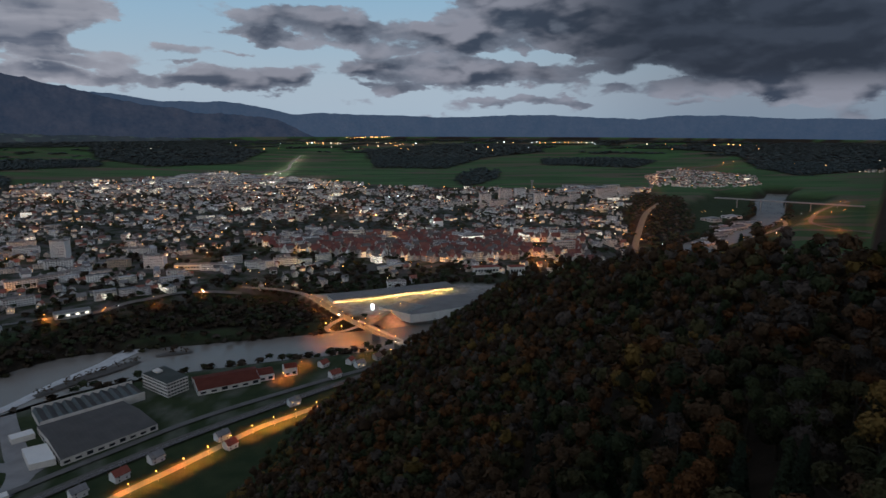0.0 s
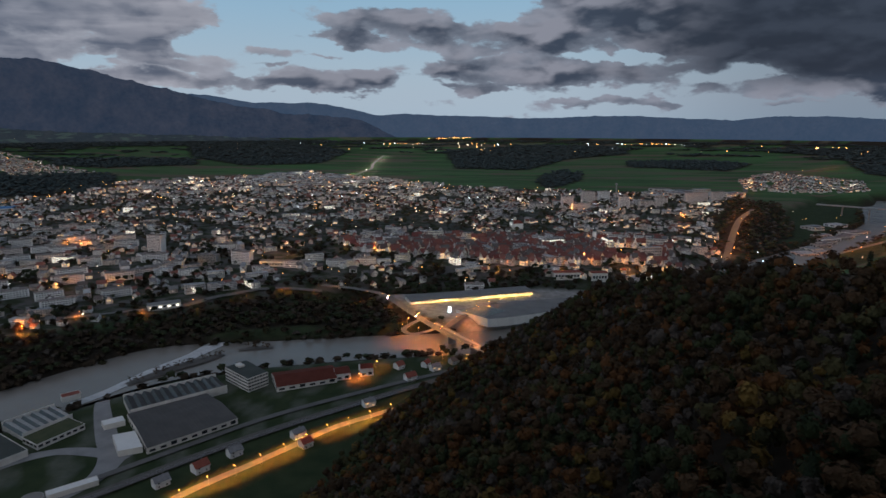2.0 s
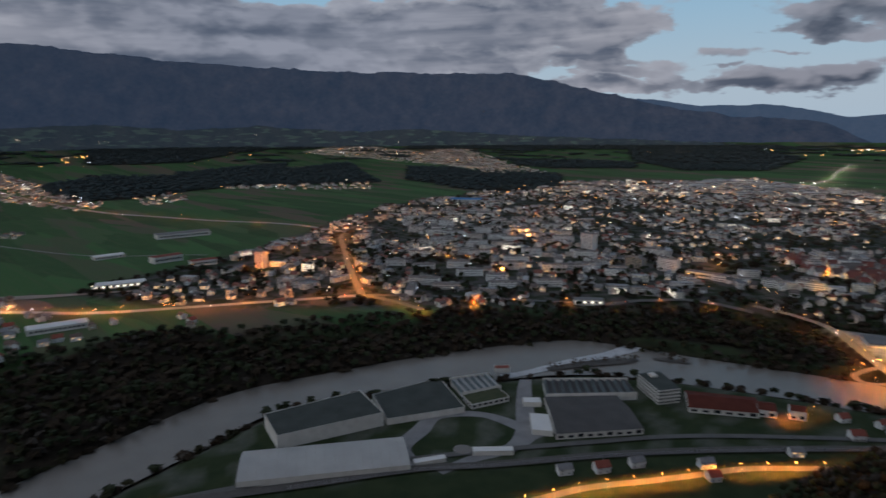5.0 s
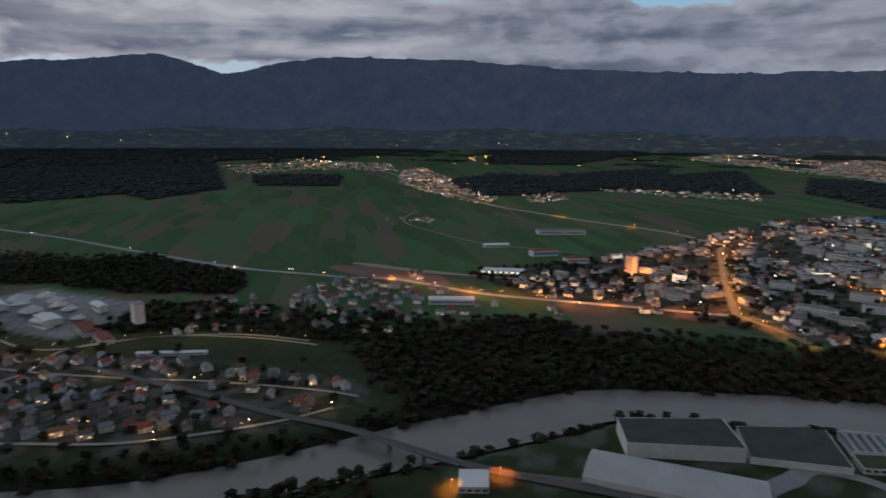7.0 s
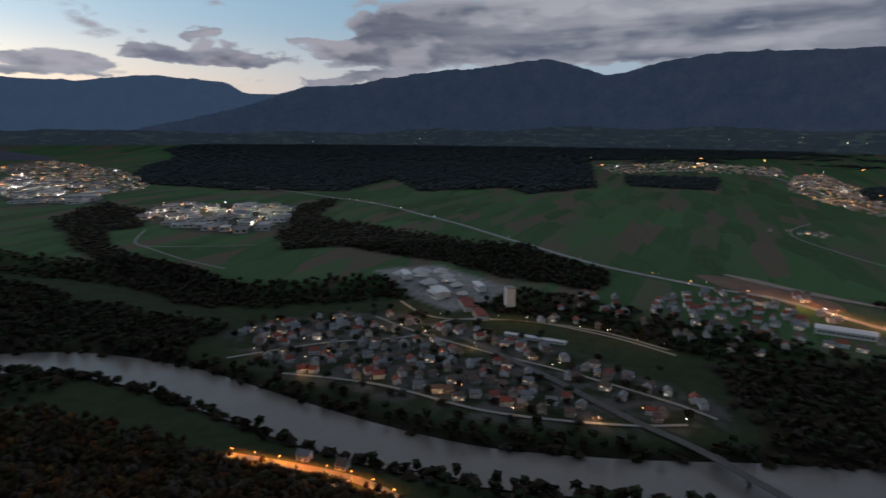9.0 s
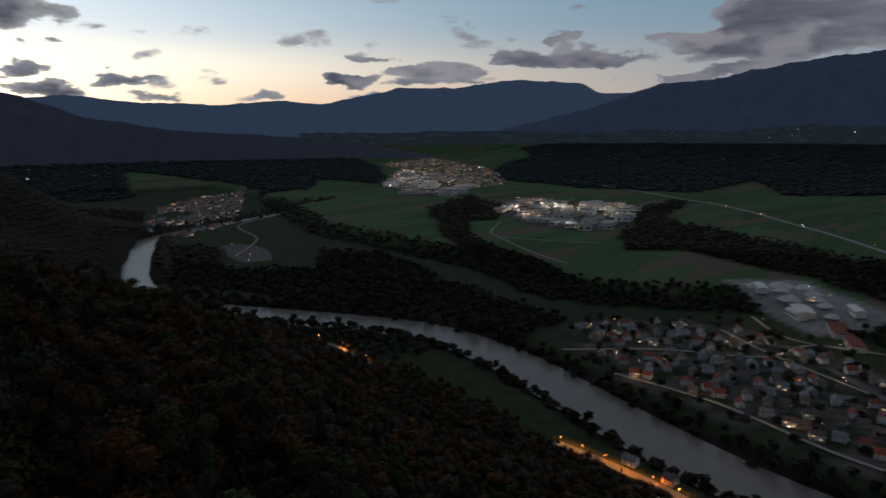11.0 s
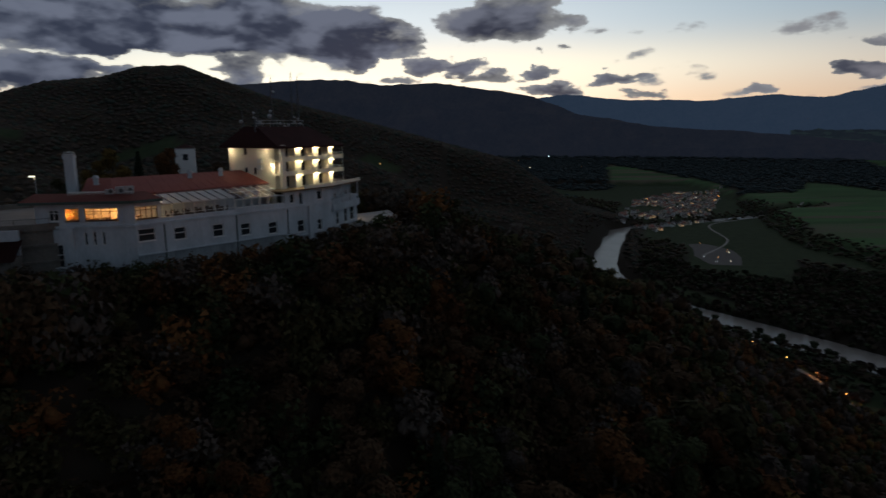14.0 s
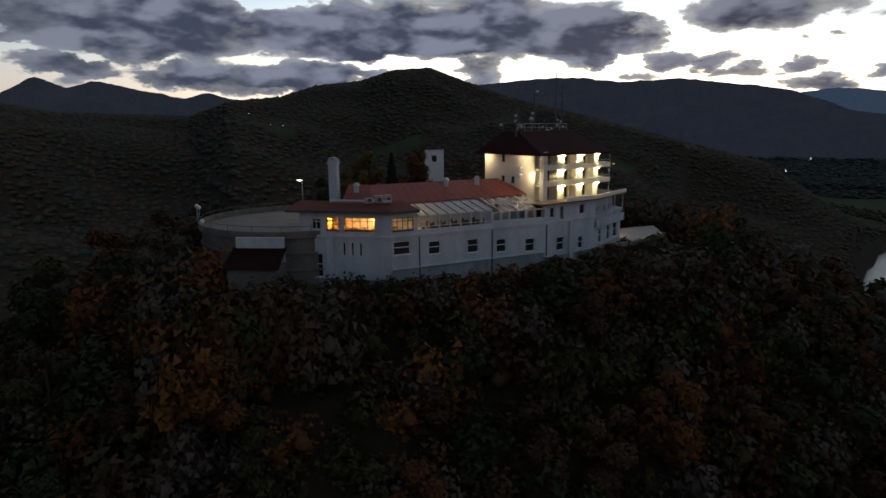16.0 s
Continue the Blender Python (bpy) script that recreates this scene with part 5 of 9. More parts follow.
    for s in range(9):
        a0 = math.pi * s / 8
        add_box(bm, cxm + 0.46 * math.cos(a0), cym, 271.8 + 0.42 * math.sin(a0), 0.22, 0.85, 0.06)
    part("chimney_cap", bm, M_METAL, chim, "curved metal chimney cap")
    for (u, o) in ((-1.0, -7.0), (10.4, -7.6), (14.8, -7.9)):
        x, y = on(F1, F2, u, o)
        bm = bmesh.new()
        add_box(bm, x, y, 268.95, 0.5, 0.5, 0.8, 0.4)
        cowl = part("roof_vent", bm, M_HOTEL, h, "small white roof vent")
        bm = bmesh.new()
        add_rod(bm, (x, y, 269.3), (x, y, 269.6), 0.42, 0.2, n=10)
        part("vent_cap", bm, M_METAL, cowl)
    return h


def tower_wing(h):
    T0, T1 = (20.7, -91.1), (14.7, -100.2)
    L, an = span(T0, T1)
    depth = 9.2
    z0, z1 = 266.7, 272.5
    bm = bmesh.new()
    storeys = (266.75, 268.85, 270.75)
    holes = []
    bays = ((0.9, 1.7), (1.8, 2.5), (3.7, 4.6), (4.75, 5.6), (7.1, 8.0), (8.15, 8.9))
    for zs in storeys:
        for u0, u1 in bays:
            holes.append((u0, u1, zs + 0.05, zs + 1.5))
    add_wall(bm, T0, T1, z0, z1, 0.3, holes)
    part("tower_front", bm, M_CREAM, h, "cream tower wall behind the balconies")
    for zs in storeys:
        for k, (u0, u1) in enumerate(bays):
            window_in(T0, T1, u0, u1, zs + 0.05, zs + 1.5, h, M_PANE, M_DARKFRAME, bars=0, sill=False, deep=0.16)
    # gable side with small windows
    S1 = on(T0, T1, 0, -depth)
    bm = bmesh.new()
    sm = [(depth - 6.0, depth - 5.4, 271.2, 272.0), (depth - 6.0, depth - 5.4, 268.6, 269.4), (depth - 4.2, depth - 3.6, 268.6, 269.4), (depth - 3.9, depth - 3.4, 267.2, 267.9)]
    add_wall(bm, S1, T0, 264.6, 272.6, 0.3, sm)
    ridge_u = depth * 0.5
    ang = span(S1, T0)[1]
    a, b = S1, T0
    tri = [(*a, 272.6), (*on(a, b, depth), 272.6), (*on(a, b, ridge_u + 1.2), 274.2), (*on(a, b, ridge_u - 1.2), 274.2)]
    inn = [(*on(a, b, 0, -0.3), 272.6), (*on(a, b, depth, -0.3), 272.6), (*on(a, b, ridge_u + 1.2, -0.3), 274.2), (*on(a, b, ridge_u - 1.2, -0.3), 274.2)]
    v1, v2 = [bm.verts.new(p) for p in tri], [bm.verts.new(p) for p in inn]
    bm.faces.new(v1)
    bm.faces.new(v2[::-1])
    for i in range(4):
        bm.faces.new((v1[i], v2[i], v2[(i + 1) % 4], v1[(i + 1) % 4]))
    part("gable_wall", bm, M_CREAM, h, "cream gable wall lit by eave lamps")
    for q in sm:
        window_in(S1, T0, q[0], q[1], q[2], q[3], h, M_PANE, M_DARKFRAME, bars=0)
    for z in (269.55, 270.35):
        bm = bmesh.new()
        x, y = on(S1, T0, depth - 2.6, 0.22)
        add_box(bm, x, y, z, 0.8, 0.34, 0.62, ang)
        bmesh.ops.bevel(bm, geom=list(bm.edges), offset=0.04, segments=1, affect="EDGES")
        part("wall_cooling_unit", bm, M_FRAME, h, "white cooling unit on the gable")
    S2 = on(T0, T1, L, -depth)
    bm = bmesh.new()
    add_wall(bm, T1, S2, 264.6, 272.5, 0.3)
    add_wall(bm, S2, S1, 264.6, 272.5, 0.3)
    part("rear_wall", bm, M_CREAM, h)
    # balconies, with partitions and rails
    for k, zs in enumerate((268.55, 270.45)):
        bm = bmesh.new()
        add_prism(bm, [on(T0, T1, 0.0, 1.35), on(T0, T1, L + 1.0, 1.35), on(T0, T1, L + 1.0, -1.5), on(T0, T1, L + 0.02, -1.5), on(T0, T1, L + 0.02, 0.01), on(T0, T1, 0.0, 0.01)], zs - 0.12, zs + 0.06)
        bal = part("balcony", bm, M_CREAM, h, "cream balcony with a solid front")
        bm = bmesh.new()
        add_wall(bm, on(T0, T1, -0.05, 1.4), on(T0, T1, L + 1.05, 1.4), zs - 0.12, zs + 0.48, 0.08)
        add_wall(bm, on(T0, T1, L + 1.05, 1.4), on(T0, T1, L + 1.05, -1.5), zs - 0.12, zs + 0.48, 0.08)
        part("balcony_front", bm, M_CREAM, bal)
        bm = bmesh.new()
        add_rod(bm, (*on(T0, T1, 0, 1.36), zs + 0.75), (*on(T0, T1, L + 1.0, 1.36), zs + 0.75), 0.03, n=6)
        add_rod(bm, (*on(T0, T1, L + 1.0, 1.36), zs + 0.75), (*on(T0, T1, L + 1.0, -1.4), zs + 0.75), 0.03, n=6)
        for q in range(9):
            x, y = on(T0, T1, q * (L + 1.0) / 8, 1.36)
            add_rod(bm, (x, y, zs + 0.45), (x, y, zs + 0.75), 0.02, n=5)
        part("handrail", bm, M_METAL, bal)
    for u in (2.6, 5.9, 9.1):
        bm = bmesh.new()
        wide = 1.15 if u < 9 else 0.8
        x, y = on(T0, T1, u + wide / 2, 0.55)
        for zs in (266.72, 268.62, 270.52):
            add_box(bm, x, y, zs + 0.88, wide, 1.1, 1.74, an)
        part("balcony_partition", bm, M_CREAM, h, "cream balcony bay pier lit from above")
        for zs in (266.72, 268.58, 270.32):
            x, y = on(T0, T1, u + wide / 2, 1.3)
            bm = bmesh.new()
            add_box(bm, x, y, zs + 1.66, wide * 0.9, 0.14, 0.07, an)
            lamp = part("wall_lamp", bm, M_BULB, h, "glowing strip lamp")
            point_lamp("wall_light", *on(T0, T1, u + wide / 2, 1.42), zs + 1.52, (1.0, 0.80, 0.42), 82, lamp, 0.2)
    bm = bmesh.new()
    x, y = on(T0, T1, 0.35, 1.1)
    add_box(bm, x, y, 269.6, 0.7, 0.5, 5.8, an)
    part("corner_pier", bm, M_CREAM, h)
    bm = bmesh.new()
    for u in (L + 0.95,):
        x, y = on(T0, T1, u, 1.3)
        add_rod(bm, (x, y, 266.7), (x, y, 272.3), 0.05, n=6)
    part("balcony_post", bm, M_METAL, h)
    # big maroon roof with flat top
    o = 1.7
    e = [on(T0, T1, -0.75, o), on(T0, T1, L + 0.9, o), on(T0, T1, L + 0.9, -depth - 1.0), on(T0, T1, -0.75, -depth - 1.0)]
    r = [on(T0, T1, 0.2, -depth * 0.36), on(T0, T1, L - 1.2, -depth * 0.36), on(T0, T1, L - 1.2, -depth * 0.64), on(T0, T1, 0.2, -depth * 0.64)]
    bm = bmesh.new()
    ve = [bm.verts.new((*p, 272.25)) for p in e]
    ve2 = [bm.verts.new((*p, 272.05)) for p in e]
    vr = [bm.verts.new((*p, 274.9)) for p in r]
    bm.faces.new(vr)
    bm.faces.new(ve2[::-1])
    for i in range(4):
        bm.faces.new((ve[i], ve[(i + 1) % 4], vr[(i + 1) % 4], vr[i]))
        bm.faces.new((ve2[i], ve2[(i + 1) % 4], ve[(i + 1) % 4], ve[i]))
    part("tower_roof", bm, M_MAROON, h, "dark maroon hipped roof")
    bm = bmesh.new()
    ra, rb = on(T0, T1, 0.6, -depth * 0.42), on(T0, T1, L - 1.6, -depth * 0.42)
    for zz in (275.3, 275.75):
        add_rod(bm, (*ra, zz), (*rb, zz), 0.035, n=5)
    for q in range(8):
        x, y = on(ra, rb, q * span(ra, rb)[0] / 7)
        add_rod(bm, (x, y, 274.85), (x, y, 275.75), 0.035, n=5)
    part("roof_rail", bm, M_METAL, h, "metal rail along the roof platform")
    # eave lamps on the gable
    for u, z in ((0.2, 272.2), (depth - 1.6, 272.3), (depth - 0.1, 269.9)):
        x, y = on(S1, T0, u, 0.35)
        bm = bmesh.new()
        bmesh.ops.create_uvsphere(bm, u_segments=10, v_segments=6, radius=0.17, matrix=Matrix.Translation((x, y, z)))
        lamp = part("eave_lamp", bm, M_BULB, h, "bright eave lamp")
        point_lamp("eave_light", *on(S1, T0, u, 0.6), z - 0.25, (1.0, 0.78, 0.42), 190 if u < 6 else 150, lamp, 0.15)
    return T0, T1, L, depth


HOTEL = hotel()
TW0, TW1, TWL, TWD = tower_wing(HOTEL)


def antenna_mast(x, y, z, high, dishes, label):
    a = thing("antenna_mast", label, "antenna")
    bm = bmesh.new()
    add_rod(bm, (x, y, z - 0.8), (x, y, z + high * 0.55), 0.13, 0.10, n=6)
    add_rod(bm, (x, y, z + high * 0.55), (x, y, z + high), 0.08, 0.04, n=6)
    for k in range(int(high / 0.9)):
        q = z + 0.5 + k * 0.9
        add_box(bm, x, y, q, 0.5, 0.03, 0.03, k * 0.7)
    part("pole", bm, M_DARKMETAL, a)
    for (dx, dz, r, an) in dishes:
        bm = bmesh.new()
        add_rod(bm, (x + dx, y + 0.1, z + dz), (x + dx + 0.2 * math.cos(an), y + 0.1 + 0.2 * math.sin(an), z + dz), r * 0.72, r * 0.30, n=14)
        part("dish", bm, M_METAL, a, "pale grey round antenna dish")
        bm = bmesh.new()
        add_rod(bm, (x, y, z + dz), (x + dx, y + 0.1, z + dz), 0.03, n=5)
        part("bracket", bm, M_DARKMETAL, a)
    return a


def masts():
    for u, o, high, ds in ((4.2, -4.6, 6.6, [(0.35, 1.3, 0.5, 1.2), (-0.35, 4.6, 0.32, 2.0), (0.2, 2.0, 0.3, 1.4)]),
                           (7.8, -4.4, 7.6, [(-0.25, 0.5, 0.28, 1.6), (-0.3, 1.2, 0.22, 2.0)]), (9.5, -4.9, 7.0, [(0.1, 1.0, 0.25, 1.2), (-0.2, 0.3, 0.3, 1.7)]),
                           (0.5, -6.4, 2.2, [(0.2, 0.6, 0.35, 1.9)]), (2.4, -5.6, 2.8, [(-0.3, 0.4, 0.45, 1.5), (0.3, 1.0, 0.3, 1.0)]),
                           (5.4, -3.9, 1.5, [(0.3, 0.3, 0.32, 1.3), (-0.3, -0.1, 0.28, 1.8)]), (6.6, -3.7, 1.2, [(0.2, 0.1, 0.3, 1.5)]), (-0.2, -3.2, 2.6, [(0.05, 1.7, 0.25, 1.6), (0.1, 1.1, 0.2, 1.6)])):
        x, y = on(TW0, TW1, u, o)
        antenna_mast(x, y, 275.0, high, ds, "slim dark antenna mast with white dishes on the tower roof")


masts()


def summit_terraces():
    # round stone terrace beside the restaurant
    t = thing("stone_terrace", "round dark stone terrace with a paved deck and low parapet", "terrace")
    c, r = (47.0, -82.0), 11.6
    ring = [(c[0] + r * math.cos(a), c[1] + r * math.sin(a)) for a in np.linspace(radians(-60), radians(165), 30)]
    bm = bmesh.new()
    add_prism(bm, ring + [(40.0, -80.0), (47.0, -93.0)], 254.0, 264.3)
    part("retaining_wall", bm, M_STONE, t, "rough dark stone retaining wall")
    bm = bmesh.new()
    add_prism(bm, [(c[0] + (x - c[0]) * 0.97, c[1] + (y - c[1]) * 0.97) for x, y in ring] + [(40.5, -80.0), (47.0, -92.0)], 264.3, 264.42)
    part("deck", bm, M_PAVING, t, "pale paved terrace deck")
    bm = bmesh.new()
    for p, q in zip(ring, ring[1:]):
        add_wall(bm, q, p, 264.3, 265.0, 0.35)
    part("parapet", bm, M_STONE, t)
    bm = bmesh.new()
    for i in range(0, len(ring), 2):
        add_rod(bm, (*ring[i], 265.0), (*ring[i], 265.5), 0.03, n=5)
    for p, q in zip(ring, ring[1:]):
        add_rod(bm, (*p, 265.5), (*q, 265.5), 0.03, n=5)
    part("handrail", bm, M_DARKMETAL, t)
    for z in (257.2, 259.0, 260.8, 262.6):
        bm = bmesh.new()
        for p, q in zip(ring[8:], ring[9:]):
            add_wall(bm, on(q, p, 0, 0.12), on(q, p, span(q, p)[0], 0.12), z, z + 0.22, 0.3)
        part("stone_course", bm, M_STONE, t)
    s = thing("annex_shed", "low annex with a white wall and a dark red lean-to roof", "shed")
    a, b = (46.0, -66.2), (41.2, -67.6)
    bm = bmesh.new()
    add_wall(bm, a, b, 258.5, 262.0, 3.0)
    part("wall", bm, M_STONE, s)
    bm = bmesh.new()
    add_wall(bm, on(a, b, 0, -2.7), on(a, b, 5, -2.7), 262.0, 264.6, 0.3)
    part("upper_wall", bm, M_HOTEL, s)
    bm = bmesh.new()
    q = [(*on(a, b, -0.3, 0.4), 261.9), (*on(a, b, 5.3, 0.4), 261.9), (*on(a, b, 5.3, -2.9), 263.6), (*on(a, b, -0.3, -2.9), 263.6)]
    bm.faces.new([bm.verts.new(v) for v in q])
    bmesh.ops.solidify(bm, geom=list(bm.faces), thickness=0.14)
    part("roof", bm, M_MAROON, s, "dark red lean-to roof")
    # drive and platform at the other end
    d = thing("platform", "grey concrete platform on piers with a kerb", "platform")
    arc = [(6.0, -110.0), (8.0, -104.5), (10.6, -100.6), (13.0, -98.6), (14.0, -112.0), (8.0, -118.0)]
    bm = bmesh.new()
    add_prism(bm, arc, 259.9, 260.35)
    part("slab", bm, M_CONCRETE, d)
    bm = bmesh.new()
    for p, q in zip(arc[:4], arc[1:4]):
        add_wall(bm, q, p, 260.35, 260.62, 0.25)
    part("kerb", bm, M_CONCRETE, d)
    for x, y in ((8.6, -105.5), (10.9, -102.2), (12.9, -101.5), (7.6, -109.5)):
        bm = bmesh.new()
        add_box(bm, x, y, 255.4, 0.7, 0.7, 9.0)
        part("pier", bm, M_CONCRETE, d)
    # lamps
    for x, y, z, hh, g in ((49.2, -85.5, 264.4, 4.6, 1), (57.6, -76.0, 265.0, 1.6, 0), (58.6, -77.5, 265.0, 1.2, 0), (53.5, -72.0, 265.0, 0.5, 0), (12.5, -108.0, 260.3, 2.2, 1), (57.6, -150.4, 253.4, 8.0, 1)):
        l = thing("lamp_post", "slim metal lamp post with a small lit head" if g else "short lamp post with a white globe", "lamp", "lamps of the hotel")
        bm = bmesh.new()
        add_rod(bm, (x, y, z), (x, y, z + hh), 0.06, 0.04, n=6)
        part("pole", bm, M_METAL, l)
        bm = bmesh.new()
        if g:
            add_box(bm, x + 0.25, y + 0.1, z + hh, 0.6, 0.2, 0.1, 0.4)
        else:
            bmesh.ops.create_uvsphere(bm, u_segments=10, v_segments=6, radius=0.24, matrix=Matrix.Translation((x, y, z + hh)))
        part("lamp_head", bm, glowing("lamp_head_glass", (1.0, 0.85, 0.62), 5.0) if g else M_FRAME, l)
        if g:
            point_lamp("lamp_light", x + 0.3, y + 0.15, z + hh - 0.2, (1.0, 0.6, 0.28), 90, l)


summit_terraces()


def church():
    c = thing("church", "small white hill church with a square belfry", "church")
    x, y, g = 62.0, -166.0, 252.0
    bm = bmesh.new()
    add_box(bm, x, y, g + 8.5, 4.6, 4.6, 19.0, 0.35)
    tw = part("belfry", bm, M_WHITE, c, "plain white belfry")
    bm = bmesh.new()
    for k in range(4):
        a = 0.35 + k * math.pi / 2
        add_box(bm, x + 2.3 * math.cos(a), y + 2.3 * math.sin(a), g + 15.8, 0.12, 1.2, 1.5, a)
    part("louvre", bm, M_PANE, tw)
    bm = bmesh.new()
    bmesh.ops.create_cone(bm, segments=4, radius1=3.5, radius2=0.1, depth=1.0, matrix=Matrix.Translation((x, y, g + 18.4)) @ Matrix.Rotation(0.35 + math.pi / 4, 4, "Z"))
    part("roof", bm, M_MAROON, tw)
    bm = bmesh.new()
    add_box(bm, x - 7.5, y - 3.0, g + 3.5, 12.0, 7.0, 9.0, 0.35)
    part("nave", bm, M_WHITE, c)
    bm = bmesh.new()
    bmesh.ops.create_cone(bm, segments=4, radius1=1.0, radius2=0.02, depth=1.0, matrix=Matrix.Translation((x - 7.5, y - 3.0, g + 9.6)) @ Matrix.Rotation(0.35, 4, "Z") @ Matrix.Diagonal((9.5, 5.8, 3.2, 1)) @ Matrix.Rotation(math.pi / 4, 4, "Z"))
    part("nave_roof", bm, M_MAROON, c)


church()
# ---------------------------------------------------------------- roads, railway and bridges
M_ROAD = surface("worn_road", (0.10, 0.098, 0.094), (0.15, 0.146, 0.14), rough=0.8, scale=0.12, fine=2)
M_TRACK = surface("ballast", (0.085, 0.08, 0.075), (0.14, 0.13, 0.12), rough=0.95, scale=0.2, fine=2)
M_PALE_ROAD = surface("pale_main_road", (0.24, 0.235, 0.225), (0.32, 0.315, 0.30), rough=0.6, scale=0.05, fine=1.0)
M_LANE = surface("pale_lane", (0.24, 0.23, 0.21), (0.34, 0.325, 0.30), rough=0.95, scale=0.1, fine=1.5)
ROAD_FOOT = [(-330, 310), (-300, 362), (-280, 398), (-264, 435), (-248, 461), (-229, 487), (-206, 521), (-176, 566), (-141, 601), (-100, 640), (-55, 700)]
ROAD_BRIDGE = [(-333, 1040), (-271, 1034), (-218, 1017), (-174, 961), (-130, 900), (-66, 820), (-24, 790), (40, 780), (110, 800)]
ROAD_TERRACE = [(-824, 657), (-739, 731), (-640, 805), (-522, 879), (-472, 954), (-415, 1009), (-333, 1040)]
ROAD_FIELDS = [(-824, 657), (-871, 578), (-967, 412), (-1040, 304), (-1170, 185), (-1220, 60), (-1362, -153), (-1705, -501), (-2046, -880), (-2259, -1240), (-2700, -2200)]
ROAD_UP = [(-824, 657), (-950, 735), (-1135, 858), (-1383, 1040), (-1500, 1250)]
ROAD_SPUR = [(-824, 657), (-760, 668), (-690, 668)]
ROAD_NORTH = [(-1383, 1040), (-1603, 1030), (-1840, 915), (-2296, 742), (-2899, 681), (-3945, 647), (-5200, 500)]
ROAD_EAST = [(400, 1300), (432, 1375), (480, 1520), (536, 1680), (640, 1950), (770, 2222)]
ROAD_EAST_BANK = [(560, 1390), (693, 1530), (827, 1651), (1018, 1843), (1100, 2050)]
ROAD_EAST_LOOP = [(1500, 2308), (1220, 2018), (1090, 1840), (1044, 1743), (1053, 1652), (1140, 1560)]
ROAD_OUT = [(-700, 2600), (-800, 3000), (-893, 3451), (-921, 3908), (-1035, 4480), (-1200, 5600)]
ROAD_OUT_EAST = [(800, 2500), (930, 2800), (1100, 3300), (1500, 3900), (2100, 4600)]
LANE_FIELD = [(-1350, 640), (-1500, 480), (-1700, 380), (-1960, 330), (-2200, 420)]
LANE_WEST = [(-1150, -1130), (-1060, -930), (-1020, -800)]
LANE_WEST_B = [(-1338, -1300), (-1150, -1130), (-1260, -900)]
LANE_BEND = [(-600, -1450), (-740, -1640), (-800, -1900), (-1000, -2050), (-1300, -2300)]
LANE_VILLAGE = [(-900, -420), (-850, -330), (-800, -200), (-770, -100), (-720, 20), (-690, 70)]
LANE_VILLAGE_B = [(-640, -430), (-650, -300), (-625, -160), (-640, -30), (-665, 40)]
LANE_VILLAGE_C = [(-660, -520), (-760, -430), (-830, -330), (-930, -300), (-960, -180), (-930, -60), (-880, 30)]
LANE_MILL = [(-1000, -420), (-930, -330), (-960, -200), (-950, -80), (-900, 20)]
RAIL = [(120, 905), (-20, 760), (-70, 715), (-131, 659), (-216, 573), (-274, 506), (-340, 418), (-384, 365), (-440, 270), (-509, 163), (-564, 99), (-613, 49), (-663, -22), (-748, -123), (-850, -260)]
ROAD_RAIL = [(-60, 745), (-150, 672), (-240, 590), (-300, 515), (-366, 425), (-420, 340), (-470, 240), (-500, 175)]
ROAD_WEST_FOOT = [(-452, -360), (-455, -319), (-457, -269), (-454, -223), (-441, -185), (-425, -140)]
ROAD_SLOPE = [(-420, -620), (-426, -688), (-428, -747), (-419, -793), (-404, -850)]


def road(name, line, half, material, label, lift=1.2, zs=None, steps=8):
    return ribbon(name, line, half, zs, material, label, "road", steps, lift)


road("road_foot", ROAD_FOOT, 4.2, M_ROAD, "street lit orange along the hill's foot")
ROAD_BRIDGE_Z = [0.8, -2.0, -7.0, -11.0, -13.8, -15.0, -16.0, -17.5, -14.0]
road("road_bridge", ROAD_BRIDGE, 6.5, M_ROAD, "orange-lit road over the river bridge", zs=ROAD_BRIDGE_Z)
SLIP_WEST = [(-136, 918), (-150, 890), (-157, 862), (-146, 845), (-128, 852), (-112, 874)]
SLIP_EAST = [(-112, 881), (-98, 884), (-86, 918), (-58, 968), (-30, 1008)]
road("road_slip_west", SLIP_WEST, 4.0, M_ROAD, "orange-lit slip road at the bridge junction", zs=[-13.2, -13.6, -14.0, -14.2, -14.2, -14.1])
road("road_slip_east", SLIP_EAST, 5.0, M_ROAD, "orange-lit slip road to the shopping hall", zs=[-14.1, -14.2, -13.4, -12.0, -10.5])
road("road_terrace", ROAD_TERRACE, 5.0, M_ROAD, "lit road along the terrace edge")
road("road_fields", ROAD_FIELDS, 7.0, M_PALE_ROAD, "long main road across the fields")
road("road_up", ROAD_UP, 6.0, M_ROAD, "orange-lit street through the town")
road("road_spur", ROAD_SPUR, 6.0, M_ROAD, "orange-lit spur road")
road("road_north", ROAD_NORTH, 9.0, M_PALE_ROAD, "lit road to the villages")
road("road_east", ROAD_EAST, 8.0, M_ROAD, "orange-lit road down to the river")
road("road_east_bank", ROAD_EAST_BANK, 6.0, M_ROAD, "orange-lit road on the far bank")
road("road_east_loop", ROAD_EAST_LOOP, 6.0, M_ROAD, "orange-lit slip road")
road("road_out", ROAD_OUT, 9.0, M_ROAD, "road out of town with car lights")
road("road_out_east", ROAD_OUT_EAST, 9.0, M_ROAD, "road out of town to the east")
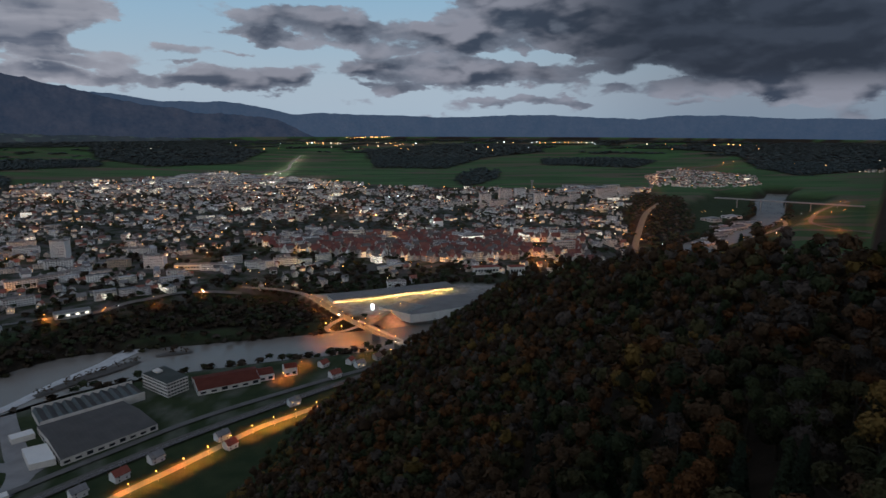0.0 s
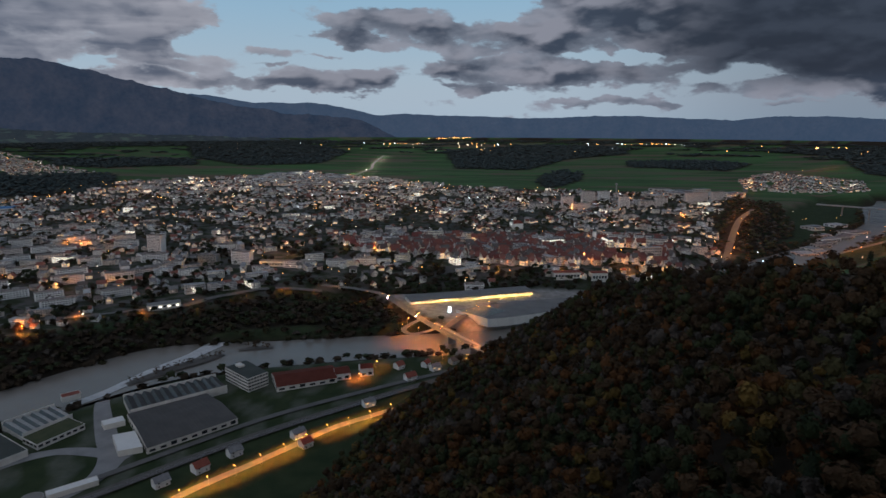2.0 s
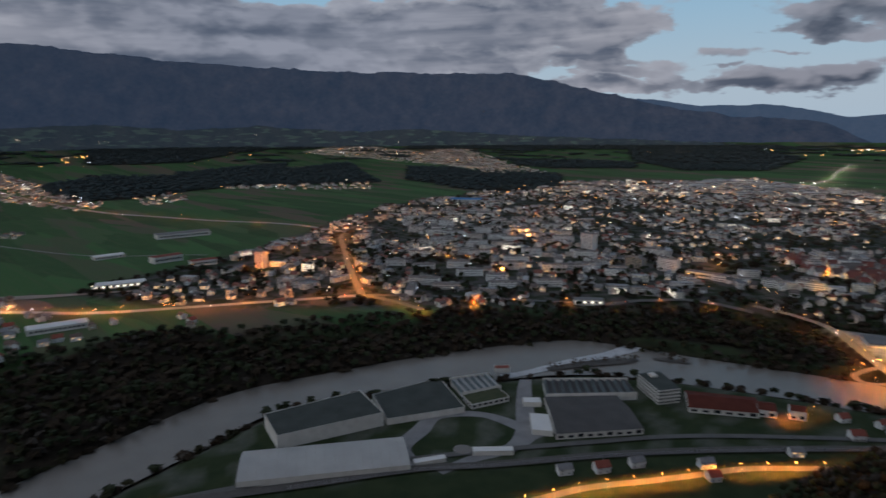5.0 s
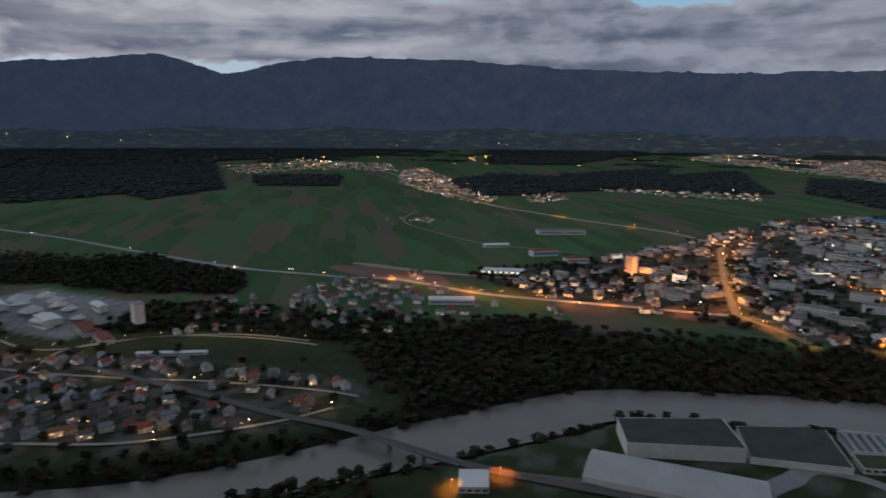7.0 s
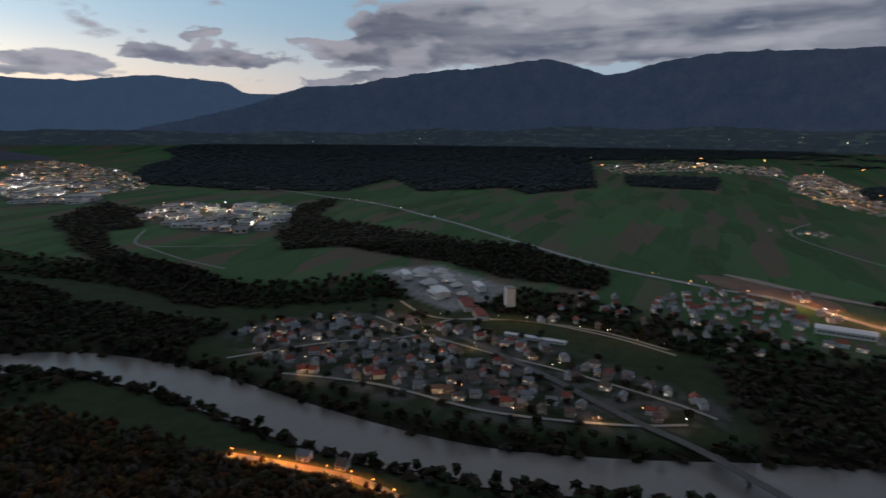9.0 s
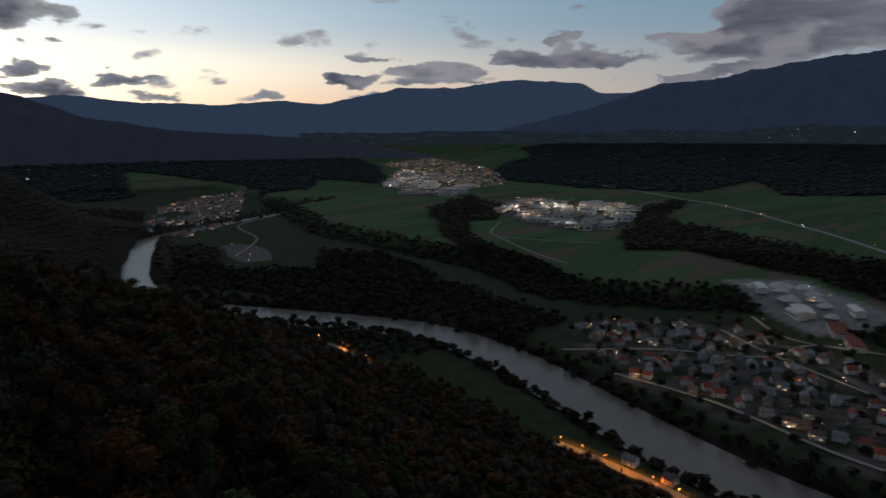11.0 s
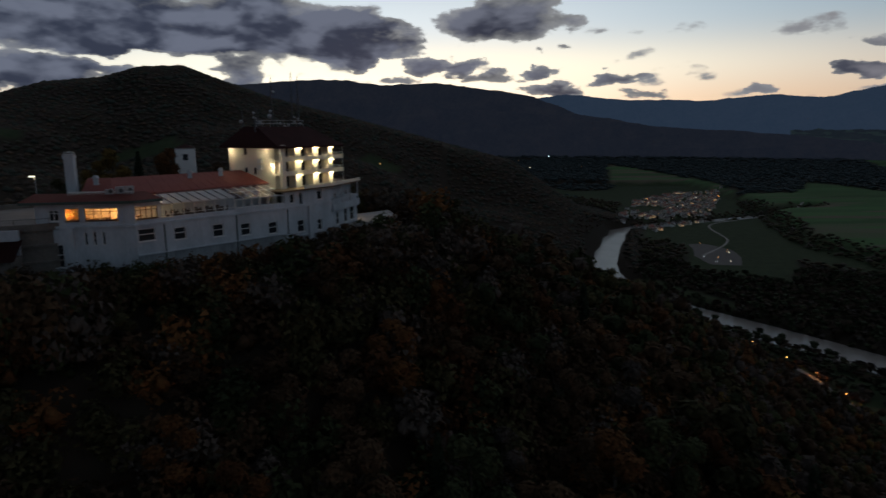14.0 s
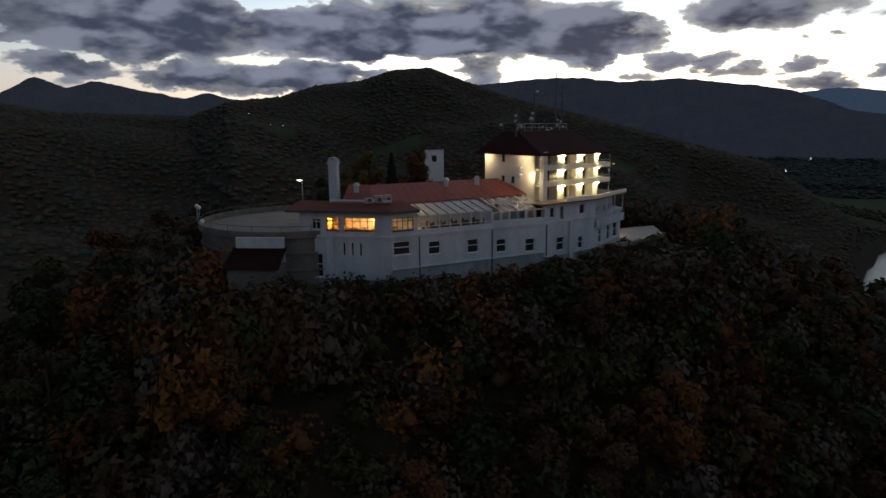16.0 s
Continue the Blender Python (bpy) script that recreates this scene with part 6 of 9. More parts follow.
for ln, nm in ((LANE_FIELD, "lane_field"), (LANE_WEST, "lane_west"), (LANE_WEST_B, "lane_gravel"), (LANE_BEND, "lane_bend"), (LANE_VILLAGE, "lane_village"), (LANE_VILLAGE_B, "lane_river"), (LANE_VILLAGE_C, "lane_houses"), (LANE_MILL, "lane_mill")):
    road(nm, ln, 2.6, M_LANE, "narrow pale country lane")
road("road_west_foot", ROAD_WEST_FOOT, 5.0, M_ROAD, "orange-lit street at the foot of the wood", lift=1.0)
road("road_slope", ROAD_SLOPE, 4.0, M_ROAD, "lit road below the wooded slope", lift=0.6)
road("railway", RAIL, 5.5, M_TRACK, "railway line on a grey ballast bed", zs=[-14, -18, -19.5] + [-20.4] * 12)
road("road_rail", ROAD_RAIL, 4.0, M_ROAD, "dark road beside the railway")
for off in (-0.75, 0.75, -3.9, -2.4):
    bm = bmesh.new()
    for a, b in zip(RAIL[2:9], RAIL[3:9]):
        p, q = on(a, b, 0, off), on(a, b, span(a, b)[0], off)
        add_rod(bm, (*p, -20.2), (*q, -20.2), 0.09, n=4)
    tagged(finish("rail", bm, M_METAL), "long steel rail of the railway", "rail", "railway rails", "structure")


def bridge_deck(name, a, b, z, half, label, mat, piers=2, thick=1.4, rail=1.1):
    t = thing(name, label, "bridge")
    ln, an = span(a, b)
    mx, my = (a[0] + b[0]) / 2, (a[1] + b[1]) / 2
    bm = bmesh.new()
    add_box(bm, mx, my, z - thick / 2 - 0.12, ln, half * 2 + 1.6, thick, an)
    part("deck", bm, mat, t)
    for s in (-1, 1):
        bm = bmesh.new()
        for k in range(int(ln / 3) + 1):
            x, y = on(a, b, min(k * 3.0, ln), s * (half + 0.55))
            add_box(bm, x, y, z + rail / 2, 0.16, 0.16, rail, an)
        x, y = on(a, b, ln / 2, s * (half + 0.55))
        for q in (0.5, 1.0):
            add_box(bm, x, y, z + rail * q, ln, 0.1, 0.12, an)
        part("railing", bm, M_METAL, t)
    for k in range(piers):
        x, y = on(a, b, ln * (k + 1) / (piers + 1))
        bm = bmesh.new()
        add_box(bm, x, y, (z - thick - 37) / 2, 2.0, half * 1.7, z - thick + 37, an)
        part("pier", bm, M_CONCRETE, t)
    return t


bridge_deck("road_bridge_span", (-122, 900), (-18, 766), -15.2, 6.8, "concrete road bridge over the river with metal railings", M_CONCRETE, 2)
bridge_deck("railway_bridge", (-606, 60), (-520, 145), -20.6, 3.6, "low dark railway bridge across the river", M_DARKMETAL, 2)
bridge_deck("motorway_bridge", (1004, 2312), (1390, 2060), 11.0, 9.0, "long pale motorway bridge on tall piers", M_CONCRETE, 5, 2.5)
# ---------------------------------------------------------------- woods
def foliage(name, c1, c2, island=0.04):
    m = surface(name, c1, c2, rough=0.9, scale=0.10, fine=0.9, bump=0.9, bump_d=0.7, island=island, each=0.35)
    m.node_tree.nodes["Principled BSDF"].inputs["Specular IOR Level"].default_value = 0.08
    return m


LEAVES = [foliage("brown_leaves", (0.031, 0.021, 0.013), (0.078, 0.049, 0.027)), foliage("rust_leaves", (0.058, 0.027, 0.012), (0.140, 0.066, 0.024)),
          foliage("olive_leaves", (0.026, 0.027, 0.013), (0.068, 0.061, 0.027)), foliage("green_leaves", (0.021, 0.029, 0.014), (0.052, 0.060, 0.027)),
          foliage("bare_twigs", (0.042, 0.036, 0.031), (0.086, 0.071, 0.059)), foliage("ochre_leaves", (0.072, 0.050, 0.014), (0.145, 0.094, 0.028))]
NEEDLES = foliage("spruce_needles", (0.012, 0.018, 0.012), (0.034, 0.044, 0.024))


def leafy(g, n, leaf, shape):
    """Crown of n tilted leaf sprays, one triangle each, over a handful of boughs; unit height 1, about 0.5 wide."""
    v = []
    if shape == "bush":
        lobes = [(g.uniform(-0.26, 0.26), g.uniform(-0.26, 0.26), g.uniform(0.25, 0.70), g.uniform(0.13, 0.24)) for _ in range(9)]
    else:
        lobes = []
        for k in range(11):
            h = 0.32 + 0.58 * (k + g.uniform(0.0, 1.0)) / 11
            q = 0.17 * math.sqrt(max(0.02, 1 - ((h - 0.50) / 0.48) ** 2)) * g.uniform(0.4, 1.1)
            a = k * 2.4 + g.uniform(-0.6, 0.6)
            lobes.append((q * math.cos(a), q * math.sin(a), h, g.uniform(0.08, 0.15)))
    for k in range(n):
        if shape == "cone":
            h = g.uniform(0.08, 1.0) ** 0.8
            r = 0.19 * (1.02 - h) * g.uniform(0.6, 1.0) + 0.008
            a = g.uniform(0, 6.283)
            c = np.array((r * math.cos(a), r * math.sin(a), h))
            d = np.array((math.cos(a), math.sin(a), 0.7))
        else:
            lx, ly, lz, lr = lobes[k % len(lobes)]
            d = g.normal(size=3)
            d /= np.linalg.norm(d)
            d[2] = d[2] * 0.9 + 0.15
            c = np.array((lx, ly, lz)) + d * lr * g.uniform(0.7, 1.12) * np.array((1, 1, 1.25))
        d = d / np.linalg.norm(d) + g.normal(size=3) * 0.42
        d /= np.linalg.norm(d)
        u = np.cross(d, g.normal(size=3))
        u /= np.linalg.norm(u)
        w = np.cross(d, u)
        s = leaf * g.uniform(0.6, 1.35)
        v += [c + u * s * 1.2, c - u * s * 0.6 + w * s * 0.8, c - u * s * 0.6 - w * s * 0.8]
    return np.array(v), np.arange(3 * n).reshape(n, 3)


def sprays(g, n, leaf, boughs):
    """n small leaf sprays, one upright-leaning triangle each, over the skin of the given boughs."""
    centre = np.mean([c for c, _ in boughs], axis=0)
    share = np.array([sc[0] * sc[2] for _, sc in boughs])
    pick = g.choice(len(boughs), n, p=share / share.sum())
    v = []
    for k in pick:
        c, sc = boughs[k]
        d = g.normal(size=3) + (c - centre) * 2.0 + np.array((0, 0, 0.35))
        d /= np.linalg.norm(d)
        p = c + d * sc * g.uniform(0.72, 1.16)
        q = d + g.normal(size=3) * 0.35
        q /= np.linalg.norm(q)
        u = np.cross(q, (0.25 * g.normal(), 0.25 * g.normal(), 1.0))
        u /= np.linalg.norm(u)
        w = np.cross(q, u)
        s = leaf * g.uniform(0.6, 1.3)
        v += [p + w * s * 1.3, p - w * s * 0.65 + u * s * 0.72, p - w * s * 0.65 - u * s * 0.72]
    return np.array(v), np.arange(3 * n).reshape(n, 3)


def icosa():
    p = (1 + 5 ** 0.5) / 2
    v = np.array([(-1, p, 0), (1, p, 0), (-1, -p, 0), (1, -p, 0), (0, -1, p), (0, 1, p), (0, -1, -p), (0, 1, -p), (p, 0, -1), (p, 0, 1), (-p, 0, -1), (-p, 0, 1)], float) / math.hypot(1, p)
    f = np.array([(0, 11, 5), (0, 5, 1), (0, 1, 7), (0, 7, 10), (0, 10, 11), (1, 5, 9), (5, 11, 4), (11, 10, 2), (10, 7, 6), (7, 1, 8), (3, 9, 4), (3, 4, 2), (3, 2, 6), (3, 6, 8), (3, 8, 9), (4, 9, 5), (2, 4, 11), (6, 2, 10), (8, 6, 7), (9, 8, 1)])
    return v, f


def octa():
    v = np.array([(0, 0, -0.9), (1, 0, 0), (0, 1, 0), (-1, 0, 0), (0, -1, 0), (0, 0, 1)], float)
    f = np.array([(0, 2, 1), (0, 3, 2), (0, 4, 3), (0, 1, 4), (5, 1, 2), (5, 2, 3), (5, 3, 4), (5, 4, 1)])
    return v, f


def clumpy(g, lumps, tufts, leaf, shape, fine, ragged=0.34):
    """Crown of irregular leaf clumps with loose tufts round them, as triangles; unit height 1."""
    bv, bf = icosa() if fine else octa()
    v, f, boughs = [], [], []
    n = 0
    for k in range(lumps):
        if shape == "bush":
            a = g.uniform(0, 6.283)
            q = g.uniform(0.0, 0.32)
            h = g.uniform(0.25, 0.72) - q * 0.5
            r = g.uniform(0.12, 0.17)
            c = np.array((q * math.cos(a), q * math.sin(a), h))
            sc = np.array((r, r, r * g.uniform(0.9, 1.2)))
        elif shape == "cone":
            h = 0.22 + 0.70 * k / max(1, lumps - 1)
            r = 0.14 * (1.06 - h) + 0.015
            c = np.array((g.uniform(-0.01, 0.01), g.uniform(-0.01, 0.01), h))
            sc = np.array((r, r, 0.16))
        else:
            h = 0.30 + 0.64 * (k + g.uniform(0.2, 0.8)) / lumps
            a = k * 2.4 + g.uniform(-0.5, 0.5)
            q = 0.19 * math.sqrt(max(0.0, 1 - ((h - 0.52) / 0.46) ** 2)) * g.uniform(0.55, 1.0)
            c = np.array((q * math.cos(a), q * math.sin(a), h))
            r = g.uniform(0.8, 1.1) * (0.10 if lumps > 3 else 0.22 if lumps == 2 else 0.15)
            sc = np.array((r, r, r * g.uniform(1.0, 1.35)))
        jit = 1 + g.uniform(-ragged, ragged, (len(bv), 1))
        boughs.append((c, sc))
        v.append(bv * jit * sc * (0.80 if tufts else 1.0) + c)
        f.append(bf + n)
        n += len(bv)
    if tufts:
        tv, tq = sprays(g, tufts, leaf, boughs) if shape == "ball" else leafy(g, tufts, leaf, shape)
        v.append(tv)
        f.append(tq + n)
    return np.vstack(v), np.vstack(f)


def trunk_mesh(g, high, limbs):
    bm = bmesh.new()
    add_rod(bm, (0, 0, -0.6), (0.1, 0.05, high * 0.45), high * 0.022, high * 0.014, n=7)
    add_rod(bm, (0.1, 0.05, high * 0.45), (0.0, 0.1, high * 0.86), high * 0.014, high * 0.004, n=6)
    for k in range(limbs):
        a, h0 = g.uniform(0, 6.28), high * g.uniform(0.32, 0.68)
        l = high * g.uniform(0.14, 0.25)
        add_rod(bm, (0.08, 0.05, h0), (l * math.cos(a), l * math.sin(a), h0 + l * 0.9), high * 0.007, high * 0.002, n=5)
    return bm


def place_grid(x0, x1, y0, y1, step, seed):
    g = np.random.RandomState(seed)
    xs, ys = np.meshgrid(np.arange(x0, x1, step), np.arange(y0, y1, step))
    x = xs.ravel() + g.uniform(-0.48, 0.48, xs.size) * step
    y = ys.ravel() + g.uniform(-0.48, 0.48, xs.size) * step
    return x, y, g


def clear_of_hotel(x, y):
    d = inside(x, y, [F0, F1, F2, F3, F4, B4, B3, B2, B1])
    ok = d > 3.2
    ok &= np.hypot(x - 47.5, y + 82.5) > 15.5
    ok &= ~((x > 0) & (x < 16) & (y > -119) & (y < -96))
    ok &= ~((np.abs(x - 43.5) < 6) & (np.abs(y + 66) < 5))
    ok &= np.hypot(x - 58, y + 168) > 13
    return ok


# how thick a tree may grow before the view of the hotel
def tree_room(x, y):
    """Tallest growth near the buildings: low scrub by the walls, full height down the slope."""
    d = np.maximum(inside(x, y, [F0, F1, F2, F3, F4, B4, B3, B2, B1]), 0)
    front = (y > -74 - (44 - x) * 0.9) | (x < 16)
    low = np.where(np.hypot(x - 56, y + 142) < 42, 7.0, 99.0)
    return np.minimum(low, np.where(front, np.interp(d, [3, 8, 16, 30, 60], [3.0, 5.0, 8.0, 12.0, 20.0]), np.interp(d, [3, 10, 30], [4.0, 8.0, 15.0])))


PLAIN_ROADS = [(ROAD_FOOT, 10), (ROAD_BRIDGE, 16), (ROAD_TERRACE, 12), (ROAD_FIELDS, 14), (ROAD_UP, 12), (ROAD_SPUR, 12), (ROAD_NORTH, 14), (ROAD_EAST, 16), (ROAD_EAST_BANK, 14),
               (ROAD_EAST_LOOP, 14), (RAIL, 11), (ROAD_RAIL, 9), (LANE_VILLAGE, 6), (LANE_VILLAGE_B, 6), (LANE_VILLAGE_C, 6), (LANE_MILL, 6), (LANE_BEND, 8), (LANE_WEST, 8), (LANE_WEST_B, 8), (LANE_FIELD, 8), (ROAD_SLOPE, 10), (ROAD_WEST_FOOT, 14)]


def off_roads(x, y, extra=0.0):
    ok = np.ones(np.shape(x), bool)
    for ln, w in PLAIN_ROADS:
        ok &= along(x, y, ln)[0] > w + extra
    return ok


def hill_trees():
    x, y, g = place_grid(-478, 620, -700, 830, 7.6, 41)
    r = np.hypot(x - 10, y)
    keep = (hill_height(x, y) > -21.6) & clear_of_hotel(x, y) & off_roads(x, y, 2) & (river_bank(x, y) > 12) & (along(x, y, ROAD_WEST_FOOT)[0] > 34) & (along(x, y, ROAD_SLOPE)[0] > 40)
    keep &= (r < 420) | (g.uniform(0, 1, x.size) < 0.6)
    keep &= (x < np.interp(y, HILL_Y, HILL_RIDGE_X) + 75)
    x, y, r = x[keep], y[keep], r[keep]
    z = land(x, y)
    n = x.size
    high = g.uniform(13, 21, n) * (1 + 0.18 * waves(x, y, 60, 4))
    high = np.minimum(high, tree_room(x, y) * g.uniform(0.75, 1.1, n))
    kind = g.choice(7, n, p=[0.30, 0.14, 0.20, 0.12, 0.14, 0.03, 0.07])
    wide = np.where(kind == 6, 1.0, g.uniform(0.95, 1.5, n)) * np.interp(high, [4, 11], [1.5, 1.0])
    turn = g.uniform(0, 6.28, n)
    # the slope that the camera hovers over: trees of their own
    stretch = ((x > -60) & (x < 120) & (y > -80) & (y < 160))
    d = np.where(y < -30, np.abs(x - 20) * 0.3, np.hypot(x - 65, y - 50)) + np.where(stretch, 0, 1e6)
    own = np.zeros(n, bool)
    own[np.argsort(d)[:280]] = True
    own &= stretch
    bx = np.array([71.0, 74.5, 61.7, 58.5, 67.3, 78.0])
    by = np.array([-148.0, -146.0, -152.0, -149.0, -152.0, -141.0])
    x, y, z = np.concatenate([x, bx]), np.concatenate([y, by]), np.concatenate([z, land(bx, by)])
    high = np.concatenate([high, np.maximum(6.0, 270.6 - land(bx, by)) * np.array([1.0, 0.85, 1.0, 0.8, 0.95, 0.7])])
    wide, turn = np.concatenate([wide, np.full(6, 1.0)]), np.concatenate([turn, np.arange(6.0)])
    kind, own, r = np.concatenate([kind, [5, 5, 1, 1, 6, 2]]), np.concatenate([own, np.ones(6, bool)]), np.concatenate([r, np.full(6, 150.0)])
    names = ["brown", "rust-coloured", "olive", "dark green", "nearly bare", "ochre"]
    protos = {}
    for k in range(7):
        for var in range(2):
            gg = np.random.RandomState(100 + k * 5 + var)
            v, f = clumpy(gg, 7, 2300 if k not in (4, 6) else 1700, 0.0172 if k != 4 else 0.0125, "cone" if k == 6 else "ball", False)
            t = thing("spruce_tree" if k == 6 else "broadleaf_tree", "dark green spruce on the wooded slope" if k == 6 else names[k] + " autumn broadleaf tree on the wooded slope", "tree", "trees of the slope")
            me = bpy.data.meshes.new("crown")
            me.from_pydata([tuple(q) for q in v * 15.0], [], [tuple(int(i) for i in q) for q in f])
            me.materials.append(NEEDLES if k == 6 else LEAVES[k])
            c = new("crown", me)
            c.parent = t
            part("trunk", trunk_mesh(gg, 14.5, 9 if k < 6 else 0), M_BARK, t)
            protos[k, var] = t
    first = {}
    for i in np.where(own)[0]:
        key = (int(kind[i]), int(i) % 2)
        m = pose(x[i], y[i], z[i] - 0.2, 0, 0, math.degrees(turn[i]))
        s = high[i] / 15.0
        src = protos[key]
        if key not in first:
            first[key] = src
            ob = src
            ob.matrix_basis = m
        else:
            ob = copy_thing(src, m)
        ob.scale = (s * wide[i], s * wide[i], s)
    for key, t in protos.items():
        if key not in first:
            for c in list(t.children):
                bpy.data.objects.remove(c)
            bpy.data.objects.remove(t)
    for k in range(7):
        for near in (0, 1, 2):
            sel = (kind == k) & ~own & ((r >= 280) if near == 0 else (r < 280) & (r >= 140) if near == 1 else (r < 140))
            if not sel.any():
                continue
            gg = np.random.RandomState(300 + k + 10 * near)
            v, f = clumpy(gg, (3, 4, 5)[near], (44, 150, 400)[near], (0.052, 0.036, 0.027)[near], "cone" if k == 6 else "ball", True, 0.20)
            ob = scatter("hill_wood", v, f, np.zeros(len(f), int), x[sel], y[sel], z[sel] - 0.12 * high[sel], turn[sel], high[sel] * wide[sel] * 1.1, high[sel] * wide[sel] * 1.1, high[sel] * 1.08, [NEEDLES if k == 6 else LEAVES[k]], smooth=True)
            tagged(ob, "dense dark autumn wood covering the steep hill", "wood", kind="stuff")


# greyer, bluer leaf tones: the haze over these hills is in the colour
BACK_LEAVES = [foliage("hill_brown_leaves", (0.044, 0.036, 0.031), (0.072, 0.057, 0.045), 0.22), foliage("hill_rust_leaves", (0.052, 0.037, 0.028), (0.086, 0.060, 0.040), 0.22),
               foliage("hill_olive_leaves", (0.041, 0.042, 0.031), (0.068, 0.066, 0.046), 0.22), foliage("hill_green_leaves", (0.034, 0.041, 0.034), (0.058, 0.065, 0.050), 0.22)]


def back_wood():
    x, y, g = place_grid(-700, 2300, -2500, 250, 12.5, 43)
    b = back_hills(x, y)
    keep = (b > -10) & (b >= hill_height(x, y) - 2) & (river_bank(x, y) > 15) & (np.hypot(x, y) < 2550) & (np.hypot(x - 40, y + 95) > 90)
    keep |= (hill_height(x, y) > -10) & ((x > 600) | (y < -690)) & (river_bank(x, y) > 15) & (np.hypot(x, y) < 2550)
    keep &= meadow(x, y) > 4
    x, y = x[keep], y[keep]
    z = land(x, y)
    n = x.size
    kind = g.choice(4, n, p=[0.4, 0.15, 0.25, 0.2])
    high = g.uniform(11, 18, n)
    for k in range(4):
        sel = kind == k
        v, f = clumpy(np.random.RandomState(500 + k), 1, 0, 0.10, "ball", False, 0.12)
        v = v - v.mean(axis=0)
        ob = scatter("back_wood", v, f, np.zeros(len(f), int), x[sel], y[sel], z[sel] - 1.2, g.uniform(0, 6.28, sel.sum()), high[sel] * 4.3, high[sel] * 4.3, high[sel] * 1.9, [BACK_LEAVES[k]], smooth=True)
        tagged(ob, "dark mixed wood on the hills behind the hotel", "wood", kind="stuff")


# leaf colour made paler and bluer, with the haze of distance mixed in
FAR_WOOD_HAZED = foliage("distant_wood_hazed", (0.042, 0.058, 0.060), (0.082, 0.096, 0.094))


PLAIN_LEAVES = [foliage("plain_brown_trees", (0.038, 0.029, 0.020), (0.084, 0.062, 0.042)), foliage("plain_bare_trees", (0.056, 0.048, 0.040), (0.104, 0.090, 0.074)),
                foliage("plain_olive_trees", (0.034, 0.034, 0.019), (0.070, 0.066, 0.035)), foliage("plain_green_trees", (0.022, 0.030, 0.017), (0.050, 0.058, 0.030))]


def plain_woods():
    for ring, (r0, r1, step, lumps, tufts) in enumerate(((0, 1500, 11.2, 1, 17), (1500, 2700, 19.0, 2, 0), (2700, 5200, 36.0, 2, 0), (5200, 10800, 74.0, 2, 0))):
        lim = r1
        x, y, g = place_grid(-lim, min(lim, 7500), -min(lim, 7500), lim, step, 60 + ring)
        R = np.hypot(x, y)
        keep = (R >= r0) & (R < r1)
        x, y = x[keep], y[keep]
        wood = wood_at(x, y) < 0
        rb = river_bank(x, y)
        if ring < 2:
            wood |= (rb > 2) & (rb < 24) & (waves(x, y, 60, 8) > -0.8) & (g.uniform(0, 1, x.size) < 0.95) & (land(x, y) > -33)
            wood |= (inside(x, y, LOW_LAND) > -18) & (inside(x, y, LOW_LAND) < 64) & (x < 100) & (g.uniform(0, 1, x.size) < 0.93)
            near_bank = (x > np.interp(y, [-1050, -740, -540, -210, 0], [-400, -560, -580, -510, -530])) & (x < -330) & (rb > 2)
            wood |= near_bank & (along(x, y, ROAD_WEST_FOOT)[0] > 30) & (((y > -330) & (y < 60)) | ((y < -640) & (y > -1200))) & (waves(x, y, 45, 18) > -0.55)
            town = inside(x, y, TOWN) < 0
            wood |= town & (waves(x, y, 120, 31) + 0.5 * waves(x, y, 330, 35) > 0.0) & (g.uniform(0, 1, x.size) < 0.45)
            wood |= (inside(x, y, VILLAGE) < 30) & (g.uniform(0, 1, x.size) < 0.11)
        keep = wood & (rb > 2) & off_roads(x, y) & (hill_height(x, y) < -12) & (back_hills(x, y) < -10)
        for p in (GRAVEL, MALL_LAND, FACTORY_LAND, WORKS_WEST, WORKS_FAR):
            keep &= (inside(x, y, p) > 4) | ((p is FACTORY_LAND) & (rb < 17))
        x, y = x[keep], y[keep]
        z = land(x, y)
        n = x.size
        kind = g.choice(4, n, p=[0.42, 0.10, 0.22, 0.26])
        high = g.uniform(9, 17, n) * (1.0 if ring < 2 else 1.15)
        high = np.where((river_bank(x, y) < 24) & (y < 0), high * 1.35, high)
        wide = step / 7.2 * g.uniform(0.9, 1.25, n) * (1.0 if ring else 1.25)
        for k in range(4):
            sel = kind == k
            if not sel.any():
                continue
            conif = k == 3 and ring > 0
            v, f = clumpy(np.random.RandomState(700 + k + ring * 9), lumps, tufts, 0.168, "ball", False)
            ob = scatter("plain_wood", v, f, np.zeros(len(f), int), x[sel], y[sel], z[sel] - 0.22 * high[sel], g.uniform(0, 6.28, sel.sum()), 13.0 * wide[sel], 13.0 * wide[sel], high[sel] * 1.1, [FAR_WOOD_HAZED if ring >= 2 else NEEDLES if conif else PLAIN_LEAVES[k]], smooth=ring > 0)
            tagged(ob, "dark belt of bare and autumn trees on the plain", "wood", kind="stuff")


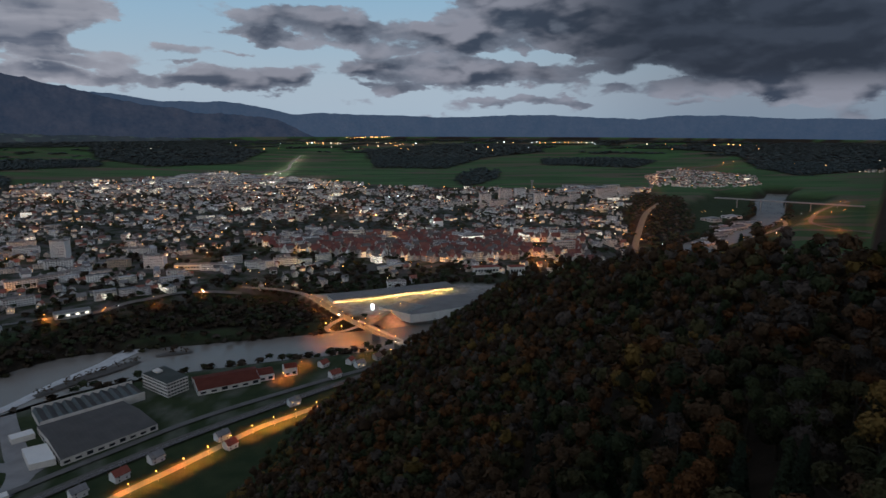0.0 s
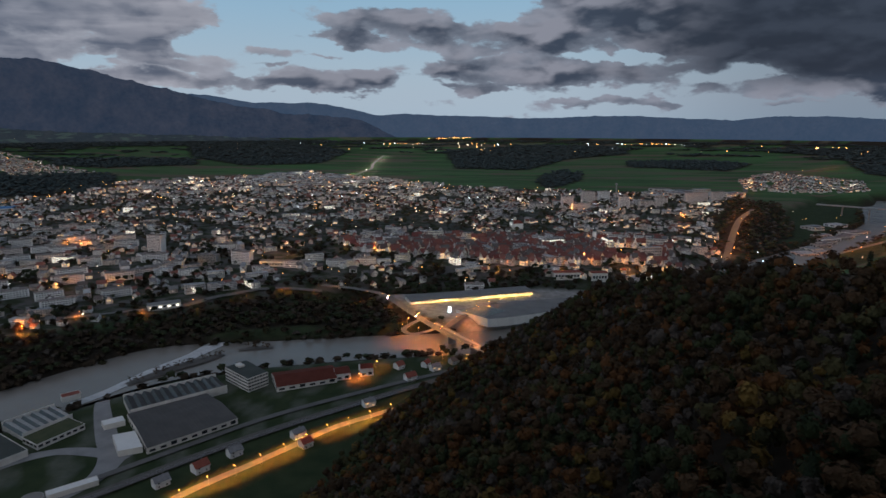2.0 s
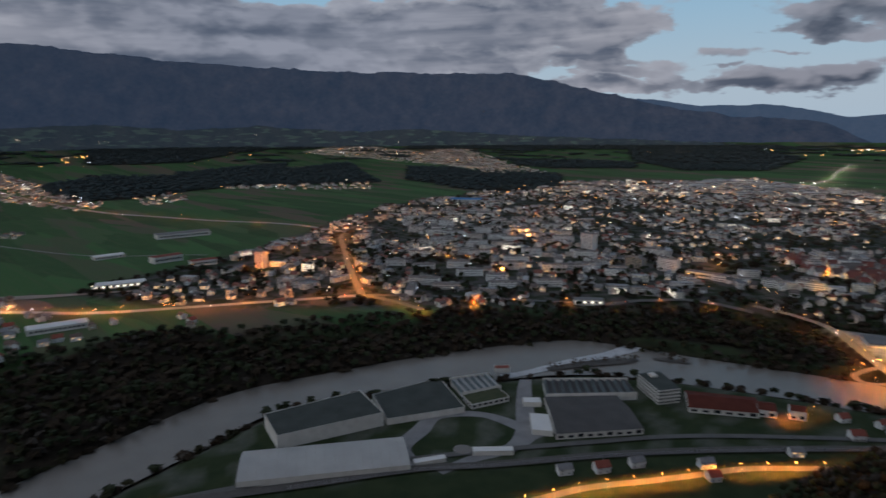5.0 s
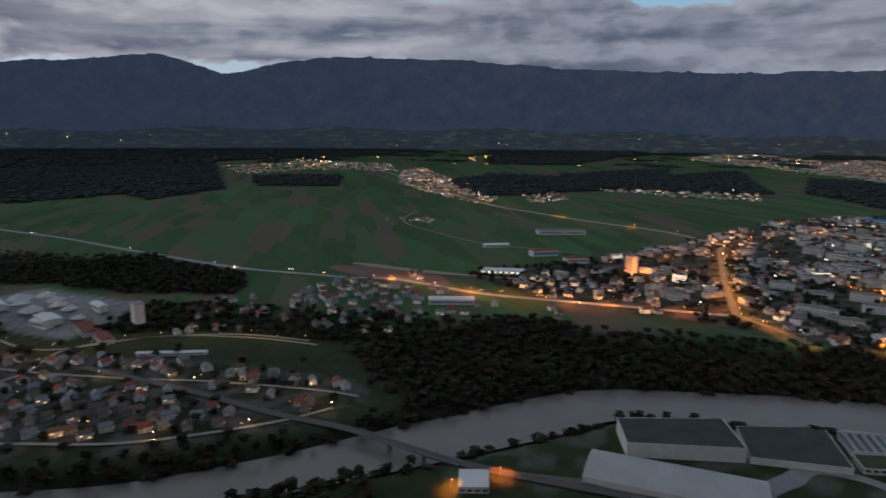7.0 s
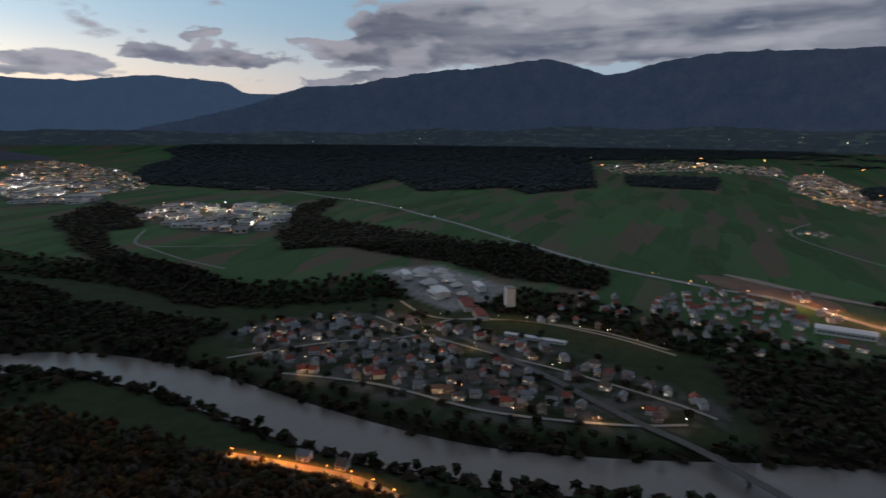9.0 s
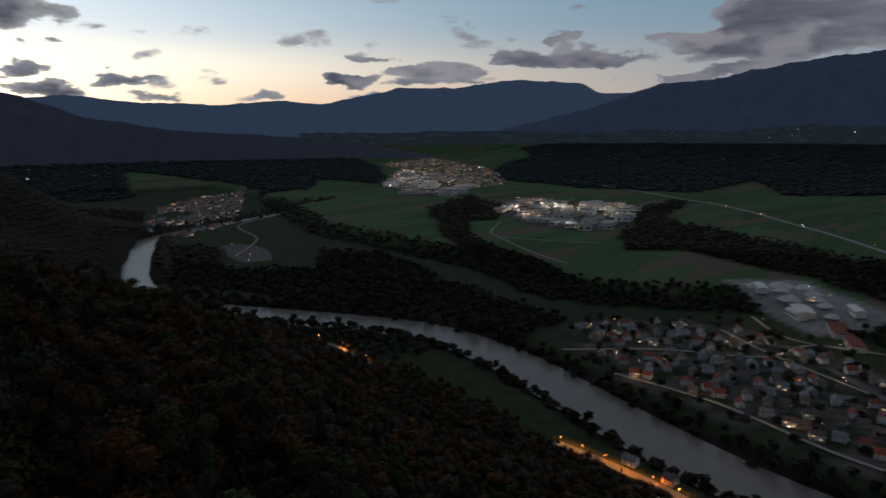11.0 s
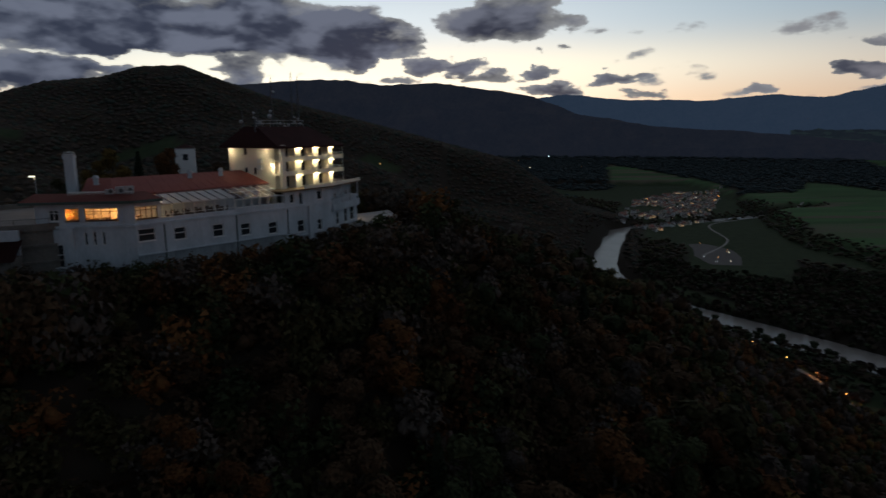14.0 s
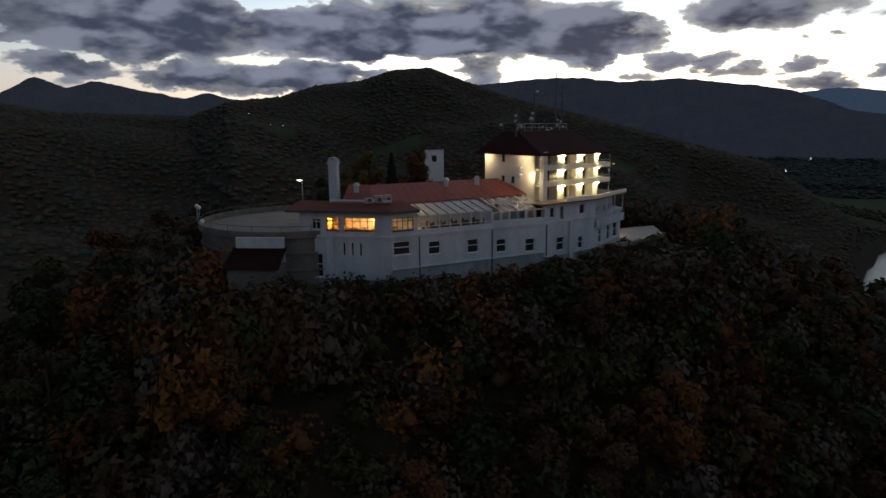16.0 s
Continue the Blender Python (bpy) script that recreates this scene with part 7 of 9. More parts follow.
def summit_scrub():
    """Bushes and young trees that crowd up to the hotel's walls."""
    x, y, g = place_grid(-60, 125, -135, -5, 3.1, 47)
    d = inside(x, y, [F0, F1, F2, F3, F4, B4, B3, B2, B1])
    keep = (d > 2.4) & (d < 62) & (np.hypot(x - 47, y + 82) > 13.6) & ~((x > 1) & (x < 16) & (y > -119) & (y < -97)) & (np.hypot(x - 58, y + 168) > 12)
    keep &= ~((np.abs(x - 43.5) < 4.2) & (np.abs(y + 66) < 3.5))
    x, y, d = x[keep], y[keep], d[keep]
    z = land(x, y)
    n = x.size
    high = np.interp(d, [2, 6, 12, 35, 60], [2.4, 4.2, 7.4, 9.0, 9.6]) * g.uniform(0.68, 1.2, n)
    # a close row of bushes right under the front walls and before the shed
    ex, ey, eh = [], [], []
    for a, b in ((F0, F1), (F1, F2), (F2, F3), (F3, F4)):
        u = -1.6
        while u < span(a, b)[0] + 1.6:
            for off in (1.9, 3.6, 5.4):
                px, py = on(a, b, u + g.uniform(-0.5, 0.5), off + g.uniform(-0.4, 0.4))
                ex.append(px), ey.append(py), eh.append(260.9 + off * 0.10 + g.uniform(-1.0, 0.5))
            u += 1.7
    for k in range(26):
        u, w = g.uniform(5.0, 10.0), g.uniform(-8.0, 8.0)
        ex.append(43.5 - 0.61 * u + 0.79 * w), ey.append(-66 + 0.79 * u + 0.61 * w), eh.append(261.2 + u * 0.16 + g.uniform(-1.0, 0.5))
    ex, ey, eh = np.array(ex), np.array(ey), np.array(eh)
    ez = land(ex, ey)
    x, y, z = np.concatenate([x, ex]), np.concatenate([y, ey]), np.concatenate([z, ez])
    high = np.concatenate([high, np.clip((eh - ez) / 0.9, 1.5, 11.0)])
    n = x.size
    kind = g.choice(5, n, p=[0.32, 0.14, 0.24, 0.16, 0.14])
    for k in range(5):
        for var in range(2):
            sel = (kind == k) & (np.arange(n) % 2 == var)
            v, f = clumpy(np.random.RandomState(900 + k * 2 + var), 3, 400, 0.047, "bush", False)
            ob = scatter("summit_scrub", v, f, np.zeros(len(f), int), x[sel], y[sel], z[sel] - 0.3, g.uniform(0, 6.28, sel.sum()), np.minimum(high[sel], 8.0) * g.uniform(0.85, 1.2, sel.sum()), np.minimum(high[sel], 8.0) * g.uniform(0.8, 1.15, sel.sum()), high[sel], [LEAVES[k]])
            tagged(ob, "dark autumn scrub crowding up to the hotel walls", "shrubs", kind="stuff")


hill_trees()
summit_scrub()
back_wood()
plain_woods()
# ---------------------------------------------------------------- houses
def gable_template(storeys=2, wins=True):
    """A gabled house 1 x 1 in plan, walls to z=1, ridge at 1.7; all triangles."""
    v, f, m = [], [], []

    def tri(*i, mat=0):
        f.append(i)
        m.append(mat)
    x, y = 0.5, 0.5
    v += [(-x, -y, -0.6), (x, -y, -0.6), (x, y, -0.6), (-x, y, -0.6), (-x, -y, 1), (x, -y, 1), (x, y, 1), (-x, y, 1), (-x, 0, 1.62), (x, 0, 1.62)]
    for a, b in ((0, 1), (1, 2), (2, 3), (3, 0)):
        tri(a, b, b + 4), tri(a, b + 4, a + 4)
    tri(5, 6, 9), tri(7, 4, 8)
    b = len(v)
    e = 0.58
    v += [(-e, -e, 0.90), (e, -e, 0.90), (e, 0, 1.68), (-e, 0, 1.68), (e, e, 0.90), (-e, e, 0.90)]
    tri(b, b + 1, b + 2, mat=1), tri(b, b + 2, b + 3, mat=1), tri(b + 3, b + 2, b + 4, mat=1), tri(b + 3, b + 4, b + 5, mat=1)
    if wins:
        for s in (-1, 1):
            for u in (-0.27, 0.0, 0.27):
                for zz in ((0.12, 0.36), (0.58, 0.82)) if storeys == 2 else ((0.3, 0.65),):
                    b = len(v)
                    w = 0.055
                    v += [(u - w, s * 0.506, zz[0]), (u + w, s * 0.506, zz[0]), (u + w, s * 0.506, zz[1]), (u - w, s * 0.506, zz[1])]
                    tri(b, b + 1, b + 2, mat=2), tri(b, b + 2, b + 3, mat=2)
            for u in (-0.2, 0.2):
                b = len(v)
                v += [(s * 0.506, u - 0.06, 0.56), (s * 0.506, u + 0.06, 0.56), (s * 0.506, u + 0.06, 0.82), (s * 0.506, u - 0.06, 0.82)]
                tri(b, b + 1, b + 2, mat=2), tri(b, b + 2, b + 3, mat=2)
    return v, f, m


def block_template(rows, cols, parapet=0.03):
    """A flat-roofed block 1 x 1 x 1 with a grid of windows on all sides; all triangles."""
    v, f, m = [], [], []

    def tri(*i, mat=0):
        f.append(i)
        m.append(mat)
    x = 0.5
    v += [(-x, -x, -0.2), (x, -x, -0.2), (x, x, -0.2), (-x, x, -0.2), (-x, -x, 1), (x, -x, 1), (x, x, 1), (-x, x, 1)]
    for a, b in ((0, 1), (1, 2), (2, 3), (3, 0)):
        c, d = a + 4, b + 4
        tri(a, b, d), tri(a, d, c)
    b = len(v)
    q = 0.47
    v += [(-q, -q, 1 + parapet * 0.3), (q, -q, 1 + parapet * 0.3), (q, q, 1 + parapet * 0.3), (-q, q, 1 + parapet * 0.3)]
    tri(b, b + 1, b + 2, mat=1), tri(b, b + 2, b + 3, mat=1)
    for side in range(4):
        c, s = (1, 0, -1, 0)[side], (0, 1, 0, -1)[side]
        nc = cols if side % 2 == 0 else max(1, cols // 3)
        for i in range(nc):
            for j in range(rows):
                u0, u1 = -0.46 + 0.92 * (i + 0.22) / nc, -0.46 + 0.92 * (i + 0.78) / nc
                z0, z1 = (j + 0.38) / rows, (j + 0.80) / rows
                b = len(v)
                o = 0.504
                for u, z in ((u0, z0), (u1, z0), (u1, z1), (u0, z1)):
                    v.append((u * c + o * s, -o * c + u * s, z))
                tri(b, b + 1, b + 2, mat=2), tri(b, b + 2, b + 3, mat=2)
    return v, f, m


HOUSE_PANE = varied_roof("house_panes", [(0.03, 0.035, 0.04), (0.05, 0.05, 0.055), (0.02, 0.025, 0.03), (0.10, 0.10, 0.105)], 0.5)
HOUSE_PANE.node_tree.nodes["Principled BSDF"].inputs["Roughness"].default_value = 0.2
GLOW_PANE = glowing("warm_house_panes", (1.0, 0.55, 0.22), 2.1)
SHOP_PANE = glowing("bright_shop_panes", (1.0, 0.86, 0.64), 2.2)


def street_turn(x, y, g):
    return 0.35 + 0.5 * waves(x, y, 700, 12) + g.choice([0, math.pi / 2], x.size) + g.normal(0, 0.12, x.size)


KEPT_CLEAR = []


def free_of(x, y, pad=0.0):
    ok = off_roads(x, y, 4.0) & (river_bank(x, y) > 14) & (hill_height(x, y) < -14) & (wood_at(x, y) > 3)
    for cx, cy, r in KEPT_CLEAR:
        ok &= np.hypot(x - cx, y - cy) > r + pad
    return ok


def house_thing(k, dims, roof, wall, lit):
    w, d, hgt = dims
    t = thing("house", "two-storey rendered house with a %s gabled roof" % roof[1], "house", "houses of the valley")
    bm = bmesh.new()
    x, y = w / 2, d / 2
    pts = [(-x, -y, -2), (x, -y, -2), (x, y, -2), (-x, y, -2), (-x, -y, hgt), (x, -y, hgt), (x, y, hgt), (-x, y, hgt), (-x, 0, hgt + d * 0.36), (x, 0, hgt + d * 0.36)]
    vs = [bm.verts.new(p) for p in pts]
    for q in ((0, 1, 5, 4), (2, 3, 7, 6), (1, 2, 6, 9, 5), (3, 0, 4, 8, 7), (0, 3, 2, 1), (4, 5, 9, 8), (6, 7, 8, 9)):
        bm.faces.new([vs[i] for i in q])
    part("wall", bm, wall, t)
    bm = bmesh.new()
    e, rise = 0.7, d * 0.36
    for s in (-1, 1):
        lo = hgt - e * rise / y
        q = [(-x - e, s * (y + e), lo), (x + e, s * (y + e), lo), (x + e, 0, hgt + rise), (-x - e, 0, hgt + rise)]
        a = [bm.verts.new(p) for p in q]
        b = [bm.verts.new((p[0], p[1], p[2] + 0.28)) for p in q]
        bm.faces.new(a), bm.faces.new(b[::-1])
        for i in range(4):
            bm.faces.new((a[i], b[i], b[(i + 1) % 4], a[(i + 1) % 4]))
    part("roof", bm, roof[0], t)
    bm = bmesh.new()
    add_box(bm, w * 0.2, d * 0.12, hgt + rise * 0.9, 0.8, 0.8, 2.2)
    part("chimney", bm, M_CONCRETE, t)
    n = 0
    for s in (-1, 1):
        for u in (-0.26, 0.26):
            for zz in (0.9, hgt * 0.5 + 0.9)[:1 if s * u < 0 else 2]:
                n += 1
                bm = bmesh.new()
                add_box(bm, u * w, s * (y + 0.015), zz + 0.7, 1.25, 0.06, 1.4)
                part("window", bm, GLOW_PANE if lit and n in (2, 3) else M_PANE, t)
    bm = bmesh.new()
    add_box(bm, x + 0.02, 0.6, 1.05, 0.08, 1.1, 2.1)
    part("door", bm, M_DARKFRAME, t)
    bm = bmesh.new()
    add_box(bm, x + 0.8, -1.2, hgt * 0.5 + 0.2, 1.6, d * 0.55, 0.16)
    add_box(bm, x + 1.55, -1.2, hgt * 0.5 + 0.75, 0.08, d * 0.55, 0.9)
    part("balcony", bm, M_WHITE, t)
    return t


def named_houses():
    """Houses near enough to be told apart, each one its own thing."""
    reds = surface("clay_tiles", (0.20, 0.06, 0.045), (0.30, 0.095, 0.065), rough=0.8, scale=0.4, fine=2.0)
    browns = surface("brown_tiles", (0.12, 0.085, 0.07), (0.19, 0.135, 0.11), rough=0.8, scale=0.4, fine=2.0)
    greys = surface("grey_slates", (0.17, 0.17, 0.175), (0.27, 0.27, 0.28), rough=0.7, scale=0.4, fine=2.0)
    walls = [M_WHITE, surface("grey_render", (0.34, 0.33, 0.31), (0.46, 0.45, 0.42), rough=0.9, scale=0.3, fine=3), surface("buff_render", (0.44, 0.37, 0.28), (0.56, 0.48, 0.37), rough=0.9, scale=0.3, fine=3)]
    roofs = [(reds, "red"), (browns, "brown"), (greys, "grey")]
    protos = []
    for k in range(9):
        gg = np.random.RandomState(k + 5)
        protos.append(house_thing(k, (gg.uniform(9.5, 13), gg.uniform(8, 10.5), gg.uniform(5.0, 6.4)), roofs[k % 3], walls[(0, 0, 1, 0, 2, 0, 0, 1, 0)[k]], k % 4 == 1))
    spots = []
    for poly, step, seed in ((VILLAGE, 24.0, 5), ([(-1230, 240), (-1180, 60), (-1000, -60), (-900, 60), (-880, 200), (-960, 330), (-1040, 290)], 27.0, 6), ([(-1060, -20), (-1120, -130), (-960, -180), (-930, -80)], 30.0, 7),
                              ([(-960, 430), (-870, 330), (-760, 500), (-700, 640), (-820, 640)], 27.0, 8), ([(-180, 1090), (40, 1150), (80, 1190), (-60, 1215), (-260, 1160)], 23.0, 10)):
        xs = [p[0] for p in poly]
        ys = [p[1] for p in poly]
        x, y, g = place_grid(min(xs), max(xs), min(ys), max(ys), step, seed)
        ok = (inside(x, y, poly) < -6) & free_of(x, y, 4)
        x, y = x[ok], y[ok]
        spots += list(zip(x, y, street_turn(x, y, g)))
    g = np.random.RandomState(3)
    # houses below the hill along the lit street
    spots += [(-287, 452, 0.95), (-266, 478, 1.0), (-248, 507, 0.95), (-203, 548, 0.9), (-190, 532, 0.9), (-152, 625, 0.75), (-120, 700, 0.7), (-95, 735, 0.7), (-75, 760, 0.7), (-108, 745, 1.2), (-140, 735, 0.9), (-40, 735, 0.6), (-470, -250, 1.5), (-472, -290, 1.6), (-438, -235, 1.5)]
    spots = spots[-15:] + spots[:275]
    used = set()
    for i, (x, y, a) in enumerate(spots):
        k = int(g.randint(len(protos)))
        z = float(land(np.array([x]), np.array([y]))[0])
        m = pose(x, y, z, 0, 0, math.degrees(a))
        if k in used:
            copy_thing(protos[k], m)
        else:
            protos[k].matrix_basis = m
            used.add(k)
    for k, t in enumerate(protos):
        if k not in used:
            t.matrix_basis = pose(-700 - 20 * k, -300, -20)
    return spots


def town_fabric():
    """The far mass of the town, too many and too small to tell apart."""
    zones = [("town_houses", TOWN, 25.0, 0.70, 11), ("old_town_houses", OLD_TOWN, 15.0, 0.95, 12),
             ("far_village", [(-4505, 736), (-4886, 965), (-2540, 840), (-2375, 705), (-2884, 578), (-3502, 546)], 30.0, 0.72, 13),
             ("far_village", [(-581, -2087), (-747, -2510), (-1000, -2810), (-1252, -2865), (-829, -1986), (-603, -1792), (-503, -1807)], 24.0, 0.75, 14),
             ("far_village", [(-2810, -4000), (-3664, -4426), (-3003, -2969), (-2316, -2184), (-2017, -2128), (-2354, -2724), (-2490, -3247)], 36.0, 0.75, 15),
             ("far_village", [(1112, 3486), (1459, 3931), (1697, 3420), (1473, 2905), (1140, 2721), (938, 2843)], 28.0, 0.72, 16),
             ("far_village", [(-5386, 4969), (-5555, 5730), (-7000, 7400), (-5428, 5759), (-3227, 4015), (-2357, 3357), (-2446, 2993), (-3155, 3370), (-4195, 3862)], 38.0, 0.7, 17),
             ("far_village", [(-5167, -551), (-6283, 151), (-5496, 800), (-4438, 707), (-4691, 75), (-4224, -338)], 42.0, 0.6, 18),
             ("far_village", [(-2000, 460), (-2100, 330), (-1980, 270), (-1900, 400)], 30.0, 0.5, 19),
             ("far_village", [(-2773, 985), (-2990, 1289), (-2463, 1109), (-2364, 884)], 32.0, 0.6, 20), ("far_village", [(-600, -3400), (-900, -3900), (-760, -5200), (-560, -4600)], 52.0, 0.35, 27), ("far_village", [(-6479, 4248), (-9133, 6987), (-7221, 6115), (-5379, 5220), (-7900, 8356), (-3386, 4225), (-2695, 3364), (-3666, 3557), (-4325, 3660)], 46.0, 0.6, 28), ("far_village", [(-3162, 1529), (-2980, 1849), (-2671, 2183), (-2270, 1869), (-2532, 1625), (-2830, 1418)], 30.0, 0.5, 29), ("far_village", [(2000, 3700), (2500, 4600), (3600, 4900), (3000, 3600)], 44.0, 0.4, 26)]
    near = [s[:2] for s in NAMED]
    for name, poly, step, share, seed in zones:
        xs, ys = [p[0] for p in poly], [p[1] for p in poly]
        x, y, g = place_grid(min(xs), max(xs), min(ys), max(ys), step, seed)
        dens = waves(x, y, 260, 33)
        ok = (inside(x, y, poly) < -4) & free_of(x, y) & (g.uniform(0, 1, x.size) < share) & (dens > (-0.35 if name == "town_houses" else -0.75))
        if name == "town_houses":
            ok &= inside(x, y, OLD_TOWN) > 8
            for gap in ([(-480, 1640), (-200, 1690), (-230, 1800), (-520, 1780)], [(-60, 1700), (120, 1720), (110, 1800), (-60, 1790)], [(-440, 1440), (-330, 1320), (-480, 1180), (-560, 1260)]):
                ok &= inside(x, y, gap) > 0
        x, y = x[ok], y[ok]
        for nx, ny in near:
            if name == "town_houses":
                k = np.hypot(x - nx, y - ny) > 17
                x, y = x[k], y[k]
        n = x.size
        z = land(x, y)
        turn = street_turn(x, y, g)
        big = (g.uniform(0, 1, n) < (0.22 if name == "town_houses" else 0.05)) & (y > 500)
        w = g.uniform(9, 14, n) * np.where(name == "old_town_houses", 1.25, 1.0)
        d = g.uniform(8, 11, n)
        hh = g.uniform(5, 7.5, n) * np.where(name == "old_town_houses", 1.8, 1.0)
        lit = g.uniform(0, 1, n) < 0.21
        roof = M_ROOF_RED if name == "old_town_houses" else M_ROOF
        tv, tf, tm = gable_template()
        for pane, sel in ((HOUSE_PANE, ~big & ~lit), (GLOW_PANE, ~big & lit)):
            if sel.any():
                ob = scatter(name, tv, tf, tm, x[sel], y[sel], z[sel], turn[sel], w[sel], d[sel], hh[sel], [M_WALL, roof, pane])
                tagged(ob, "dense red-roofed old town houses" if roof is M_ROOF_RED else "many small rendered houses of the valley town", "houses", kind="stuff")
        if big.any():
            tv, tf, tm = block_template(4, 9)
            for pane, sel in ((HOUSE_PANE, big & (g.uniform(0, 1, n) < 0.93)), (SHOP_PANE, big & lit & (hh > 6.6))):
                if sel.any():
                    ob = scatter("town_blocks", tv, tf, tm, x[sel], y[sel], z[sel], turn[sel], w[sel] * g.uniform(1.6, 3.2, sel.sum()), d[sel] * 1.25, hh[sel] * g.uniform(1.3, 2.2, sel.sum()), [M_WALL, M_FLAT, pane])
                    tagged(ob, "flat-roofed town blocks with rows of windows", "buildings", kind="stuff")


def works():
    """Sheds and halls of the industrial estates."""
    for name, poly, step, seed in (("industrial_halls", WORKS_WEST, 62.0, 21), ("industrial_halls", WORKS_FAR, 95.0, 22), ("industrial_halls", [(-1250, 3500), (-1500, 3050), (-900, 2700), (-650, 3150)], 80.0, 23), ("industrial_halls", [(520, 2500), (850, 2700), (900, 2850), (480, 2800)], 90.0, 24), ("industrial_halls", [(620, 1560), (800, 1850), (900, 2100), (1000, 2000), (760, 1640)], 60.0, 25)):
        xs, ys = [p[0] for p in poly], [p[1] for p in poly]
        x, y, g = place_grid(min(xs), max(xs), min(ys), max(ys), step, seed)
        ok = inside(x, y, poly) < 0
        x, y = x[ok], y[ok]
        n = x.size
        tv, tf, tm = block_template(1, 8)
        ob = scatter(name, tv, tf, tm, x, y, land(x, y), 0.5 + g.normal(0, 0.1, n), step * g.uniform(0.6, 1.1, n), step * g.uniform(0.35, 0.7, n), g.uniform(7, 12, n), [M_WALL, M_FLAT, HOUSE_PANE])
        tagged(ob, "large pale flat industrial halls", "halls", kind="stuff")


def tall_block(name, x, y, turn, w, d, h, rows, cols, label, wall=M_WHITE, category="apartment block"):
    """A block of flats or offices: wall, roof, and each storey's windows as parts."""
    t = thing(name, label, category, at=Matrix.Identity(4))
    z = float(land(np.array([x]), np.array([y]))[0])
    X, Y, Z, s = (float(v) for v in drawn_in(x, y, z))
    t.matrix_basis = pose(X, Y, Z, 0, 0, math.degrees(turn)) @ Matrix.Scale(s, 4)
    bm = bmesh.new()
    add_box(bm, 0, 0, h / 2 - 2, w, d, h + 4)
    part("wall", bm, wall, t)
    bm = bmesh.new()
    add_box(bm, 0, 0, h + 0.25, w + 0.6, d + 0.6, 0.5)
    rf = part("roof", bm, M_FLAT, t)
    bm = bmesh.new()
    add_box(bm, w * 0.15, 0, h + 1.6, w * 0.18, d * 0.4, 2.4)
    part("lift_house", bm, M_CONCRETE, rf)
    for j in range(rows):
        bm = bmesh.new()
        z0 = (j + 0.6) * h / rows
        for s_ in (-1, 1):
            for i in range(cols):
                add_box(bm, (-0.46 + 0.92 * (i + 0.5) / cols) * w, s_ * (d / 2 + 0.02), z0, w / cols * 0.62, 0.08, h / rows * 0.46)
        tagged(part("window", bm, M_PANE, t), kind="stuff")
    return t


KEPT_CLEAR += [(-541, 1185, 34), (-600, 1165, 30), (-765, 1260, 28), (-75, 1110, 24), (174, 1512, 30), (-1630, 1800, 60), (-1150, 660, 24), (-1180, 405, 50), (-1340, 548, 40), (-1630, 710, 70), (-992, 250, 42),
               (65, 2135, 40), (160, 2215, 45), (240, 2320, 45), (300, 2365, 45), (345, 2190, 45), (425, 2205, 45), (600, 2340, 60), (730, 2480, 60), (-330, 1120, 30), (-1120, 620, 26)]


def mid_blocks():
    """Places of the mid-rise blocks in the west of the town."""
    poly = [(-1632, 1482), (-1317, 1671), (-978, 1580), (-656, 1133), (-640, 900), (-720, 720), (-790, 720), (-1100, 1000)]
    x, y, g = place_grid(-1640, -620, 680, 1680, 74.0, 77)
    ok = (inside(x, y, poly) < -8) & free_of(x, y, 16) & (g.uniform(0, 1, x.size) < 0.8)
    x, y = x[ok][:48], y[ok][:48]
    return [(float(a), float(b), 0.78 + float(g.normal(0, 0.1)) + (1.571 if g.uniform() < 0.2 else 0.0), float(g.uniform(34, 58)), float(g.choice([10, 13, 13, 16]))) for a, b in zip(x, y)]


KEPT_CLEAR += [(-690, 860, 26), (-735, 900, 26), (-640, 930, 26), (-770, 990, 28), (-700, 1030, 28), (-860, 930, 26), (-900, 1040, 26), (-820, 1120, 26), (-970, 860, 26), (-1000, 960, 26), (-1050, 1090, 26), (-1180, 1180, 26), (-1250, 1300, 26), (-1100, 1280, 26), (-960, 1230, 28), (-880, 1330, 28)]
MID_BLOCKS = mid_blocks()
KEPT_CLEAR += [(x, y, 25) for x, y, _, _, _ in MID_BLOCKS]
NAMED = named_houses()
town_fabric()
works()
M_GREYWALL = surface("grey_cladding", (0.22, 0.21, 0.20), (0.30, 0.29, 0.28), rough=0.8, scale=0.2, fine=2)
M_PALEWALL = surface("pale_block_wall", (0.64, 0.62, 0.60), (0.78, 0.76, 0.73), rough=0.85, scale=0.15, fine=2)
M_PINKWALL = surface("pinkish_block_wall", (0.62, 0.53, 0.48), (0.74, 0.65, 0.59), rough=0.85, scale=0.15, fine=2)
tall_block("office_block", -541, 1185, -0.1, 40, 14, 26, 8, 10, "white office block with long window bands", M_WHITE, "office")
tall_block("office_block", -600, 1165, -0.1, 40, 15, 22, 7, 12, "grey office block with a dark window grid", M_GREYWALL, "office")
tall_block("tower_block", -765, 1260, -0.15, 34, 16, 42, 13, 8, "tall pale tower block among lower houses", M_PALEWALL)
tall_block("white_block", -75, 1108, 0.2, 34, 12, 13, 4, 9, "white four-storey block below the old town", M_WHITE)
tall_block("orange_tower", -1150, 660, 0.3, 22, 14, 34, 11, 5, "tower block lit orange by street lamps", M_PINKWALL)
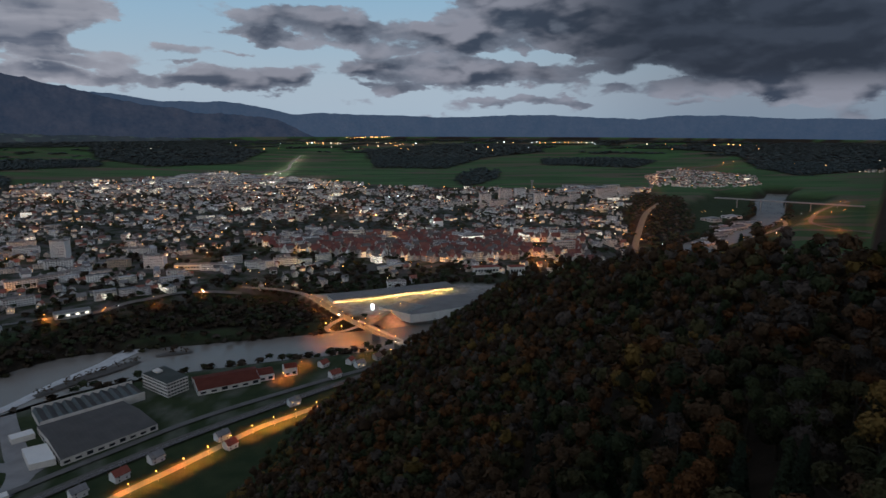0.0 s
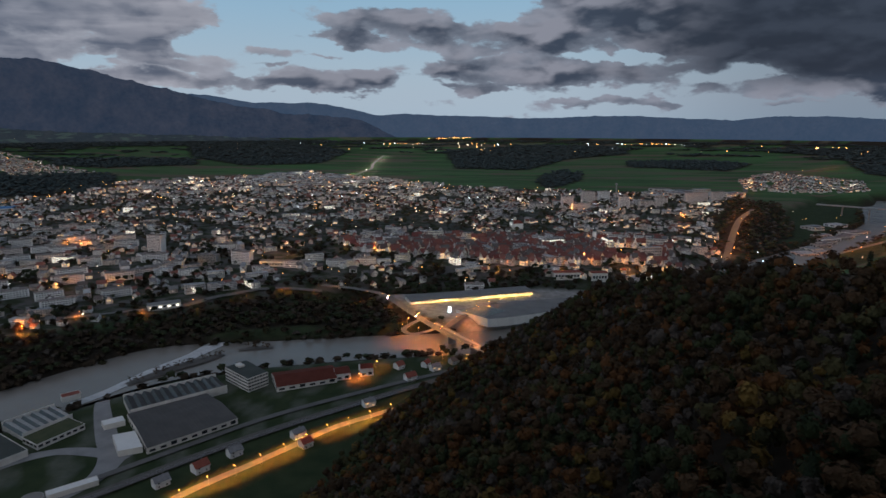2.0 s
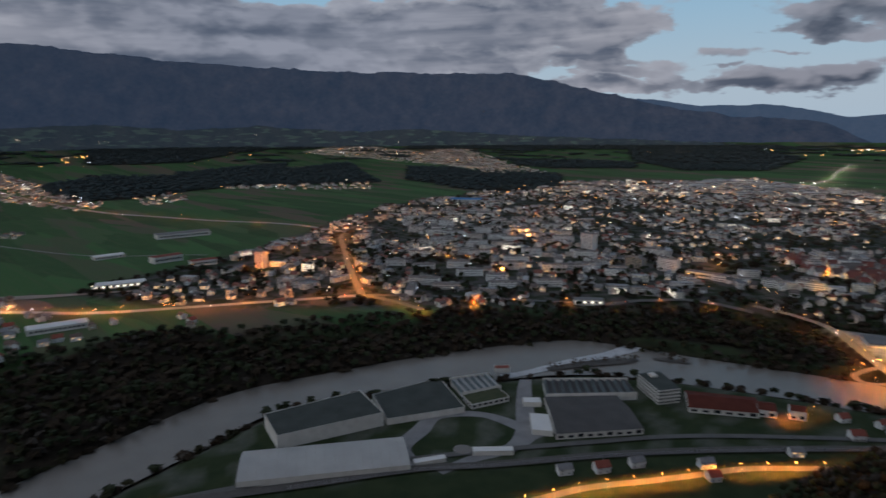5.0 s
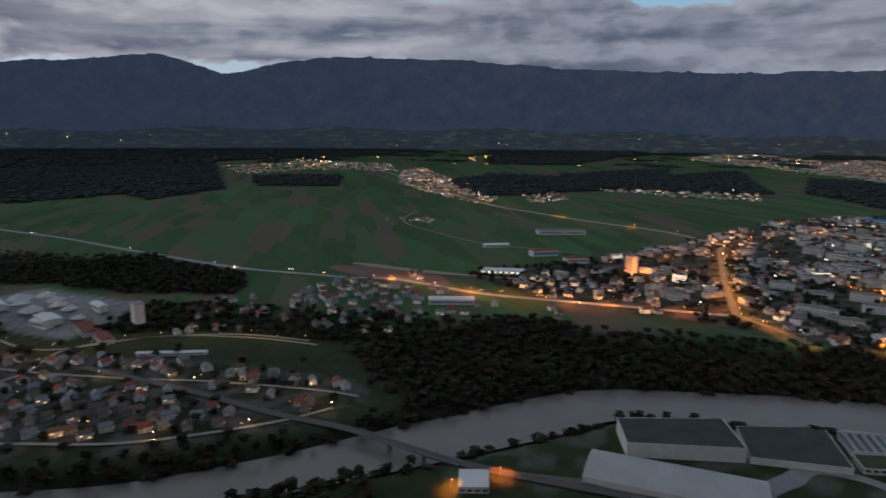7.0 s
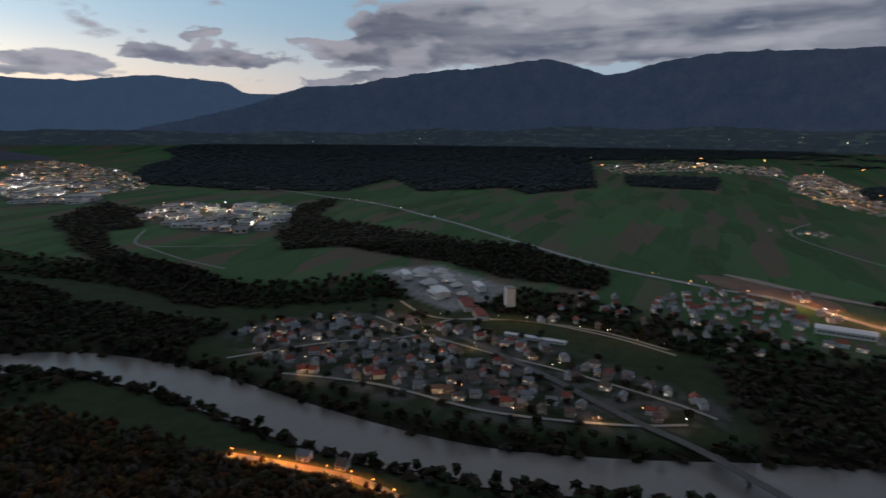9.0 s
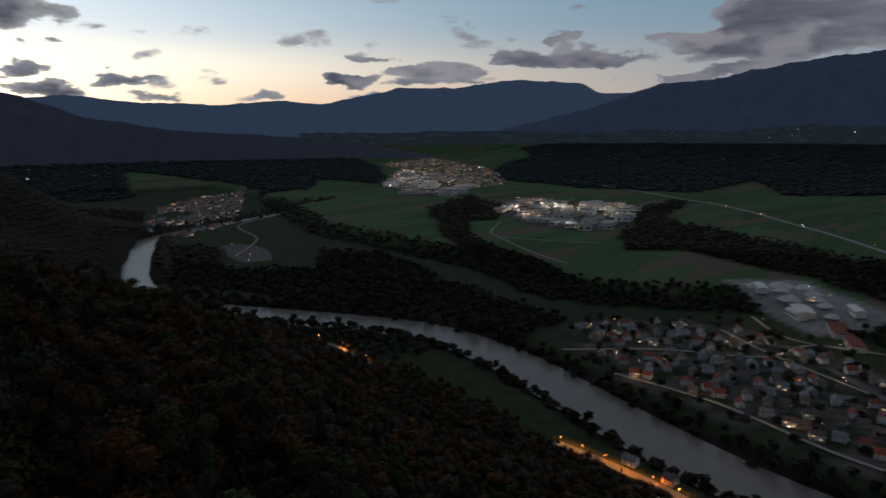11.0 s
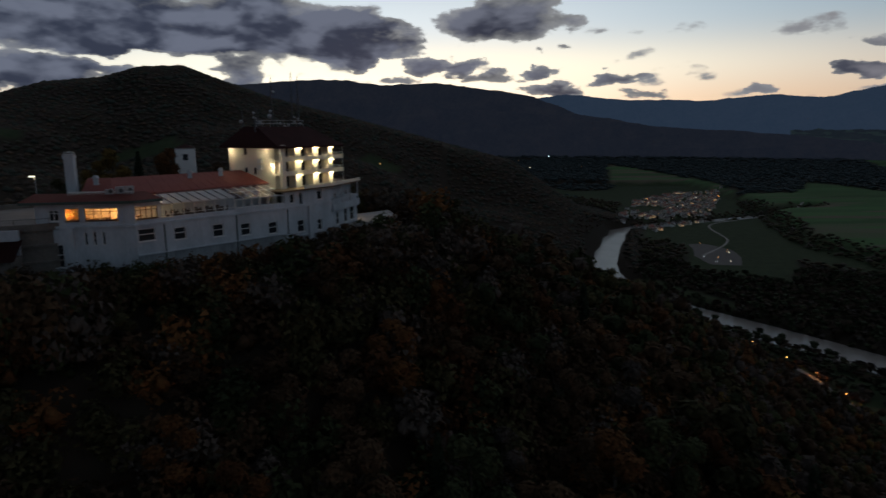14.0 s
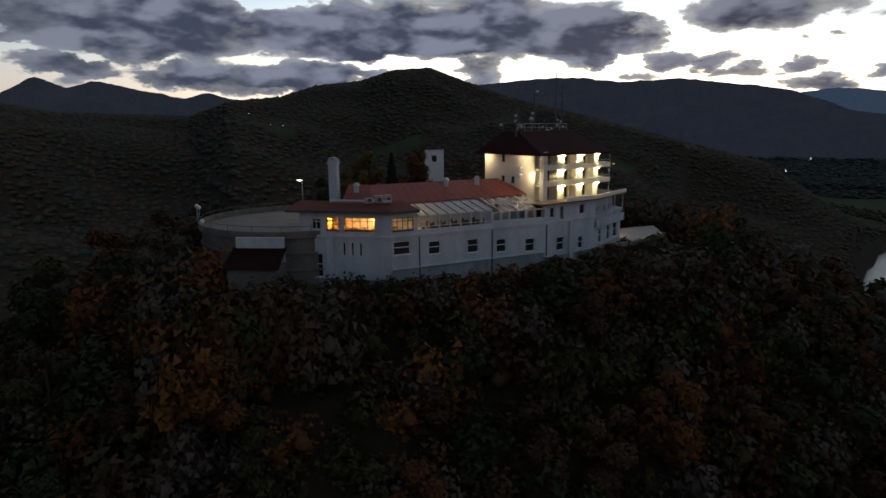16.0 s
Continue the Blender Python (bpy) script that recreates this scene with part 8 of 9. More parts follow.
for x, y, w, h, lab in ((65, 2135, 75, 16, 5), (160, 2215, 40, 34, 10), (240, 2320, 46, 40, 12), (300, 2365, 40, 38, 12), (345, 2190, 36, 40, 12), (425, 2205, 60, 24, 8), (600, 2340, 50, 40, 12), (650, 2400, 40, 36, 11), (730, 2480, 60, 30, 9), (200, 2140, 60, 20, 6), (480, 2260, 40, 28, 9)):
    tall_block("apartment_block", x, y, 0.25, w, 15, h, lab, int(w / 4.5), "large pale apartment block on the town's edge", M_PALEWALL if (x + y) % 2 else M_PINKWALL)
for x, y, tn, w, h, r in ((-690, 860, 0.75, 46, 13, 4), (-735, 900, 0.75, 40, 13, 4), (-640, 930, 0.75, 44, 13, 4), (-770, 990, 0.72, 50, 15, 5), (-700, 1030, 0.7, 46, 15, 5), (-860, 930, 0.8, 44, 14, 4), (-900, 1040, 0.8, 46, 14, 4), (-820, 1120, 0.75, 40, 18, 6),
                            (-420, 1175, 0.05, 60, 12, 3), (-350, 1190, 0.1, 40, 14, 4), (-300, 1215, 0.2, 44, 15, 4), (-480, 1130, 0.0, 30, 10, 3), (-660, 1140, 0.2, 36, 12, 4), (-970, 860, 0.8, 40, 13, 4), (-1000, 960, 0.8, 46, 13, 4),
                            (-1050, 1090, 0.8, 46, 15, 5), (-1180, 1180, 0.6, 40, 16, 5), (-1250, 1300, 0.6, 40, 20, 6), (-1100, 1280, 0.6, 44, 18, 6), (-960, 1230, 0.6, 50, 16, 5), (-880, 1330, 0.5, 50, 14, 4), (-640, 1330, 0.2, 44, 12, 4)):
    tall_block("apartment_block", x, y, tn, w, 13, h, r, int(w / 4), "pale mid-rise block of flats in the town", M_PALEWALL if int(x) % 3 else M_WHITE)
for i, (x, y, tn, w, h) in enumerate(MID_BLOCKS):
    tall_block("apartment_block", x, y, tn, w, 14, h, int(h / 3.1), int(w / 4.4), "pale flat-roofed block of flats in the town", (M_PALEWALL, M_WHITE, M_PINKWALL)[i % 3])
# ---------------------------------------------------------------- riverside works
M_RIBBED = surface("ribbed_white_roof", (0.66, 0.66, 0.65), (0.80, 0.80, 0.78), rough=0.6, scale=0.05, fine=0.5, stretch=(1, 1, 1))
M_GREYROOF = surface("grey_fibre_roof", (0.15, 0.15, 0.15), (0.22, 0.215, 0.21), rough=0.9, scale=0.06, fine=1.2)
M_DARKROOF = surface("dark_felt_roof", (0.040, 0.048, 0.044), (0.075, 0.085, 0.078), rough=0.9, scale=0.05, fine=1.0)
M_MOSS = surface("mossy_roof", (0.04, 0.055, 0.025), (0.08, 0.085, 0.045), rough=0.95, scale=0.1, fine=1.0)
M_REDROOF = surface("weathered_red_roof", (0.17, 0.045, 0.032), (0.26, 0.08, 0.055), rough=0.8, scale=0.08, fine=1.2)
M_SKYLIGHT = surface("skylight_glass", (0.16, 0.19, 0.20), (0.26, 0.30, 0.31), rough=0.3, scale=0.2, fine=2.0)
M_SHED_WALL = surface("stained_white_wall", (0.54, 0.52, 0.48), (0.74, 0.72, 0.67), rough=0.9, scale=0.12, fine=1.5)
GROUND = -22.0


def outline_hall(name, poly, top, label, wall, roof, bands=0, band_z=(0.35, 0.65), parapet=0.5):
    """A flat-roofed hall over an outline: walls, roof sheet, parapet, and window strips along its sides."""
    t = thing(name, label, "hall")
    bm = bmesh.new()
    add_prism(bm, poly, GROUND - 1.5, top)
    part("wall", bm, wall, t)
    cx, cy = sum(p[0] for p in poly) / len(poly), sum(p[1] for p in poly) / len(poly)
    bm = bmesh.new()
    add_prism(bm, [(cx + (x - cx) * 0.985, cy + (y - cy) * 0.985) for x, y in poly], top, top + 0.25)
    part("roof", bm, roof, t)
    for i in range(len(poly)):
        a, b = poly[i], poly[(i + 1) % len(poly)]
        ln, an = span(a, b)
        x, y = on(a, b, ln / 2)
        bm = bmesh.new()
        add_box(bm, x, y, top + parapet / 2, ln, 0.35, parapet, an)
        part("parapet", bm, wall, t)
        if bands and ln > 20:
            n = int(ln / bands)
            for side in (1,):
                bm = bmesh.new()
                for k in range(n):
                    for o in (0.03, -0.03):
                        x, y = on(a, b, (k + 0.5) * ln / n, o)
                    x, y = on(a, b, (k + 0.5) * ln / n)
                    z0, z1 = GROUND + (top - GROUND) * band_z[0], GROUND + (top - GROUND) * band_z[1]
                    add_box(bm, x, y, (z0 + z1) / 2, ln / n * 0.62, 0.14, z1 - z0, an)
                part("window_strip", bm, M_PANE, t)
    return t


def arched_hall():
    t = thing("arched_hall", "long white hall with a ribbed arched roof", "hall")
    a, b = (-491, 255), (-407, 376)
    ln, an = span(a, b)
    half = 26.0
    bm = bmesh.new()
    add_prism(bm, [on(a, b, 0, half), on(a, b, ln, half), on(a, b, ln, -half), on(a, b, 0, -half)], GROUND - 1.5, -15.5)
    part("wall", bm, M_SHED_WALL, t)
    n = 18
    for k in range(n):
        bm = bmesh.new()
        prev = None
        for s in range(13):
            q = -1 + 2 * s / 12
            z = -15.5 + 3.6 * (1 - q * q)
            p0 = bm.verts.new((*on(a, b, k * ln / n + 0.12, q * (half + 0.6)), z))
            p1 = bm.verts.new((*on(a, b, (k + 1) * ln / n - 0.12, q * (half + 0.6)), z))
            if prev:
                bm.faces.new((prev[0], prev[1], p1, p0))
            prev = (p0, p1)
        bmesh.ops.solidify(bm, geom=list(bm.faces), thickness=0.3)
        part("roof_panel", bm, M_RIBBED, t)
    for u in (0, ln):
        bm = bmesh.new()
        vs = [bm.verts.new((*on(a, b, u, q * half), -15.6 + 3.5 * (1 - q * q))) for q in np.linspace(-1, 1, 13)]
        bm.faces.new(vs)
        bmesh.ops.solidify(bm, geom=list(bm.faces), thickness=0.2)
        part("gable", bm, M_SHED_WALL, t)


def saw_hall(name, c0, c1, c2, c3, n, base, top, label, steep):
    """A sawtooth roof hall: corners c0-c1 along the teeth, c3-c2 opposite."""
    t = thing(name, label, "hall")
    bm = bmesh.new()
    add_prism(bm, [c0, c1, c2, c3], GROUND - 1.5, base)
    part("wall", bm, M_SHED_WALL, t)

    def at(u, w):
        x0, y0 = c0[0] + (c1[0] - c0[0]) * u, c0[1] + (c1[1] - c0[1]) * u
        x1, y1 = c3[0] + (c2[0] - c3[0]) * u, c3[1] + (c2[1] - c3[1]) * u
        return x0 + (x1 - x0) * w, y0 + (y1 - y0) * w
    for k in range(n):
        u0, u1 = k / n, (k + 0.995) / n
        um = u0 + (u1 - u0) * steep
        bm = bmesh.new()
        a0, a1 = at(um, 0.04), at(um, 0.96)
        b0, b1 = at(u1, 0.04), at(u1, 0.96)
        q = [bm.verts.new((*p, z)) for p, z in ((a0, top), (a1, top), (b1, base + 0.2), (b0, base + 0.2))]
        bm.faces.new(q)
        bmesh.ops.solidify(bm, geom=list(bm.faces), thickness=0.2)
        part("roof_panel", bm, M_GREYROOF if n > 8 else M_RIBBED, t)
        bm = bmesh.new()
        d0, d1 = at(u0, 0.04), at(u0, 0.96)
        q = [bm.verts.new((*p, z)) for p, z in ((d0, base + 0.1), (d1, base + 0.1), (a1, top), (a0, top))]
        bm.faces.new(q)
        bmesh.ops.solidify(bm, geom=list(bm.faces), thickness=0.12)
        part("skylight", bm, M_SKYLIGHT, t)
    bm = bmesh.new()
    for w in (0.0, 1.0):
        p, q = at(0, w), at(1, w)
        ln, an = span(p, q)
        add_box(bm, (p[0] + q[0]) / 2, (p[1] + q[1]) / 2, (base + top) / 2, ln, 0.5, top - base + 0.8, an)
    part("end_wall", bm, M_SHED_WALL, t)


def gable_hall(name, c0, c1, c2, c3, eave, ridge, label, wall, roof, gates=0, over=0.8):
    """A broad gabled hall; the ridge runs parallel to c0-c1."""
    t = thing(name, label, "hall")
    bm = bmesh.new()
    lo = [bm.verts.new((*p, GROUND - 1.5)) for p in (c0, c1, c2, c3)]
    hi = [bm.verts.new((*p, eave)) for p in (c0, c1, c2, c3)]
    m0 = bm.verts.new(((c0[0] + c3[0]) / 2, (c0[1] + c3[1]) / 2, ridge - 0.1))
    m1 = bm.verts.new(((c1[0] + c2[0]) / 2, (c1[1] + c2[1]) / 2, ridge - 0.1))
    bm.faces.new((lo[0], lo[1], hi[1], hi[0]))
    bm.faces.new((lo[2], lo[3], hi[3], hi[2]))
    bm.faces.new((lo[1], lo[2], hi[2], m1, hi[1]))
    bm.faces.new((lo[3], lo[0], hi[0], m0, hi[3]))
    part("wall", bm, wall, t)
    for e0, e1, s in ((c0, c1, 0), (c3, c2, 1)):
        bm = bmesh.new()
        r0, r1 = ((c0[0] + c3[0]) / 2, (c0[1] + c3[1]) / 2), ((c1[0] + c2[0]) / 2, (c1[1] + c2[1]) / 2)
        k = 1 + over / max(1.0, span(r0, e0)[0])
        a = (r0[0] + (e0[0] - r0[0]) * k, r0[1] + (e0[1] - r0[1]) * k)
        b = (r1[0] + (e1[0] - r1[0]) * k, r1[1] + (e1[1] - r1[1]) * k)
        q = [bm.verts.new((*p, z)) for p, z in ((a, eave - 0.1), (b, eave - 0.1), (r1, ridge), (r0, ridge))]
        bm.faces.new(q)
        bmesh.ops.solidify(bm, geom=list(bm.faces), thickness=0.3)
        sheet = part("roof", bm, roof, t)
        ln = span(a, b)[0]
        bm = bmesh.new()
        for i in range(int(ln / 5)):
            f = (i + 0.5) / int(ln / 5)
            pa = (a[0] + (b[0] - a[0]) * f, a[1] + (b[1] - a[1]) * f)
            pr = (r0[0] + (r1[0] - r0[0]) * f, r0[1] + (r1[1] - r0[1]) * f)
            add_rod(bm, (*pa, eave + 0.05), (*pr, ridge + 0.12), 0.12, n=4)
        part("roof_seam", bm, roof, sheet)
    if gates:
        for e0, e1 in ((c0, c1), (c2, c3), (c1, c2), (c3, c0)):
            ln, an = span(e0, e1)
            for k in range(gates):
                x, y = on(e0, e1, (k + 0.5) * ln / gates)
                bm = bmesh.new()
                add_box(bm, x, y, GROUND + 2.6 + (k % 3 == 0) * 0.6, ln / gates * 0.55, 0.3, 2.2 + (k % 3 == 0) * 1.2, an)
                part("window", bm, M_PANE, t)
    return t


arched_hall()
outline_hall("mill_building", [(-553, 316), (-530, 420), (-470, 402), (-503, 300)], -8.0, "tall pale mill with a dark flat roof", M_SHED_WALL, M_DARKROOF, 0, (0.35, 0.75), 0.8)
outline_hall("low_hall", [(-526, 434), (-506, 519), (-431, 481), (-468, 405)], -15.5, "wide low hall with a dark flat roof", M_SHED_WALL, M_DARKROOF, 0)
saw_hall("north_light_shed", (-496, 526), (-474, 571), (-440, 552), (-457, 506), 6, -17.5, -14.6, "small sawtooth shed with pale ribbed roofs", 0.25)
outline_hall("moss_roof_hall", [(-455, 503), (-440, 547), (-415, 536), (-431, 492)], -16.5, "low hall with a mossy green roof", M_SHED_WALL, M_MOSS, 6, (0.4, 0.8))
gable_hall("main_factory_hall", (-386, 560), (-331, 619), (-272, 567), (-327, 498), -15.5, -12.2, "large grey-roofed factory hall with a white front", M_SHED_WALL, M_GREYROOF, 9)
saw_hall("sawtooth_factory", (-415, 598), (-344, 667), (-316, 637), (-385, 564), 11, -16.5, -13.0, "long sawtooth factory shed with glazed rooflights", 0.3)
gable_hall("red_roof_hall", (-284, 685), (-220, 719), (-203, 682), (-262, 646), -16.0, -11.0, "old hall with a long weathered red roof", M_SHED_WALL, M_REDROOF, 6)
gable_hall("white_gable_house", (-216, 705), (-200, 714), (-190, 694), (-206, 686), -14.0, -10.5, "white gabled house at the end of the red hall", M_WHITE, M_REDROOF, 2)
gable_hall("stair_house", (-186, 716), (-172, 722), (-166, 708), (-180, 702), -12.0, -9.0, "tall pale house with a red hipped roof", M_WHITE, M_REDROOF, 2)
outline_hall("annex_hall", [(-374, 518), (-358, 529), (-333, 501), (-350, 490)], -16.5, "pale rounded annex hall", M_SHED_WALL, M_RIBBED, 0)
outline_hall("annex_hall", [(-404, 545), (-390, 558), (-381, 549), (-395, 536)], -17.0, "small pale annex building beside the factory", M_SHED_WALL, M_RIBBED, 0)
outline_hall("storage_shed", [(-370, 425), (-344, 452), (-338, 446), (-364, 419)], -17.8, "long narrow white storage shed", M_SHED_WALL, M_RIBBED, 0)
outline_hall("storage_shed", [(-394, 372), (-380, 398), (-374, 394), (-388, 368)], -18.4, "short white storage shed", M_SHED_WALL, M_RIBBED, 0)
outline_hall("signal_house", [(-504, 140), (-498, 165), (-470, 157), (-476, 132)], -16.5, "flat-roofed house with grey roof decks by the railway", M_SHED_WALL, M_RIBBED, 6)
outline_hall("river_kiosk", [(-490, 600), (-478, 614), (-470, 606), (-482, 592)], -18.0, "small red-roofed hut by the river", M_SHED_WALL, M_REDROOF, 0)


def office_building():
    t = thing("factory_office", "four-storey pale office with long window bands", "office")
    poly = [(-334, 671), (-293, 641), (-279, 664), (-319, 696)]
    bm = bmesh.new()
    add_prism(bm, poly, GROUND - 1.5, -6.0)
    part("wall", bm, M_SHED_WALL, t)
    bm = bmesh.new()
    add_prism(bm, [(-306.5 + (x + 306.5) * 0.97, 668 + (y - 668) * 0.97) for x, y in poly], -6.0, -5.6)
    part("roof", bm, M_DARKROOF, t)
    bm = bmesh.new()
    add_box(bm, -318, 676, -4.6, 10, 7, 2.6, -0.63)
    part("roof_house", bm, M_SHED_WALL, t)
    for j in range(4):
        for i in range(4):
            a, b = poly[i], poly[(i + 1) % 4]
            ln, an = span(a, b)
            n = max(3, int(ln / 3.6))
            bm = bmesh.new()
            for k in range(n):
                x, y = on(a, b, (k + 0.5) * ln / n)
                add_box(bm, x, y, GROUND + 2.4 + j * 3.9, ln / n * 0.72, 0.2, 1.9, an)
            part("window", bm, M_PANE, t)


office_building()


def tank():
    t = thing("settling_tank", "round dark open tank in the grass", "tank")
    bm = bmesh.new()
    add_rod(bm, (-378, 420, -23), (-378, 420, -20.6), 8.5, n=32)
    part("wall", bm, M_CONCRETE, t)
    bm = bmesh.new()
    add_rod(bm, (-378, 420, -20.6), (-378, 420, -20.5), 7.9, n=32)
    part("water", bm, M_WATER, t)


tank()

M_YARD = surface("pale_yard_gravel", (0.20, 0.20, 0.205), (0.30, 0.30, 0.30), rough=0.95, scale=0.08, fine=1.5)
ribbon("yard_road", [(-465, 637), (-426, 578), (-384, 524), (-358, 495), (-348, 456), (-361, 413), (-366, 377)], [5, 8, 10, 13, 8, 6, 5], None, M_YARD, "pale gravel yard road between the works halls", "road", lift=0.25)
ribbon("yard_track", [(-340, 492), (-358, 495), (-412, 491), (-446, 456), (-435, 419), (-421, 382), (-388, 372)], [8, 9, 6, 8, 10, 9, 6], None, M_YARD, "pale gravel track round the works lawn", "road", lift=0.35)
# weir: broken white water over a low sill, with two islands of scrub
M_FOAM = surface("white_water", (0.40, 0.41, 0.42), (0.62, 0.63, 0.64), rough=0.5, scale=0.12, fine=0.7, bump=0.5, bump_d=0.3)
ribbon("weir_water", [(-478, 602), (-462, 640), (-447, 703), (-425, 758), (-412, 812), (-385, 852)], [7, 7, 8, 10, 13, 9], [-29.6] * 6, M_FOAM, "white water breaking over the weir", "weir")
ribbon("weir_island", [(-452, 660), (-428, 706), (-402, 745), (-385, 772)], [5, 9, 10, 4], [-29.0, -28.4, -28.4, -29.3], M_TRACK, "gravel island below the weir", "island")
ribbon("weir_island", [(-372, 790), (-352, 800), (-330, 806)], [4, 7, 3], [-29.3, -28.6, -29.4], M_TRACK, "small island in the river", "island")
g_i = np.random.RandomState(8)
ix = np.concatenate([np.interp(g_i.uniform(0, 3, 26), range(4), [-452, -428, -402, -385]), g_i.uniform(-366, -334, 8)])
iy = np.concatenate([np.interp((ix[:26] + 452) / 67 * 3, range(4), [660, 706, 745, 772]), g_i.uniform(796, 806, 8)]) + g_i.uniform(-5, 5, 34)
iv, if_ = clumpy(np.random.RandomState(81), 4, 24, 0.07, "ball", False)
tagged(scatter("island_scrub", iv, if_, np.zeros(len(if_), int), ix, iy, np.full(34, -29.0), g_i.uniform(0, 6, 34), np.full(34, 13.0), np.full(34, 13.0), g_i.uniform(6, 10, 34), [LEAVES[0]]), "dark scrub on the river islands", "shrubs", kind="stuff")


# ---------------------------------------------------------------- the shopping hall by the bridge
M_SHOPLIGHT = glowing("lit_shopfront", (1.0, 0.62, 0.22), 0.9)
M_SIGN = glowing("white_sign_face", (0.95, 0.98, 1.0), 2.6)


def retail_hall():
    t = thing("retail_hall", "long flat retail hall with a glowing yellow shopfront", "shop")
    a, b = (-170, 992), (28, 1083)
    ln, an = span(a, b)
    bm = bmesh.new()
    add_prism(bm, [on(a, b, 0), on(a, b, ln), on(a, b, ln, -34), on(a, b, 0, -34)], -23.0, -8.6)
    part("wall", bm, M_SHED_WALL, t)
    bm = bmesh.new()
    add_prism(bm, [on(a, b, -1, 7), on(a, b, ln + 1, 7), on(a, b, ln + 1, -34), on(a, b, -1, -34)], -8.6, -7.9)
    part("roof", bm, M_GREYROOF, t)
    n = 26
    for k in range(n):
        bm = bmesh.new()
        x, y = on(a, b, (k + 0.5) * ln / n, 0.15)
        add_box(bm, x, y, -16.2, ln / n * 0.74, 0.2, 4.2, an)
        part("shop_window", bm, M_SHOPLIGHT, t)
    for k in range(n // 2 + 1):
        bm = bmesh.new()
        x, y = on(a, b, k * ln * 2 / n, 6.3)
        add_box(bm, x, y, -13.2, 0.5, 0.5, 9.4, an)
        part("column", bm, M_CONCRETE, t)
    for k in range(9):
        x, y = on(a, b, (k + 0.5) * ln / 9, 5.0)
        point_lamp("canopy_light", x, y, -9.4, (1.0, 0.52, 0.16), 8000, t, 0.5)
    s = thing("retail_hall", "grey-roofed retail hall with a glazed ribbed section", "shop")
    poly = [(-92, 958), (0, 1020), (98, 1058), (108, 1000), (-14, 925), (-40, 915)]
    bm = bmesh.new()
    add_prism(bm, poly, -23.0, -10.5)
    part("wall", bm, M_SHED_WALL, s)
    bm = bmesh.new()
    add_prism(bm, [(10 + (x - 10) * 0.985, 985 + (y - 985) * 0.985) for x, y in poly], -10.5, -10.2)
    part("roof", bm, M_GREYROOF, s)
    for k in range(9):
        u = k * 5.6
        bm = bmesh.new()
        x0, y0 = on((-88, 955), (-40, 919), 4, -u)
        x1, y1 = on((-88, 955), (-40, 919), 54, -u)
        add_rod(bm, (x0, y0, -9.9), (x1, y1, -9.9), 1.3, n=6)
        part("rooflight", bm, M_SKYLIGHT, s)
    p = thing("sign_pylon", "tall glowing white sign pylon with dark bars", "sign")
    bm = bmesh.new()
    add_box(bm, -102, 957, -12.4, 1.2, 5.2, 13.5, 1.2)
    part("face", bm, M_SIGN, p)
    for k in range(3):
        bm = bmesh.new()
        add_box(bm, -102, 957, -8.5 - k * 4.0, 1.5, 5.4, 0.5, 1.2)
        part("bar", bm, M_DARKMETAL, p)
    bm = bmesh.new()
    add_box(bm, -102, 957, -20.5, 0.8, 3.0, 4.5, 1.2)
    part("base", bm, M_CONCRETE, p)


retail_hall()
M_BLUE = surface("blue_sheet_roof", (0.02, 0.14, 0.36), (0.04, 0.20, 0.46), rough=0.5, scale=0.05, fine=0.5)


def plain_hall(x, y, turn, w, d, h, label, roof, wall=M_SHED_WALL, lit=0, name="hall_building"):
    t = thing(name, label, "hall")
    z = float(land(np.array([x]), np.array([y]))[0])
    t.matrix_basis = pose(x, y, z, 0, 0, math.degrees(turn))
    bm = bmesh.new()
    add_box(bm, 0, 0, h / 2 - 1, w, d, h + 2)
    part("wall", bm, wall, t)
    bm = bmesh.new()
    vs = []
    for s in (-1, 0, 1):
        vs.append([bm.verts.new((sx * (w / 2 + 0.6), s * (d / 2 + 0.6), h + (1.8 if s == 0 else 0.05))) for sx in (-1, 1)])
    for i in range(2):
        bm.faces.new((vs[i][0], vs[i][1], vs[i + 1][1], vs[i + 1][0]))
    bm.faces.new((vs[0][0], vs[1][0], vs[2][0]))
    bm.faces.new((vs[0][1], vs[2][1], vs[1][1]))
    bm.faces.new((vs[0][1], vs[0][0], vs[2][0], vs[2][1]))
    part("roof", bm, roof, t)
    n = max(3, int(w / 6))
    for k in range(n):
        for s in (-1, 1):
            bm = bmesh.new()
            add_box(bm, (-0.46 + 0.92 * (k + 0.5) / n) * w, s * (d / 2 + 0.03), h * 0.5, w / n * 0.6, 0.1, h * 0.35)
            part("window", bm, SHOP_PANE if lit and (k % 2 == 0) else M_PANE, t)
    return t


plain_hall(-1185, 400, 1.22, 84, 28, 7, "white hall with brightly lit windows in the fields", M_RIBBED, lit=1)
plain_hall(-992, 250, 1.35, 74, 24, 8, "long white warehouse beside the lit road", M_RIBBED)
plain_hall(-1342, 548, 1.6, 60, 26, 13, "white school building with a red roof", M_REDROOF)
plain_hall(-1632, 712, 1.4, 130, 40, 11, "broad pale sports hall on the fields' edge", M_GREYROOF)
plain_hall(-1480, 480, 1.5, 60, 25, 7, "cluster of pale farm halls", M_RIBBED)
plain_hall(-1260, 590, 1.4, 50, 22, 11, "white school wing with a red roof", M_REDROOF)
plain_hall(-1640, 1810, 0.6, 120, 70, 10, "sports hall with a bright blue roof", M_BLUE)
plain_hall(-530, 880, 0.65, 46, 18, 7, "pale house with a lit porch in the park", M_GREYROOF, lit=1)
